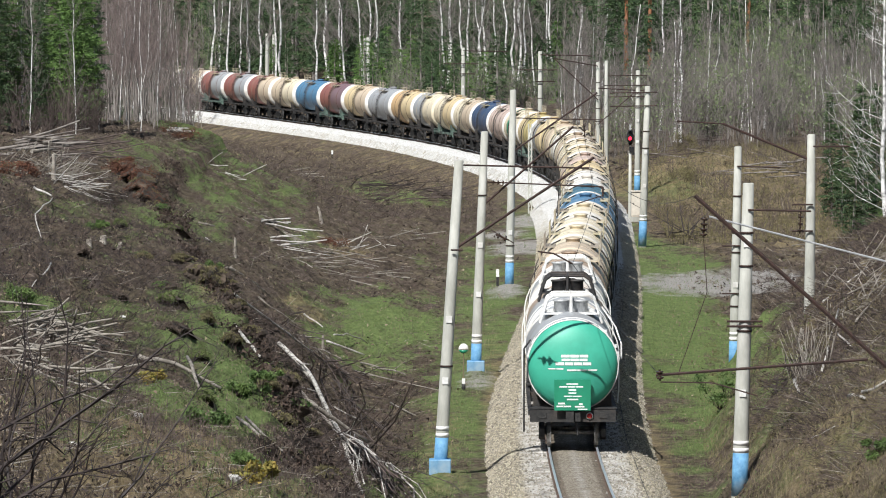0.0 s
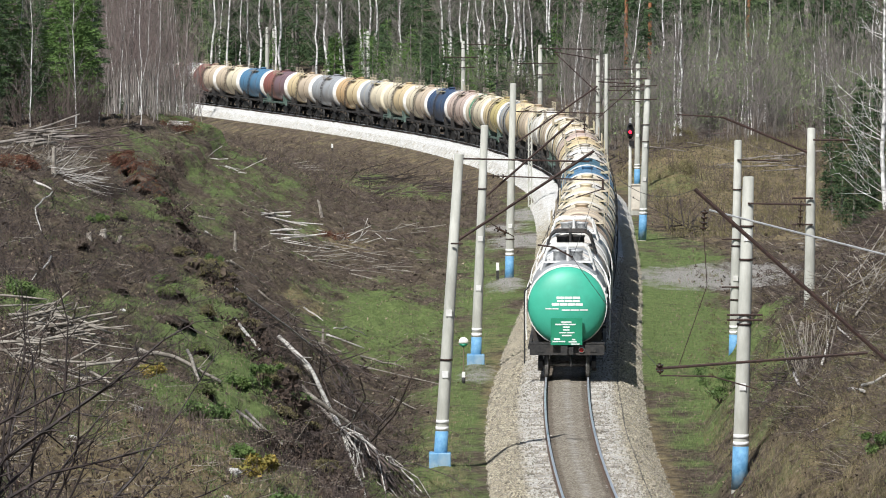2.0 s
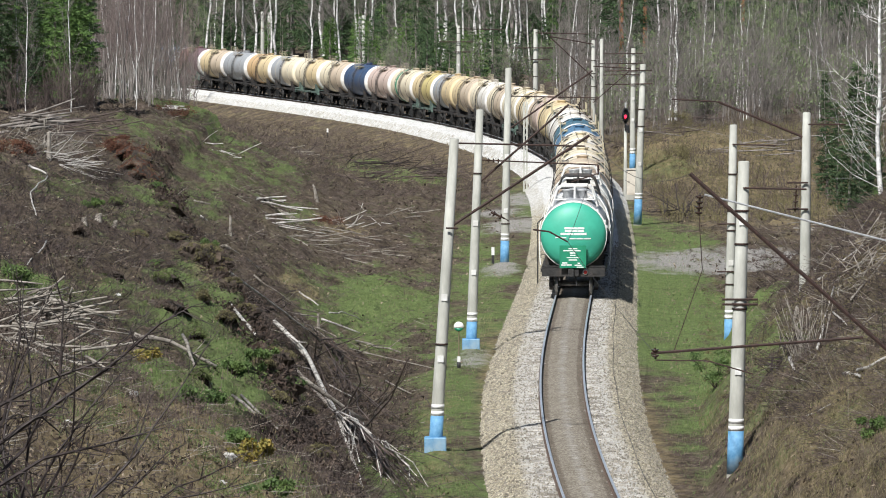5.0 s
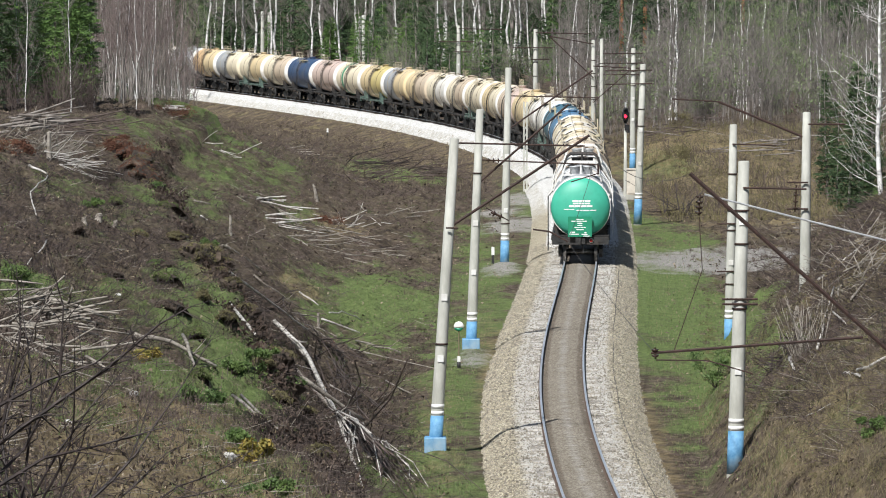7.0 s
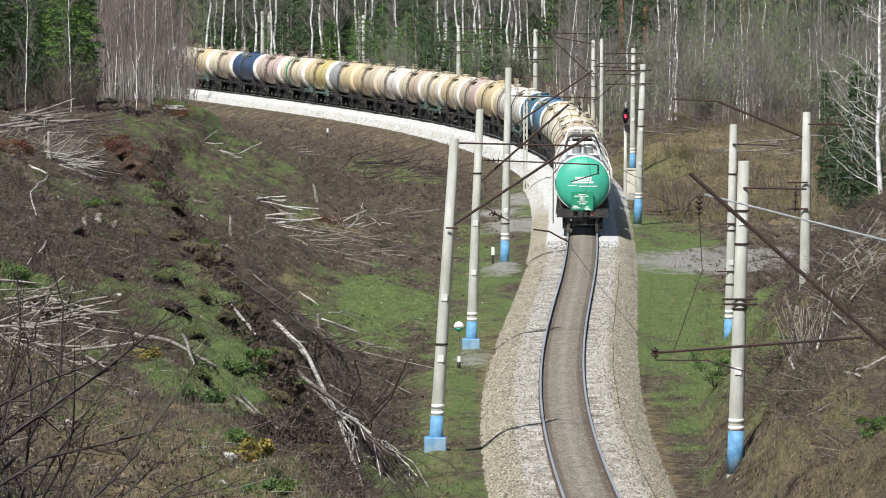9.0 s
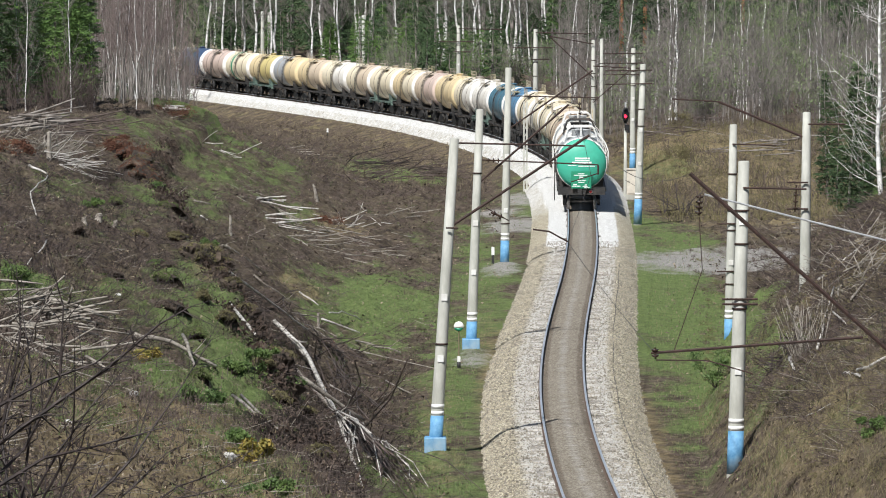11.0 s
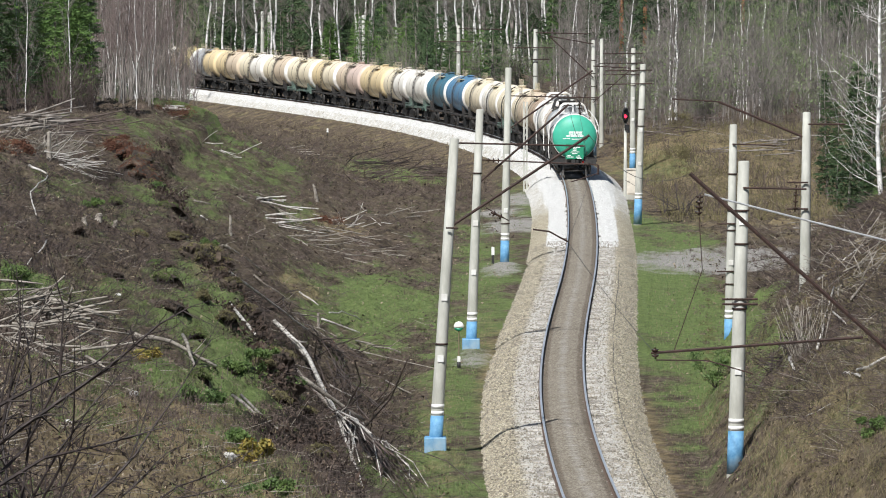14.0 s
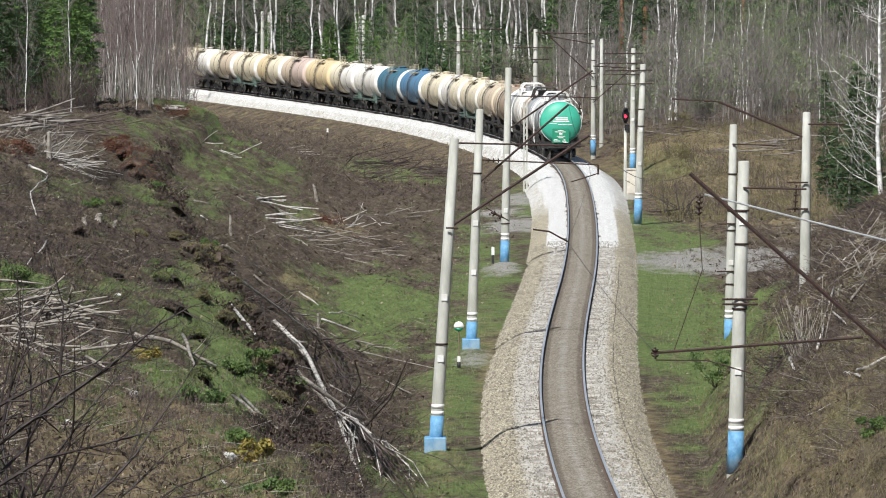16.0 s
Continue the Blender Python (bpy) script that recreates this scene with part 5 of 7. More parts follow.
for lb, r, mt, knobs, pts in (
        ("long fallen birch trunk on the slope", 0.088, BIRCH_LOG, 4, [(-6.0, 203, 0.25), (-4.95, 201, 0.4), (-3.97, 189.6, 0.3), (-3.26, 180.5, 0.25), (-2.3, 160, 0.2)]),
        ("fallen birch trunk lying against another", 0.085, BIRCH_LOG, 3, [(-5.75, 204, 0.4), (-4.73, 200, 0.5), (-3.75, 188, 0.3)]),
        ("thin crooked birch trunk on the crest", 0.06, BIRCH_LOG, 0, [(-7.0, 187.1, 0.15), (-5.97, 174, 0.15), (-5.2, 171, 0.1)]),
        ("long thin birch pole lying down the slope", 0.055, BIRCH_LOG, 0, [(-8.03, 210.5, 0.2), (-6.5, 215, 0.2), (-4.73, 218.5, 0.1)]),
        ("thin grey pole on the slope", 0.04, DEAD_WOOD, 2, [(-9.63, 252.4, 0.15), (-7.9, 255.3, 0.1)]), ("thin grey pole on the slope", 0.04, DEAD_WOOD, 2, [(-8.08, 242, 0.15), (-6.13, 242.8, 0.1)]),
        ("pale bough in the brushwood", 0.04, BIRCH_LOG, 0, [(-6.26, 247.9, 0.2), (-5.43, 247, 0.15)]), ("pale bough in the brushwood", 0.035, BIRCH_LOG, 0, [(-4.9, 243.7, 0.3), (-4.2, 246, 0.5), (-3.5, 248, 0.2)]),
        ("pale bough in the brushwood", 0.05, BIRCH_LOG, 1, [(-5.2, 242.4, 0.1), (-3.57, 242.8, 0.1)]), ("grey bough in the brushwood", 0.05, DEAD_WOOD, 1, [(-3.68, 241.9, 0.15), (-1.78, 236, 0.15)]),
        ("grey bough at the edge of the grass", 0.04, DEAD_WOOD, 0, [(-2.2, 221, 0.12), (-1.21, 213.3, 0.1)]), ("pale bough beside the fallen birch", 0.03, BIRCH_LOG, 0, [(-4.0, 200.3, 0.2), (-3.1, 200.4, 0.1)]),
        ("dark rotting log across the slope", 0.09, DEAD_WOOD, 0, [(-4.75, 186, 0.2), (-2.6, 187, 0.35)]), ("dark rotting log across the slope", 0.075, GREY_BARK, 0, [(-4.9, 190, 0.2), (-3.2, 187, 0.1)]),
        ("grey weathered trunk on the slope", 0.07, DEAD_WOOD, 3, [(-8.45, 155.2, 0.15), (-7.4, 155.4, 0.25), (-6.2, 155.2, 0.15)]), ("grey bough crossing a fallen trunk", 0.055, DEAD_WOOD, 1, [(-7.2, 157, 0.5), (-6.5, 150, 0.1)]),
        ("grey pole lying down the slope", 0.045, GREY_BARK, 0, [(-5.3, 143, 0.1), (-3.9, 133.6, 0.1)]), ("grey pole lying down the slope", 0.04, GREY_BARK, 0, [(-5.15, 144, 0.15), (-3.7, 134, 0.1)]),
        ("bleached forked branch on the slope", 0.035, BIRCH_LOG, 0, [(-16.05, 230.8, 0.15), (-14.9, 205, 0.3), (-14.1, 197, 0.1)]), ("short pale log on the slope", 0.06, BIRCH_LOG, 0, [(-16.9, 232, 0.2), (-16.1, 231, 0.2)]),
        ("pale stake lying on the slope", 0.03, BIRCH_LOG, 0, [(-12.5, 179.7, 0.1), (-12.3, 168, 0.1)]), ("short pale log in the clearing", 0.06, BIRCH_LOG, 0, [(-12.1, 283, 0.15), (-11.3, 284, 0.1)]),
        ("short grey log in the clearing", 0.06, DEAD_WOOD, 0, [(-12.7, 290, 0.1), (-11.9, 290.5, 0.1)]), ("grey pole below the clearing", 0.05, DEAD_WOOD, 0, [(-9.78, 251.7, 0.12), (-9.0, 254, 0.2), (-8.28, 256.3, 0.1)]),
        ("short birch log standing askew on the bank", 0.07, BIRCH_LOG, 0, [(11.33, 185, 0.25), (11.16, 180.5, 0.1)]), ("long bleached pole over the bank", 0.045, BIRCH_LOG, 1, [(13.83, 209.6, 0.15), (15.6, 211.1, 0.2)]),
        ("long bleached pole over the bank", 0.045, BIRCH_LOG, 0, [(11.94, 181, 0.15), (13.5, 196.1, 0.2)]), ("pale log on the bank", 0.07, BIRCH_LOG, 0, [(11.88, 168.5, 0.1), (11.98, 163, 0.15)]),
        ("long pale log on the bank", 0.06, BIRCH_LOG, 1, [(12.0, 164.1, 0.15), (13.2, 162.5, 0.2)]), ("pale stick on the grass of the bank", 0.025, BIRCH_LOG, 0, [(10.38, 164.1, 0.1), (11.06, 162, 0.12)]),
        ("long grey pole over the bank", 0.04, DEAD_WOOD, 1, [(13.57, 188.7, 0.2), (15.5, 199.4, 0.3)]), ("pale bough on the bank", 0.04, BIRCH_LOG, 0, [(12.9, 188, 0.15), (13.2, 185, 0.1)]),
        ("grey log on the slope", 0.11, DEAD_WOOD, 1, [(-20.9, 285.8, 0.3), (-19.9, 288, 0.5)])):
    long_log("fallen_trunk", lb, pts, r, mt, knobs=knobs)


def fan_pile(name, label, x, y, n, way, spread, length, material, r=0.03, width=0.8, lift=0.3, dip=-0.05, tilt=0.12):
    """A heap of cut poles and boughs fanning out from one place."""
    t = thing(name, pose(x, y, float(lie([x], [y])[0])), label, "brush pile", "brush piles")
    for k in range(n):
        xa, ya = x + rng.normal(0, width), y + rng.normal(0, width * 2.0)
        d = ahead(1, way, spread, dip, tilt)[0] * length * rng.uniform(0.5, 1.1)
        za = float(lie([xa], [ya])[0]) + rng.uniform(0.02, lift)
        zb = max(float(lie([xa + d[0]], [ya + d[1]])[0]) + 0.03, za + d[2])
        log_part(t, (xa, ya, za), (xa + d[0], ya + d[1], zb), r * rng.uniform(0.5, 1.3), material, "bough")
    return t


for lb, x, y, n, way, spread, length, mt, r, width, lift, dip in (
        ("heap of long bleached birch boughs at the toe of the slope", -3.4, 184, 16, -86, 1.6, 17.0, BIRCH_LOG, 0.026, 0.35, 0.45, -0.05),
        ("heap of long dark boughs at the toe of the slope", -2.9, 183, 44, -85, 2.2, 16.0, TWIG, 0.026, 0.5, 0.35, -0.05),
        ("fan of thin white birch boughs at the toe of the slope", -2.3, 188, 14, -84.5, 1.6, 14.0, BIRCH_LOG, 0.022, 0.4, 0.2, -0.05),
        ("dark tangle of thin boughs below the crest", -3.7, 205, 40, -85, 4, 9.0, TWIG, 0.022, 0.9, 0.5, 0.0),
        ("dark tangle of thin boughs below the crest", -5.0, 222, 36, -84, 5, 8.0, TWIG, 0.022, 0.9, 0.45, 0.0),
        ("heap of split pale firewood sticks on the slope", -10.3, 143, 52, -25, 40, 1.6, DEAD_WOOD, 0.034, 0.55, 0.7, 0.05),
        ("heap of split pale firewood sticks on the slope", -9.3, 126, 36, -35, 45, 1.5, DEAD_WOOD, 0.03, 0.5, 0.6, 0.05),
        ("scattered pale sticks on the slope", -8.5, 122, 16, -40, 40, 1.5, DEAD_WOOD, 0.022, 0.7, 0.25, 0.0),
        ("bundle of bleached poles in the clearing", -10.4, 318, 6, -62, 6, 5.5, BIRCH_LOG, 0.045, 0.2, 0.3, -0.02),
        ("stack of bleached poles in the clearing", -9.2, 306, 6, -8, 10, 2.4, BIRCH_LOG, 0.05, 0.35, 0.3, -0.05),
        ("scattered grey poles in the clearing", -6.8, 304, 22, -10, 30, 2.6, DEAD_WOOD, 0.026, 1.6, 0.25, 0.0),
        ("scattered grey poles in the clearing", -5.0, 318, 22, 165, 35, 2.6, DEAD_WOOD, 0.026, 2.0, 0.25, 0.0),
        ("fallen grey boughs below the clearing", -5.2, 232, 18, -80, 6, 8.0, DEAD_WOOD, 0.024, 0.9, 0.25, 0.0),
        ("uprooted tangle of pale roots and boughs", -17.7, 256, 46, -25, 60, 1.8, DEAD_WOOD, 0.020, 0.45, 0.5, 0.35),
        ("uprooted tangle of pale roots and boughs", -16.9, 252, 34, -15, 30, 2.0, BIRCH_LOG, 0.014, 0.5, 0.4, 0.0),
        ("tangle of thin pale branches on the mound", -18.6, 264, 40, 40, 70, 1.7, DEAD_WOOD, 0.014, 0.9, 0.6, 0.5),
        ("dark stacked trunks beside the thicket", -22.4, 290, 18, -3, 6, 4.2, GREY_BARK, 0.07, 0.5, 0.7, 0.0),
        ("dark stacked boughs beside the thicket", -20.6, 300, 26, -3, 12, 3.2, TWIG, 0.04, 1.0, 0.7, 0.05),
        ("two pale logs on top of the mound", -18.3, 375, 3, -18, 10, 1.6, BIRCH_LOG, 0.10, 0.3, 0.6, -0.05),
        ("bleached boughs lying beside the embankment", -12.0, 452, 9, -40, 25, 3.4, DEAD_WOOD, 0.05, 1.6, 0.2, 0.0),
        ("grey fan of upright dead stems on the bank", 11.6, 182, 34, 70, 60, 2.0, DEAD_WOOD, 0.012, 0.25, 0.2, 1.15),
        ("dark root tangle on the bank", 11.0, 186, 40, 60, 120, 0.9, TWIG_DARK, 0.02, 0.35, 0.3, 0.4),
        ("heap of bleached boughs high on the bank", 14.5, 200, 40, 30, 60, 1.6, DEAD_WOOD, 0.02, 0.7, 0.5, 0.3),
        ("heap of grey boughs high on the bank", 15.4, 214, 30, 30, 60, 1.8, DEAD_WOOD, 0.018, 0.9, 0.5, 0.3),
        ("grey boughs lying on the bank", 13.0, 194, 26, 25, 35, 1.6, DEAD_WOOD, 0.018, 0.8, 0.3, 0.15),
        ("grey boughs lying on the bank", 12.3, 176, 24, 25, 30, 1.4, DEAD_WOOD, 0.016, 0.8, 0.25, 0.1),
        ("dark boughs lying on the bank", 12.6, 184, 40, 25, 40, 1.5, TWIG, 0.018, 0.9, 0.35, 0.15),
        ("dark boughs lying on the bank", 14.2, 207, 40, 25, 40, 1.6, TWIG, 0.018, 1.0, 0.35, 0.15),
        ("grey boughs behind the bank", 20.8, 322, 26, 10, 25, 3.0, DEAD_WOOD, 0.032, 1.4, 0.5, 0.0),
        ("grey boughs on the forest edge", 24.0, 420, 20, 170, 40, 4.0, GREY_BARK, 0.06, 2.6, 0.6, 0.0),
        ("dark heap of brushwood beside the track", 14.6, 348, 30, 95, 12, 6.0, TWIG_DARK, 0.03, 0.6, 0.5, 0.1),
        ("dark heap of brushwood at the forest edge", 16.5, 440, 40, 10, 40, 3.0, TWIG, 0.04, 2.6, 1.0, 0.1),
        ("dark heap of brushwood below the curve", -1.5, 415, 44, -45, 14, 4.0, TWIG, 0.035, 0.8, 0.7, 0.05),
        ("dark heap of brushwood below the curve", -5.8, 438, 36, -40, 20, 4.0, TWIG_DARK, 0.035, 1.2, 0.6, 0.05),
        ("scattered bleached sticks in the clearing", -5.7, 334, 14, -20, 60, 1.9, BIRCH_LOG, 0.032, 1.3, 0.25, 0.15),
        ("scattered bleached sticks in the clearing", -4.0, 350, 12, -20, 60, 1.9, DEAD_WOOD, 0.032, 1.5, 0.25, 0.15),
        ("bleached sticks on the green mound", -14.5, 360, 8, -35, 30, 1.9, BIRCH_LOG, 0.035, 1.0, 0.2, 0.1),
        ("dark heap of brushwood below the curve", -4.6, 392, 36, -50, 30, 3.0, TWIG, 0.03, 1.2, 0.7, 0.1)):
    fan_pile("brush_pile", lb, x, y, n, way, spread, length, mt, r, width, lift, dip, 0.28 if length <= 2.0 and dip < 1 else 0.12)


def stump(x, y, h, r, lean, material=DEAD_WOOD, label="splintered pale tree stump"):
    t = thing("tree_stump", pose(x, y, float(lie([x], [y])[0])), label, "stump", "tree stumps")
    bm = bmesh.new()
    n = 9
    low = [bm.verts.new((r * 1.5 * math.cos(q), r * 1.5 * math.sin(q), -0.15)) for q in np.linspace(0, 2 * math.pi, n, endpoint=False)]
    mid = [bm.verts.new((r * math.cos(q) + lean * 0.4, r * math.sin(q), h * 0.45)) for q in np.linspace(0, 2 * math.pi, n, endpoint=False)]
    top = [bm.verts.new((r * 0.9 * math.cos(q) + lean, r * 0.9 * math.sin(q), h * rng.uniform(0.85, 1.1))) for q in np.linspace(0, 2 * math.pi, n, endpoint=False)]
    for a, b in ((low, mid), (mid, top)):
        for k in range(n):
            bm.faces.new((a[k], a[(k + 1) % n], b[(k + 1) % n], b[k]))
    bm.faces.new(top)
    part("bole", bm, material, t)


for x, y, h, r, lean in ((-17.5, 252.5, 1.2, 0.09, 0.0), (-5.25, 239, 0.6, 0.06, 0.0), (-10.32, 275.5, 1.0, 0.07, 0.02), (-8.29, 139.3, 0.18, 0.11, 0), (-12.43, 204.4, 0.25, 0.12, 0.05), (-12.8, 202.6, 0.22, 0.1, 0), (-7.8, 352, 1.1, 0.10, -0.2), (12.4, 201, 0.75, 0.08, 0.15), (-9.3, 226, 0.45, 0.1, 0.1),
                          (-12.2, 210, 0.5, 0.09, 0.1)):
    stump(x, y, h, r, lean)


def boulder(x, y, r, material=STONE):
    bm = bmesh.new()
    bmesh.ops.create_icosphere(bm, subdivisions=2, radius=r)
    for v in bm.verts:
        v.co *= 0.8 + 0.5 * noise.noise(v.co * (1.6 / r) + Vector((x, y, 0)))
        v.co.z *= 0.65
    t = thing("boulder", pose(x, y, float(lie([x], [y])[0]) + r * 0.25, 0, 0, 40 * x), "pale grey boulder on the slope", "stone", "boulders")
    part("rock", bm, material, t)


for x, y, r in ((-6.73, 123, 0.15), (-4.24, 112.5, 0.17), (-7.19, 108.7, 0.14), (-5.0, 127, 0.1), (-2.6, 150, 0.09), (-9.6, 168, 0.1), (-6.9, 104, 0.1), (-4.2, 108, 0.09)):
    boulder(x, y, r)


EARTH = surface("dark crumbling earth", (0.012, 0.009, 0.007), (0.075, 0.055, 0.04), 3.0, 0.95, 0.4, stain=(0.12, 0.09, 0.065), world_space=True)


def clods(n, y0, y1, u0, u1, keep, small, large, material, label):
    """Lumps of earth and rotten wood, too many to count."""
    x, y = sample(n, y0, y1, u0, u1)
    k = keep(x, y)
    x, y = x[k], y[k]
    m = len(x)
    r = (small + (large - small) * rng.random(m) ** 3) * np.minimum(1.0, y / 230)
    c = np.stack([x, y, lie(x, y) + r * 0.15], axis=1)
    base = np.array([(1, 0, 0), (-1, 0, 0), (0, 1.3, 0), (0, -1.3, 0), (0, 0, 0.55), (0, 0, -0.6)], float)
    v = (c[:, None] + (base[None] * rng.uniform(0.6, 1.3, (m, 6, 1)) + rng.normal(0, 0.2, (m, 6, 3))) * r[:, None, None]).reshape(-1, 3)
    tri = np.array([(0, 2, 4), (2, 1, 4), (1, 3, 4), (3, 0, 4), (2, 0, 5), (1, 2, 5), (3, 1, 5), (0, 3, 5)])
    tagged(raw("clods", v, (np.arange(m)[:, None, None] * 6 + tri[None]).reshape(-1, 3).tolist(), material), label, "earth", kind="stuff")


clods(15000, 80, 420, -0.082, 0.0, left_bank, 0.025, 0.14, EARTH, "dark clods of earth on the cutting slope")
clods(5000, 150, 420, 0.03, 0.082, right_bank, 0.025, 0.13, EARTH, "dark clods of earth on the bank")
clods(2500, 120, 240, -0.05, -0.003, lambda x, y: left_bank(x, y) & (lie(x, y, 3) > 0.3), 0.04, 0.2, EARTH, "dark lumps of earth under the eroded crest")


# ---- bushes ----
def leaf_cloud(centres, radii, per, size, squash=0.7):
    """Small leaf triangles filling several rounded clumps."""
    vs = []
    for c, r in zip(centres, radii):
        d = rng.normal(0, 1, (per, 3))
        d /= np.linalg.norm(d, axis=1, keepdims=True)
        p = np.asarray(c) + d * r * rng.uniform(0.35, 1.05, (per, 1)) * (1, 1, squash)
        a, b = rng.normal(0, size, (per, 3)), rng.normal(0, size, (per, 3))
        vs.append(np.stack([p - a * 0.6, p + a * 0.6, p + b], axis=1).reshape(-1, 3))
    v = np.concatenate(vs)
    return v, (np.arange(len(v)).reshape(-1, 3)).tolist()


def bush(x, y, w, h, material, label, per=260, size=0.034):
    z = float(lie([x], [y])[0])
    t = thing("bush", pose(x, y, z), label, "bush", "low bushes")
    n = 9
    c = [(rng.normal(0, w * 0.4), rng.normal(0, w * 0.5), h * rng.uniform(0.2, 0.85)) for _ in range(n)]
    v, f = leaf_cloud(c, rng.uniform(0.2, 0.42, n) * w, per, size)
    raw("foliage", v, f, material, t)
    a = np.zeros((14, 3))
    b = np.array([c[k % n] for k in range(14)]) + rng.normal(0, 0.08, (14, 3))
    v, f = prisms(a, b, 0.014, 0.005)
    raw("stem", v, f, TWIG, t)


for x, y, w, h, mt, lb in ((-5.43, 125.5, 0.7, 0.5, BUSH_GREEN, "bright green low bush on the slope"), (-5.14, 157, 0.5, 0.8, BUSH_GREEN, "bright green bush on the crest"), (-5.8, 156, 0.6, 0.4, BUSH_GREEN, "bright green low bush on the slope"), (-3.85, 113, 0.55, 0.5, OCHRE_LEAF, "yellow-orange low bush on the slope"), (-4.2, 114.5, 0.5, 0.4, BUSH_GREEN, "bright green low bush on the slope"),
                           (-3.3, 108, 0.5, 0.35, BUSH_GREEN, "bright green low bush on the slope"), (-8.7, 209, 0.5, 0.9, BUSH_GREEN, "tuft of green on the eroded edge"), (-12.0, 159, 0.7, 0.4, BUSH_GREEN, "green low bush on the slope"), (-13.3, 216, 0.5, 0.35, BUSH_GREEN, "green low bush on the slope"), (9.75, 203, 0.9, 1.5, BUSH_GREEN, "loose green bush beside the pole"),
                           (11.3, 150, 0.5, 0.6, BUSH_GREEN, "green low bush on the bank"), (-16.6, 294, 1.3, 1.0, RED_NEEDLE, "heap of dead rust-brown fir branches"), (-17.4, 298, 1.1, 0.8, RED_NEEDLE, "heap of dead rust-brown fir branches"), (-15.5, 287, 1.0, 1.0, RED_NEEDLE, "heap of dead rust-brown fir branches"), (-17.9, 238, 1.0, 1.0, RED_NEEDLE, "heap of dead rust-brown fir branches"),
                           (-17.2, 368, 1.6, 1.0, RED_NEEDLE, "heap of dead rust-brown branches on the mound"), (-3.0, 101, 0.4, 0.3, RED_NEEDLE, "reddish dead bush on the slope"), (-6.6, 330, 1.2, 0.4, RED_NEEDLE, "dead rust-brown branches in the clearing"), (-4.6, 226, 0.5, 0.4, RED_NEEDLE, "dead rust-brown branches among the boughs"), (17.5, 410, 2.0, 0.9, OLIVE, "olive-brown bush at the forest edge"),
                           (20.5, 425, 2.2, 1.0, STRAW, "straw-coloured bush at the forest edge"), (27.0, 356, 1.2, 1.6, FRESH_NEEDLES, "young green spruce bush"), (18.6, 440, 1.6, 2.2, OLIVE, "budding bush at the forest edge"), (-7.6, 141, 0.5, 0.3, OCHRE_LEAF, "yellowish low bush on the slope")):
    bush(x, y, w, h, mt, lb)


def turf_clod(x, y, r, squash, green):
    """A slumped block of earth with roots of grass on its top."""
    t = thing("turf_block", pose(x, y, float(lie([x], [y])[0]) + r * 0.25, 0, 0, 37 * x), "slumped block of dark earth with grass on top", "turf", "slumped turf blocks")
    bm = bmesh.new()
    bmesh.ops.create_icosphere(bm, subdivisions=3, radius=r)
    for v in bm.verts:
        d = v.co.normalized()
        v.co *= 0.85 + 0.5 * noise.fractal(d * 1.7 + Vector((x, y, 0)), 0.8, 2.0, 4)
        v.co.z *= squash * (1.0 if v.co.z > 0 else 1.4)
        if v.co.z < 0:
            v.co.x, v.co.y = v.co.x * 0.72, v.co.y * 0.72
    part("earth", bm, EARTH, t)
    n = 60
    a, q = rng.uniform(0, 2 * np.pi, n), np.sqrt(rng.random(n)) * r * 0.85
    c = np.stack([np.cos(a) * q, np.sin(a) * q, squash * np.sqrt(np.maximum(0.0, (r * 0.95) ** 2 - q ** 2)) * 0.95], 1)
    v, f = leaf_cloud(c, np.full(n, r * 0.16), 26, 0.022)
    raw("grass", v, f, green, t)


for x, y, r, sq in ((-9.2, 208, 0.55, 0.9), (-8.6, 209, 0.6, 1.0), (-8.3, 213, 0.45, 0.8), (-8.0, 203, 0.4, 0.7), (-7.3, 196, 0.45, 0.8), (-6.4, 184, 0.5, 0.8), (-5.7, 177, 0.5, 0.9), (-5.2, 171, 0.45, 0.8), (-4.7, 164, 0.5, 0.8), (-4.2, 158, 0.45, 0.8), (-3.7, 150, 0.5, 0.8),
                    (-3.3, 143, 0.5, 0.8), (-2.7, 135, 0.45, 0.8), (-2.2, 127, 0.45, 0.8), (-4.9, 176, 0.4, 0.8), (-4.0, 166, 0.4, 0.7), (-3.2, 152, 0.45, 0.7), (-15.2, 284, 0.9, 0.8), (-14.6, 277, 0.8, 0.8), (-14.0, 270, 0.6, 0.7), (-13.2, 262, 0.5, 0.7), (-10.3, 219, 0.4, 0.7), (-11.4, 212, 0.35, 0.7), (-9.9, 196, 0.4, 0.7)):
    turf_clod(x, y, r, sq, BUSH_GREEN if (x * 10) % 3 < 1 else OLIVE)


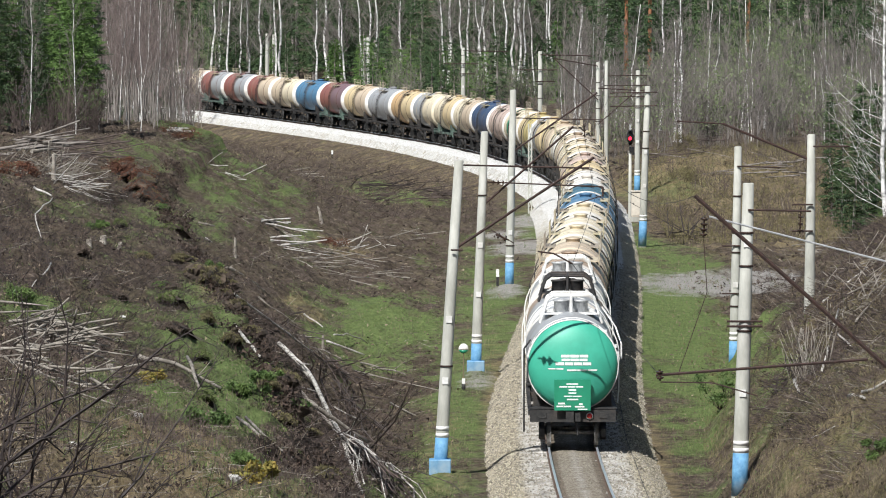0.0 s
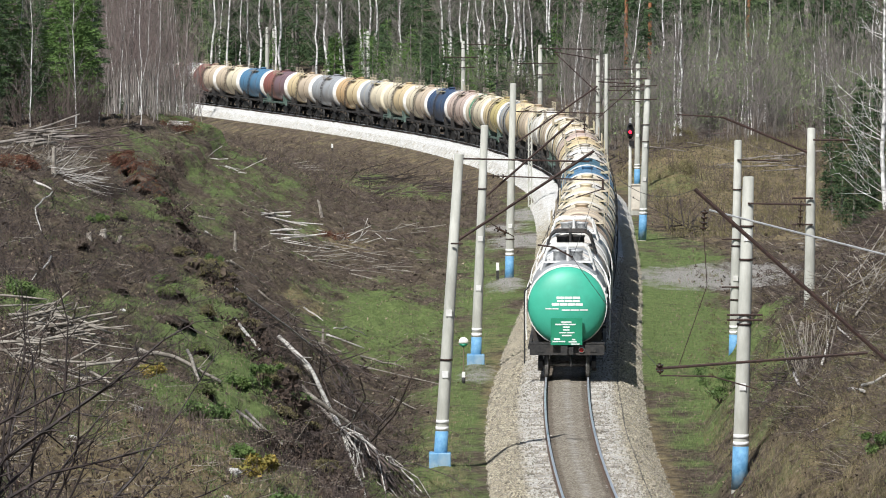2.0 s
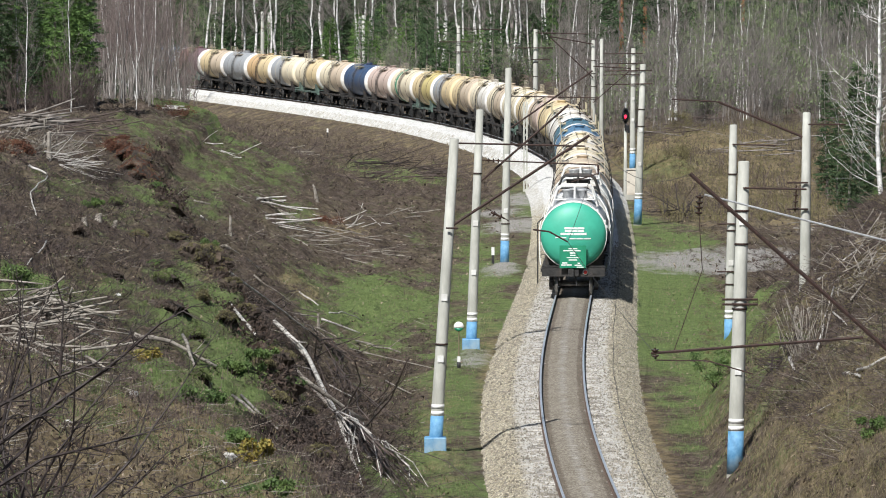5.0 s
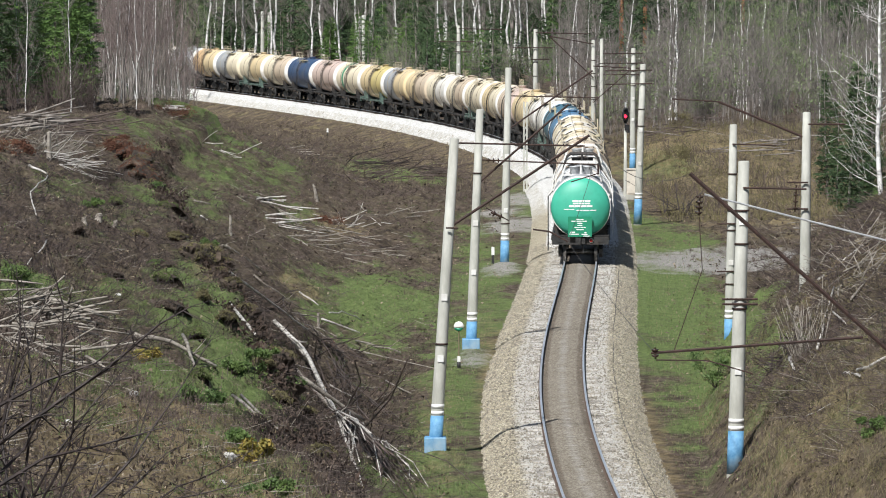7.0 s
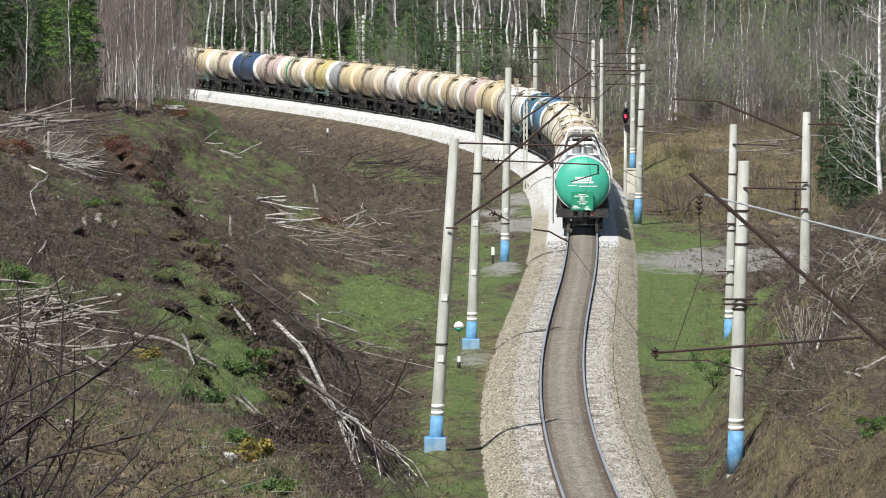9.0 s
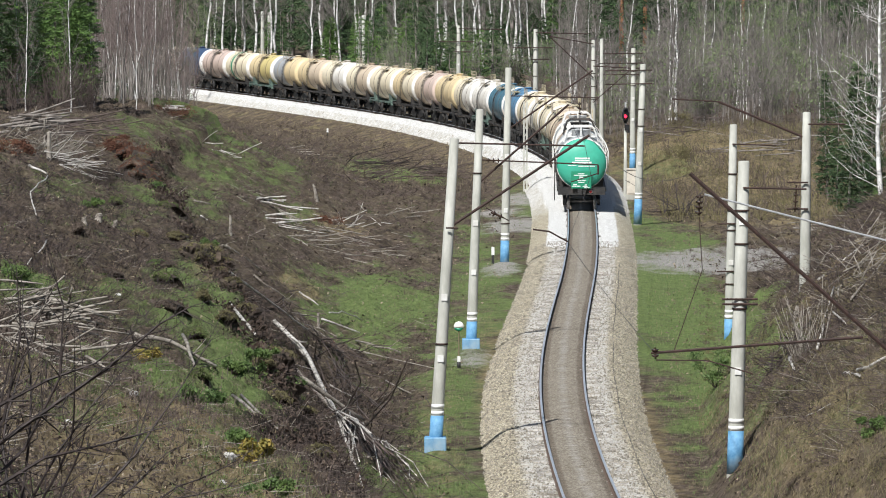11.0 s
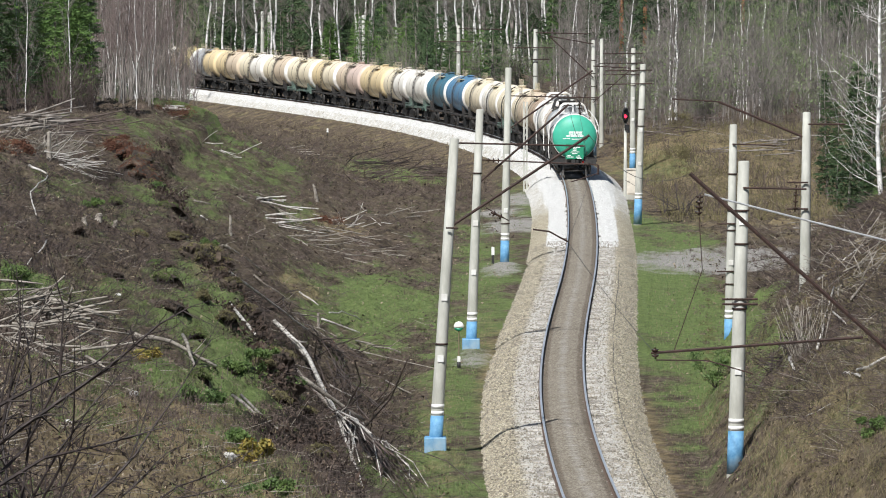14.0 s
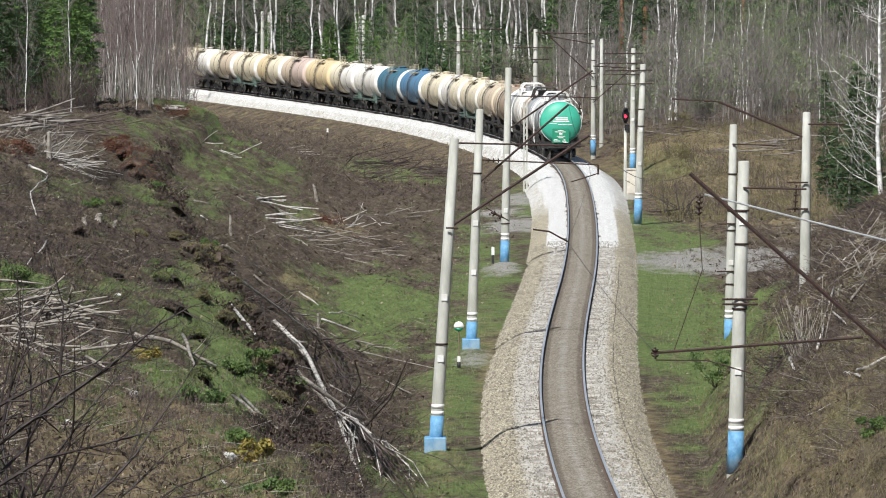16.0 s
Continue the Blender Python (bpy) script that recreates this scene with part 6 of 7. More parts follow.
def undercut(x, y, wide, out, hgt, label, leafy):
    """A short earth ledge hollowed out below, its lip hung with growth."""
    z = float(lie([x], [y])[0])
    t = thing("undercut_ledge", pose(x, y, z, 0, 0, rng.uniform(-25, 10)), label, "bank", "undercut ledges")
    n, rows, tops = 9, [], []
    for k in range(n + 1):
        q = k / n
        arc = math.sin(math.pi * (0.08 + 0.84 * q))
        h, w = hgt * (0.2 + 0.8 * arc) * rng.uniform(0.85, 1.15), out * (0.25 + 0.75 * arc) * rng.uniform(0.75, 1.25)
        P = [(0.1, -0.4), (0.12, h * 0.45), (0.0, h * 0.78), (-0.6 * w, h * 0.74), (-w, h * 0.66), (-w * 1.03, h * 0.76), (-0.5 * w, h * 0.96), (0.2, h * 1.02), (0.9, h * 0.7), (1.9, -0.4)]
        rows.append([(wide * (q - 0.5) + rng.normal(0, 0.02), dy, dz) for dy, dz in P])
        tops += [rows[-1][i] for i in (5, 6, 7, 8)]
    w = len(rows[0])
    raw("earth", [v for r in rows for v in r], [(a * w + b, (a + 1) * w + b, (a + 1) * w + b + 1, a * w + b + 1) for a in range(n) for b in range(w - 1)], EARTH, t)
    v, f = leaf_cloud(tops, rng.uniform(0.06, 0.16, len(tops)) * (0.5 + hgt), 60, 0.024)
    raw("growth", v, f, leafy, t)


for x, y, wide in ((-16.7, 295, 1.3), (-15.9, 288, 1.3), (-15.2, 281, 1.3), (-14.5, 274, 1.2)):
    undercut(x, y, wide, 1.0, 0.85, "undercut earth edge overhung by rust-brown fir branches", RED_NEEDLE)
undercut(-8.75, 208, 0.8, 0.7, 0.7, "undercut earth ledge with hanging turf", OLIVE)
for x, y in ((-10.3, 219), (-11.4, 212), (-9.6, 197), (-7.6, 180), (-6.6, 171), (-7.0, 160), (-5.3, 166), (-5.0, 158), (-4.4, 150), (-3.6, 142), (-3.0, 133), (-12.5, 195), (-9.0, 182), (-2.9, 148), (-2.5, 138), (-8.2, 168), (-10.6, 176), (-13.4, 232), (-12.0, 244), (-4.2, 138), (-6.2, 144)):
    undercut(x, y, rng.uniform(0.35, 0.7), 0.4, rng.uniform(0.2, 0.38), "small undercut earth ledge with hanging turf", (OLIVE, MOSS, HEATH)[int(rng.integers(0, 3))])


# ---- trees ----
def conifer_mesh(h, seed, drop=0.0):
    """Branches in whorls, each a spray of needle tufts; drop: bare height at the foot."""
    g = np.random.default_rng(seed)
    vs = []
    z = h * 0.04 + drop
    while z < h * 0.985:
        reach = (0.35 + 0.22 * (h - z)) * g.uniform(0.75, 1.15)
        reach = min(reach, 2.6)
        for k in range(int(g.integers(5, 8))):
            a = g.uniform(0, 2 * np.pi)
            m = max(8, int(reach * 13))
            t = np.sqrt(g.uniform(0.02, 1, m)) * reach * g.uniform(0.7, 1.1)
            p = np.stack([np.cos(a) * t, np.sin(a) * t, z - 0.28 * t + 0.05 * t * t + g.normal(0, 0.1, m)], axis=1)
            p[:, :2] += g.normal(0, 0.12 + 0.10 * t.mean(), (m, 2))
            d = np.stack([np.cos(a) + g.normal(0, 0.5, m), np.sin(a) + g.normal(0, 0.5, m), g.normal(-0.3, 0.35, m)], axis=1) * g.uniform(0.18, 0.42, (m, 1))
            side = np.cross(d, g.normal(0, 1, (m, 3)))
            side *= (0.05 / np.maximum(np.linalg.norm(side, axis=1, keepdims=True), 1e-3)) * g.uniform(0.7, 1.5, (m, 1))
            vs.append(np.stack([p - side, p + side, p + d], axis=1).reshape(-1, 3))
        z += g.uniform(0.28, 0.5) * (1 if h < 9 else 1.25)
    v = np.concatenate(vs)
    me = bpy.data.meshes.new("crown")
    me.from_pydata([tuple(q) for q in v], [], np.arange(len(v)).reshape(-1, 3).tolist())
    return me


def trunk_mesh(h, r, seed, crook=0.25, top=0.12, n=8):
    g = np.random.default_rng(seed)
    bm = bmesh.new()
    zs = np.linspace(-0.4, h, 9)
    ox, oy = np.cumsum(g.normal(0, crook / 5, 9)), np.cumsum(g.normal(0, crook / 5, 9))
    rings = []
    for k, z in enumerate(zs):
        rr = r * ((1 - k / 8) * (1 - top) + top) * (1.25 if k == 0 else 1)
        rings.append([bm.verts.new((ox[k] - ox[0] + rr * math.cos(q), oy[k] - oy[0] + rr * math.sin(q), z)) for q in np.linspace(0, 2 * math.pi, n, endpoint=False)])
    for a, b in zip(rings, rings[1:]):
        for k in range(n):
            bm.faces.new((a[k], a[(k + 1) % n], b[(k + 1) % n], b[k])).smooth = True
    bm.faces.new(rings[-1])
    me = bpy.data.meshes.new("trunk")
    bm.to_mesh(me)
    bm.free()
    return me, np.stack([ox - ox[0], oy - oy[0], zs], axis=1)


def bare_mesh(h, spine, seed, limbs, start, reach, r=0.03, fine=7, up=0.9):
    """Bare limbs that leave the trunk, fork and end in fine twigs."""
    g = np.random.default_rng(seed)
    A, B, R0, R1 = [], [], [], []
    for k in range(limbs):
        z = h * g.uniform(start, 0.98)
        o = np.array([np.interp(z, spine[:, 2], spine[:, 0]), np.interp(z, spine[:, 2], spine[:, 1]), z])
        a = g.uniform(0, 2 * np.pi)
        L = reach * (1.15 - z / h) * g.uniform(0.6, 1.2) + 0.25
        d = np.array([np.cos(a), np.sin(a), up * g.uniform(0.6, 1.4)])
        d /= np.linalg.norm(d)
        m = o + d * L * 0.55
        e = m + (d + np.array([0, 0, 0.35])) * L * 0.5
        A += [o, m]
        B += [m, e]
        R0 += [r, r * 0.65]
        R1 += [r * 0.65, r * 0.3]
        for q in range(fine):
            t = g.uniform(0.25, 1.0)
            s = o + (e - o) * t
            w = d * g.uniform(0.2, 0.9) + g.normal(0, 0.45, 3) + (0, 0, 0.25)
            A.append(s)
            B.append(s + w * L * 0.4)
            R0.append(r * 0.42)
            R1.append(r * 0.16)
    v, f = prisms(A, B, np.array(R0), np.array(R1))
    me = bpy.data.meshes.new("crown")
    me.from_pydata([tuple(q) for q in v], [], f)
    return me


def fine_conifer(h, seed, slim=0.16, foot=0.25, widest=1.9):
    """A spruce seen from nearer by: finer sprays, slimmer."""
    g = np.random.default_rng(seed)
    vs, z = [], foot
    while z < h * 0.99:
        reach = min(0.18 + slim * (h - z), widest) * g.uniform(0.7, 1.15)
        for k in range(int(g.integers(6, 10))):
            a, r = g.uniform(0, 2 * np.pi), reach * g.uniform(0.55, 1.15)
            m = max(8, int(r * 44))
            t = np.sqrt(g.uniform(0.01, 1, m)) * r
            p = np.stack([np.cos(a) * t, np.sin(a) * t, z - 0.22 * t + 0.1 * t * t + g.normal(0, 0.05, m)], axis=1)
            p[:, :2] += g.normal(0, 0.05 + 0.1 * r, (m, 2))
            d = np.stack([np.cos(a) + g.normal(0, 0.6, m), np.sin(a) + g.normal(0, 0.6, m), g.normal(0.0, 0.5, m)], axis=1) * g.uniform(0.08, 0.2, (m, 1))
            side = np.cross(d, g.normal(0, 1, (m, 3)))
            side *= 0.032 / np.maximum(np.linalg.norm(side, axis=1, keepdims=True), 1e-3)
            vs.append(np.stack([p - side, p + side, p + d], axis=1).reshape(-1, 3))
        z += g.uniform(0.16, 0.3)
    v = np.concatenate(vs)
    me = bpy.data.meshes.new("crown")
    me.from_pydata([tuple(q) for q in v], [], np.arange(len(v)).reshape(-1, 3).tolist())
    return trunk_mesh(h, 0.1, seed + 9, 0.1)[0], me


NEAR_SPRUCE = [fine_conifer(12.5, 320, 0.14, 0.9, 1.15), fine_conifer(11.0, 321, 0.16, 0.8, 1.0), fine_conifer(8.5, 322, 0.10, 0.6, 0.75)]
CONIFERS = [(trunk_mesh(h, 0.13 + 0.008 * h, 40 + k, 0.1)[0], conifer_mesh(h, k, 0.3 if h < 12 else 1.0)) for k, h in enumerate((15, 18, 12, 16, 7.5, 9.5))]
BIRCHES = []
for k, h in enumerate((17, 15, 19, 13, 16)):
    me, sp = trunk_mesh(h, 0.16, 80 + k, 0.9, 0.2)
    BIRCHES.append((me, bare_mesh(h, sp, 90 + k, 44, 0.28, 3.0, 0.035, 9)))
SAPLINGS = []
for k, h in enumerate((8, 9.5, 7, 10.5, 6, 8.5)):
    me, sp = trunk_mesh(h, 0.045, 120 + k, 0.5, 0.2, 6)
    SAPLINGS.append((me, bare_mesh(h, sp, 130 + k, 34, 0.12, 1.5, 0.018, 9, 1.5)))
WANDS = []      # straight thin trees of a dense thicket, twigs close to the stem
for k, h in enumerate((10, 11.5, 9, 12)):
    me, sp = trunk_mesh(h, 0.034, 170 + k, 0.6, 0.25, 5)
    WANDS.append((me, bare_mesh(h, sp, 180 + k, 34, 0.3, 1.5, 0.010, 9, 1.7)))
TWIG_BROWN = surface("red-brown bare twigs", (0.15, 0.113, 0.105), (0.30, 0.236, 0.22), 0.7, 0.9, 0, vary=0.5)
SHRUBS = []
for k, h in enumerate((5.0, 4.0, 6.0)):
    A, B, g = [], [], np.random.default_rng(150 + k)
    for q in range(16):
        a, e = g.normal(0, 0.3, 3) * (1, 1, 0), np.array([g.normal(0, 0.9), g.normal(0, 0.9), h * g.uniform(0.6, 1.1)])
        A.append(a), B.append(a + (e - a) * 0.5)
        A.append(a + (e - a) * 0.5), B.append(e)
        for w in range(9):
            s = a + (e - a) * g.uniform(0.2, 1)
            A.append(s), B.append(s + np.array([g.normal(0, 0.4), g.normal(0, 0.4), g.uniform(0.3, 1.1)]))
    v, f = prisms(A, B, 0.017, 0.007)
    me = bpy.data.meshes.new("stem_cluster")
    me.from_pydata([tuple(q) for q in v], [], f)
    bud_v, bud_f = leaf_cloud(np.array(B)[::3], np.full(len(B[::3]), 0.5), 9, 0.07)
    bm_ = bpy.data.meshes.new("buds")
    bm_.from_pydata([tuple(q) for q in bud_v], [], bud_f)
    SHRUBS.append((me, bm_))


def tree(name, x, y, pair, bark, leaf, label, group, scale=1.0, z=None, parts=("trunk", "crown")):
    zz = float(lie([x], [y])[0]) - 0.1 if z is None else z
    t = thing(name, pose(x, y, zz, rng.normal(0, 1.2), rng.normal(0, 1.2), rng.uniform(0, 360)), label, "tree" if name != "shrub" else "shrub", group)
    for nm, me, mt in zip(parts, pair, (bark, leaf)):
        o = part_of(nm, me, mt, t)
        o.scale = (scale, scale, scale)
    return t


def px(x, d):
    """Where a line of sight that leaves the middle by x thousandths of the picture's half width stands at distance d."""
    return (x - 784) / F * d


# the dark wood behind the curve
for row, (y, step) in enumerate(((706, 3.6), (722, 3.4), (742, 3.2), (765, 3.2))):
    x = -70 + row
    while x < 78:
        if row > 0 or x < 14:
            tree("conifer", x + rng.normal(0, 0.8), y + rng.normal(0, 5), CONIFERS[int(rng.integers(0, 4))], GREY_BARK, NEEDLES, "dark green conifer in the wood behind the curve", "conifers of the wood", rng.uniform(0.8, 1.2))
        x += step * rng.uniform(0.7, 1.3)
for k in range(26):
    tree("young_conifer", px(rng.uniform(355, 1010), 680), rng.uniform(668, 694), CONIFERS[4 + k % 2], GREY_BARK, FRESH_NEEDLES if k % 3 == 0 else NEEDLES, "young green conifer at the edge of the wood", "young conifers", rng.uniform(0.55, 1.0))
for x in (362, 376, 398, 420, 429, 448, 478, 490, 552, 574, 598, 605, 636, 644, 660, 696, 702, 772, 782, 790, 812, 822, 836, 848, 856, 868, 882, 902, 909, 917, 926, 940, 957, 968):
    d = rng.uniform(655, 700)
    tree("birch", px(x, d), d, BIRCHES[int(rng.integers(0, 5))], BIRCH_BARK, TWIG_FAR, "tall white-barked bare birch at the edge of the wood", "birches", rng.uniform(0.8, 1.15))
for x, d in ((1008, 560), (1016, 565), (1062, 590), (1108, 520), (1160, 520), (1184, 490), (1196, 485), (1188, 488), (1262, 560), (1304, 520), (1345, 530), (1392, 560), (1240, 600), (1450, 530), (1130, 600)):
    tree("birch", px(x, d), d, BIRCHES[int(rng.integers(0, 5))], BIRCH_BARK, TWIG_FAR, "bare white-barked birch in the grey thicket", "birches", rng.uniform(0.55, 0.85))
for x, d in ((1100, 560), (1142, 570), (1310, 640)):
    tree("pine", px(x, d), d, CONIFERS[1], PINE_BARK, NEEDLES, "tall pine with an orange trunk", "pines", 1.2)
for k in range(20):
    d = rng.uniform(640, 690)
    tree("conifer", px(rng.uniform(1050, 1570), d), d, CONIFERS[int(rng.integers(0, 4))], GREY_BARK, NEEDLES, "dark green conifer behind the grey thicket", "conifers of the wood", rng.uniform(0.9, 1.2))
for k in range(34):
    x = rng.uniform(640, 1005)
    d = rng.uniform(600, 664)
    tree("young_conifer", px(x, d), d, CONIFERS[4 + k % 2], GREY_BARK, FRESH_NEEDLES if k % 3 == 0 else NEEDLES, "young green conifer close behind the line", "young conifers", rng.uniform(0.5, 0.9))
for k in range(26):
    d = rng.uniform(575, 650)
    tree("shrub", px(rng.uniform(660, 1010), d), d, SHRUBS[k % 3], TWIG_FAR, BUDS, "budding shrub close behind the line", "shrubs behind the line", rng.uniform(0.6, 1.0), parts=("crown", "foliage"))
# the grey thicket on the right
for k in range(120):
    d = rng.uniform(462, 560)
    x = px(rng.uniform(985, 1600), d)
    tree("sapling", x, d, SAPLINGS[int(rng.integers(0, 6))], GREY_BARK if k % 3 else BIRCH_BARK, TWIG_FAR, "bare grey young tree in the thicket", "saplings of the thicket", rng.uniform(0.7, 1.25))
for k in range(130):
    d = rng.uniform(450, 600)
    tree("shrub", px(rng.uniform(1060, 1600), d), d, SHRUBS[k % 3], TWIG_FAR, BUDS, "bare shrub with first pale green buds", "shrubs of the thicket", rng.uniform(0.7, 1.3), parts=("crown", "foliage") if k % 4 else ("crown",))
# the bare thicket in front of the train's far end
for k in range(190):
    d = rng.uniform(362, 480)
    lim = 352 - 30 * max(0, (450 - d) / 30)
    x = px(rng.uniform(-40 if d > 400 else 170, lim), d)
    tree("sapling", x, d, WANDS[int(rng.integers(0, 4))], GREY_BARK if k % 8 else BIRCH_BARK, TWIG_BROWN, "bare thin young tree in the brown thicket", "saplings by the curve", rng.uniform(0.8, 1.2))
for k in range(18):
    d = rng.uniform(390, 520)
    tree("shrub", px(rng.uniform(-40, 335 - 30 * max(0, (450 - d) / 30)), d), d, SHRUBS[k % 3], TWIG_FAR, BUDS, "bare brown shrub in the thicket", "shrubs by the curve", rng.uniform(0.8, 1.4), parts=("crown",))
for k in range(16):
    d = rng.uniform(590, 660)
    tree("conifer", px(rng.uniform(-60, 330), d), d, CONIFERS[int(rng.integers(0, 6))], GREY_BARK, NEEDLES, "dark conifer behind the brown thicket", "conifers of the wood", rng.uniform(0.7, 1.0))


def joined_wood(n, x0, x1, d0, d1, label, kinds, material):
    """The depth of a thicket, too dense to count: many bare young trees in one mesh."""
    V, Fc, base = [], [], 0
    src = []
    for tr, cr in kinds:
        vv, ff = [], []
        for me in (tr, cr):
            k = len(vv)
            vv += [tuple(q.co) for q in me.vertices]
            ff += [[i + k for i in p.vertices] for p in me.polygons]
        src.append((np.array(vv), ff))
    for k in range(n):
        d = rng.uniform(d0, d1)
        x = px(rng.uniform(x0, x1), d)
        v, f = src[int(rng.integers(0, len(src)))]
        a, s = rng.uniform(0, 6.28), rng.uniform(0.8, 1.3)
        rot = np.array([[np.cos(a), -np.sin(a), 0], [np.sin(a), np.cos(a), 0], [0, 0, 1]])
        V.append(v @ rot.T * s + (x, d, float(lie([x], [d])[0]) - 0.1))
        Fc += [[i + base for i in q] for q in f]
        base += len(v)
    tagged(raw("thicket", np.concatenate(V), Fc, material), label, "thicket", kind="stuff")


joined_wood(90, 985, 1600, 540, 660, "dense bare grey young trees deep in the thicket", SAPLINGS, TWIG_FAR)
joined_wood(90, -40, 345, 470, 560, "dense bare brown young trees before the curve", WANDS, TWIG_BROWN)
# young trees in first leaf
for x, d, sc in ((1300, 500, 1.2), (1325, 495, 1.1), (1350, 505, 1.25), (1378, 500, 1.1), (1400, 510, 1.2), (1285, 515, 1.0), (1430, 505, 1.1), (1242, 520, 1.0), (1338, 520, 1.2), (1366, 488, 0.9), (1180, 530, 0.9), (1460, 515, 1.0), (366, 640, 1.2), (348, 630, 1.1), (735, 640, 0.8), (330, 600, 1.0)):
    g = tree("budding_tree", px(x, d), d, WANDS[int(rng.integers(0, 4))], GREY_BARK, TWIG_FAR, "young tree with a haze of first olive-green leaves", "budding trees", sc)
    c = rng.normal(0, 1, (34, 3)) * (0.75, 0.75, 2.2) + (0, 0, 6.4)
    v, f = leaf_cloud(c, rng.uniform(0.3, 0.7, 34), 60, 0.045)
    raw("foliage", v, f, BUDS, g).scale = (sc, sc, sc)


# single trees that stand out
for x, d, s, k, mt, lb in ((98, 352, 1.0, 0, FRESH_NEEDLES, "bright green spruce before the thicket"), (124, 348, 1.05, 0, FRESH_NEEDLES, "bright green spruce before the thicket"), (142, 354, 0.95, 1, FRESH_NEEDLES, "bright green spruce before the thicket"), (82, 358, 0.8, 1, NEEDLES, "dark spruce before the thicket"),
                           (8, 348, 1.0, 0, FRESH_NEEDLES, "light green spruce before the thicket"), (-10, 346, 0.9, 1, NEEDLES, "dark spruce before the thicket"), (34, 358, 0.85, 1, NEEDLES, "small dark spruce before the thicket"), (110, 366, 1.0, 0, NEEDLES, "dark spruce before the thicket"), (60, 366, 0.8, 1, NEEDLES, "dark spruce before the thicket"), (150, 364, 0.9, 1, NEEDLES, "dark spruce before the thicket"),
                           (1502, 345, 1.0, 2, NEEDLES, "dark slender spruce beside the bank"), (1522, 350, 1.1, 2, NEEDLES, "dark slender spruce beside the bank"), (1482, 355, 0.8, 2, NEEDLES, "young dark spruce beside the bank"), (1545, 362, 1.1, 2, NEEDLES, "dark slender spruce beside the bank"), (1466, 372, 1.0, 2, NEEDLES, "dark slender spruce beside the bank")):
    tree("spruce", px(x, d), d, NEAR_SPRUCE[k], GREY_BARK, mt, lb, "spruces beside the line", s)
for k in range(34):
    d = rng.uniform(332, 362)
    tree("shrub", px(rng.uniform(-15, 175), d), d, SHRUBS[k % 3], TWIG, BUDS, "dark bare shrub at the foot of the spruces", "shrubs under the spruces", rng.uniform(0.35, 0.75), parts=("crown",))
for x, d in ((46, 345), (125, 342), (166, 355), (30, 350)):
    tree("birch", px(x, d), d, SAPLINGS[3], BIRCH_BARK, TWIG_FAR, "slender white birch before the thicket", "birches", 0.95)
me, sp = trunk_mesh(13, 0.15, 201, 0.35, 0.3)
tree("birch", px(1562, 290), 290, (me, bare_mesh(13, sp, 202, 46, 0.1, 3.4, 0.017, 8, 0.5)), BIRCH_BARK, BIRCH_BARK, "bare white birch with long pale boughs on the bank", "birches", 1.0)


# ---- dark bare shrub close to the camera ----
def near_shrub(x, y, ways, label):
    z = float(lie([x], [y])[0])
    t = thing("bare_shrub", pose(x, y, z), label, "shrub", "bare shrubs near the camera")
    g = np.random.default_rng(int(abs(x) * 100))
    for dx, dz, L in ways:
        A, B, R0, R1 = [], [], [], []
        p, d = np.zeros(3), np.array([dx, g.normal(0, 0.25), dz])
        d /= np.linalg.norm(d)
        n = 9
        for k in range(n):
            q = p + d * L / n
            r = 0.030 * (1 - k / (n + 1.5))
            A.append(p), B.append(q), R0.append(r), R1.append(r * 0.9)
            if k > 1:
                for w in range(2):
                    e = d * 0.7 + g.normal(0, 0.55, 3)
                    m = q + e * g.uniform(0.12, 0.42)
                    A.append(q), B.append(m), R0.append(r * 0.5), R1.append(r * 0.3)
                    A.append(m), B.append(m + (e + g.normal(0, 0.5, 3)) * 0.2), R0.append(r * 0.3), R1.append(r * 0.15)
            p, d = q, d + g.normal(0, 0.13, 3)
            d /= np.linalg.norm(d)
        v, f = prisms(A, B, np.array(R0), np.array(R1), 5)
        raw("branch", v, f, TWIG_DARK, t)


near_shrub(-6.2, 80, [(1.0, 1.0, 4.4), (1.0, 0.62, 3.8), (0.75, 0.9, 3.6), (0.35, 1.0, 4.2), (0.15, 1.0, 4.0), (1.0, 0.5, 3.2), (0.7, 1.1, 3.4), (-0.1, 1.0, 3.6)], "dark bare shrub with long arching branches")
def limb(parent, pts, r, seed):
    """One long branch through given places, with side twigs."""
    g = np.random.default_rng(seed)
    o = np.array(parent.matrix_basis.translation)
    P = [np.array(q) - o for q in pts]
    A, B, R0, R1, done, total = [], [], [], [], 0, (len(P) - 1) * 4
    for a, b in zip(P, P[1:]):
        for k in range(4):
            p, q = a + (b - a) * k / 4, a + (b - a) * (k + 1) / 4
            rr = r * (1 - 0.85 * done / total)
            A.append(p), B.append(q), R0.append(rr), R1.append(rr * 0.94)
            done += 1
            d = (b - a) / np.linalg.norm(b - a)
            for w in range(2):
                e = d * 0.8 + g.normal(0, 0.5, 3)
                m = q + e * g.uniform(0.12, 0.4)
                A.append(q), B.append(m), R0.append(rr * 0.4 + 0.002), R1.append(rr * 0.25 + 0.001)
                A.append(m), B.append(m + (e + g.normal(0, 0.5, 3)) * 0.2), R0.append(rr * 0.25 + 0.001), R1.append(0.002)
    v, f = prisms(A, B, np.array(R0), np.array(R1), 5)
    raw("branch", v, f, TWIG_DARK, parent)


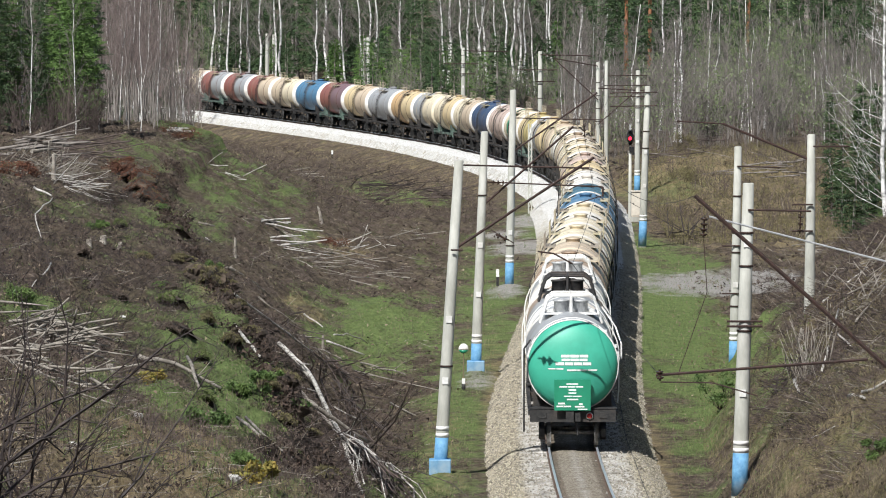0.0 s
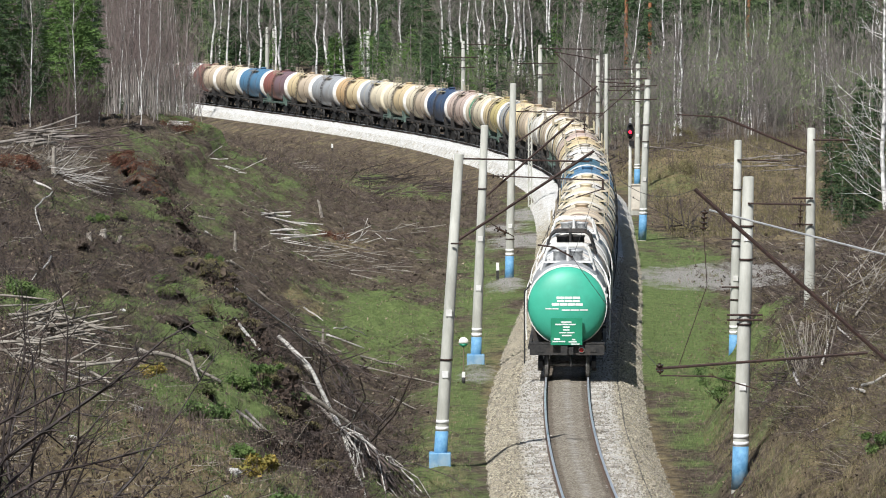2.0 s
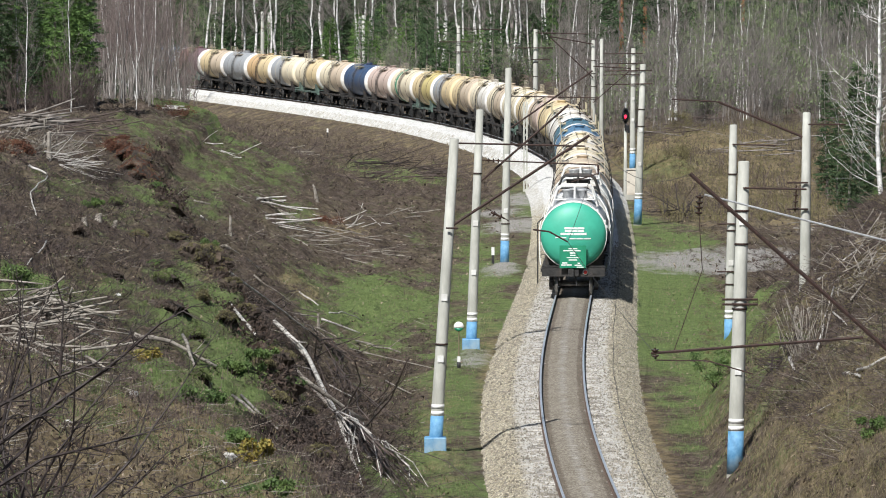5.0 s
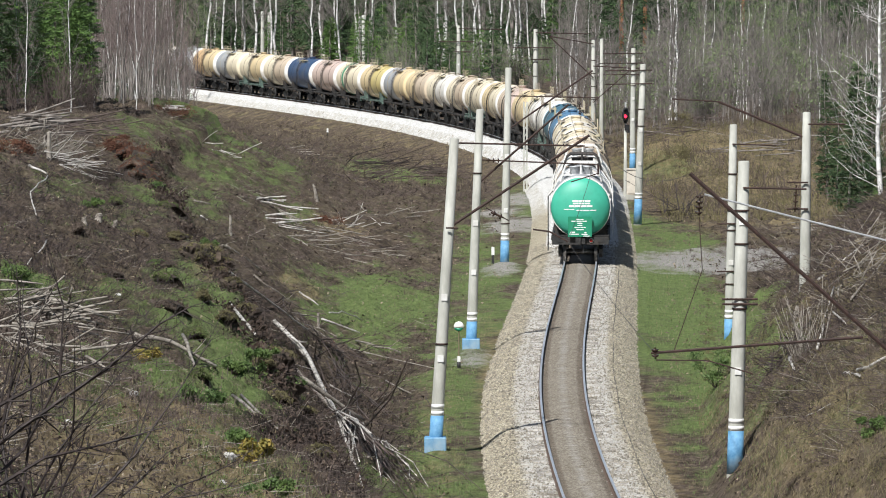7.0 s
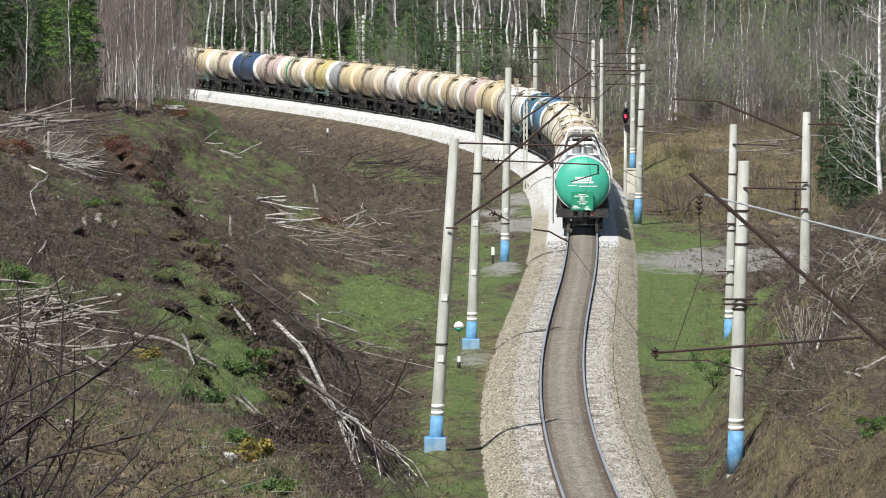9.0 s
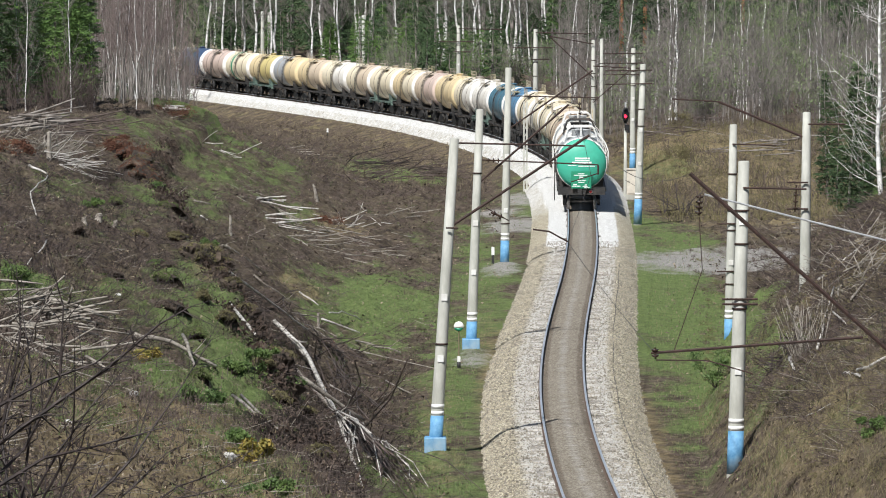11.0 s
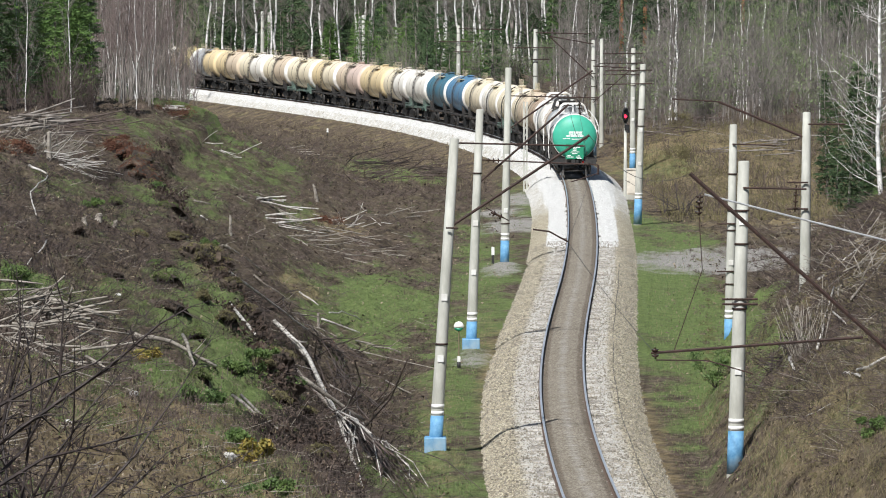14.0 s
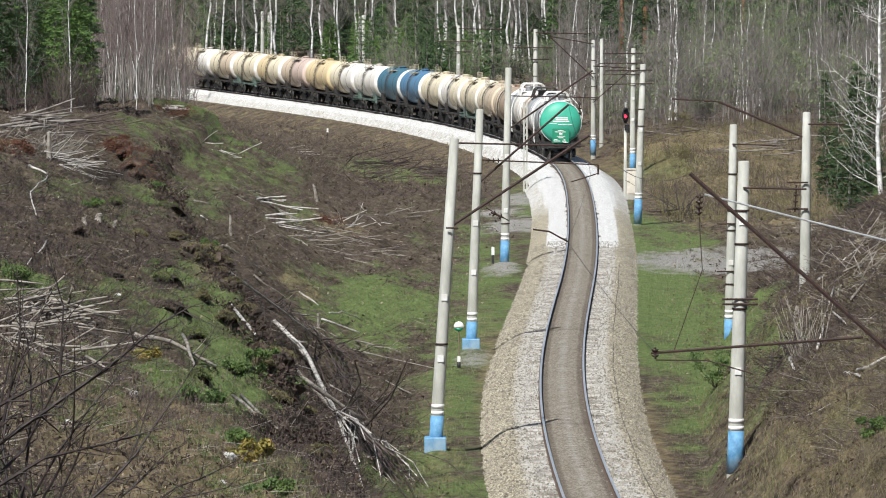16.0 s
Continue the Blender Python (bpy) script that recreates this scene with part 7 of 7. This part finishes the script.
arch = thing("bare_shrub", pose(-6.9, 79, float(lie([-6.9], [79])[0])), "dark bare shrub with long arching branches", "shrub", "bare shrubs near the camera")
for k, (r, pts) in enumerate(((0.045, [(-6.9, 79, 7.6), (-6.24, 79.5, 8.7), (-5.5, 80, 9.2), (-4.7, 80, 9.75), (-4.0, 80, 10.35), (-3.55, 80, 10.6)]), (0.04, [(-6.9, 79, 7.6), (-6.3, 79, 8.1), (-5.6, 79.5, 8.5), (-4.8, 80, 8.65), (-3.9, 80, 8.9)]),
                              (0.035, [(-6.9, 79, 7.6), (-6.3, 79.5, 9.2), (-5.6, 80, 9.55), (-4.9, 80, 9.8), (-4.3, 80, 10.3)]), (0.03, [(-6.9, 79, 7.6), (-5.9, 80, 8.6), (-5.4, 80, 9.6), (-5.35, 80, 10.6), (-5.55, 80, 11.3)]), (0.03, [(-6.9, 79, 7.6), (-6.2, 80, 9.0), (-5.95, 80, 10.2), (-6.0, 80, 11.0)]))):
    limb(arch, pts, r, 400 + k)
near_shrub(-5.7, 82, [(1.0, 0.9, 3.4), (0.5, 0.9, 3.0), (0.0, 1.0, 2.8), (0.9, 0.5, 3.0), (-0.3, 1.0, 2.8)], "dark bare shrub with thin branches")


# ---- dark turf clumps as shade along the crest, and rough growth on the flats ----
def turf_edge():
    C, Rr = [], []
    for y in np.arange(118, 330, 0.55):
        x = lerp(CREST_X, y) + 0.9 * noise.fractal((y * 0.13, 4.0, 0.0), 1.0, 2.0, 3) + rng.normal(0.25, 0.3)
        if noise.noise((y * 0.12, 8.0, 1.0)) > -0.15:
            C.append((x, y, float(lie([x], [y])[0]) + 0.02))
            Rr.append(rng.uniform(0.22, 0.68))
    # dark-coloured leaf clumps add the crest's shaded edge as well as its turf
    v, f = leaf_cloud(C, Rr, 110, 0.06, 0.8)
    tagged(raw("turf_edge", v, f, LITTER_DARK), "dark turf clumps standing in for shade along the eroded crest", "turf", kind="stuff")


turf_edge()


def low_growth(n, y0, y1, u0, u1, keep, material, label, size, per=26, leaf=0.05):
    x, y = sample(n, y0, y1, u0, u1)
    k = keep(x, y)
    x, y = x[k], y[k]
    z = lie(x, y)
    r = rng.uniform(0.5, 1.2, len(x)) * size
    v, f = leaf_cloud(np.stack([x, y, z + r * 0.4], 1), r, per, leaf)
    tagged(raw("low_growth", v, f, material), label, "undergrowth", kind="stuff")


low_growth(260, 375, 470, 0.03, 0.082, lambda x, y: track_off(x, y) > 5, OLIVE, "olive and straw-coloured low growth before the thicket", 0.5, 70, 0.04)
low_growth(200, 360, 470, 0.03, 0.082, lambda x, y: track_off(x, y) > 5, HEATH, "brown heath before the thicket", 0.55, 70, 0.04)
fallen_twigs(16000, 340, 475, 0.03, 0.082, lambda x, y: track_off(x, y) > 5, 0, 180, "dry_grass", OLIVE, "tall olive and straw dry grass before the thicket", 0.25, 0.8, 0.006, 1.2, 0.35)
fallen_twigs(7000, 340, 475, 0.03, 0.082, lambda x, y: (track_off(x, y) > 5) & (np.sin(x * 0.7 + y * 0.11) > 0), 0, 180, "brushwood", TWIG, "dark bare scrub before the thicket", 0.4, 1.4, 0.007, 0.9, 0.5)
low_growth(1500, 100, 420, -0.082, 0.01, lambda x, y: (track_off(x, y) < -5) & (lie(x, y, 0) > 0.2), MOSS, "moss and sprouting herbs on the slopes", 0.2, 90, 0.02)
low_growth(1700, 120, 430, -0.082, 0.0, lambda x, y: (track_off(x, y) < -6) & (lie(x, y, 0) < 0.45), HEATH, "dry brown heath on the slopes", 0.26, 90, 0.022)
low_growth(1300, 145, 330, 0.03, 0.082, lambda x, y: track_off(x, y) > 5.5, HEATH, "dry brown heath on the bank", 0.26, 90, 0.022)
low_growth(700, 145, 330, 0.03, 0.082, lambda x, y: track_off(x, y) > 5.5, OLIVE, "dry olive tufts on the bank", 0.24, 90, 0.022)
low_growth(420, 330, 470, -0.05, 0.01, lambda x, y: (track_off(x, y) < -6) & (lie(x, y, 0) > 0.2), MOSS, "green herbs in the clearing", 0.3, 80, 0.026)
low_growth(1100, 330, 560, -0.06, 0.01, lambda x, y: track_off(x, y) < -6, HEATH, "brown heath below the curve", 0.4, 80, 0.03)


# ---- what moves ----
def motions():
    times = [k * 0.5 for k in range(33)]
    for i, car in enumerate(TRAIN):
        walk(car, [(t, car_pose(tail_at(t) + SPACING * i)) for t in times])
    for bogie in [o for o in TRAIN[0].children if o.name.startswith("bogie")]:
        for ws in [o for o in bogie.children if o.name.startswith("wheelset")]:
            at = ws.location.copy()
            walk(ws, [(k / 30, Matrix.Translation(at) @ Matrix.Rotation(-(tail_at(k / 30) - 29.26) / 0.475, 4, "X")) for k in range(481)])


motions()
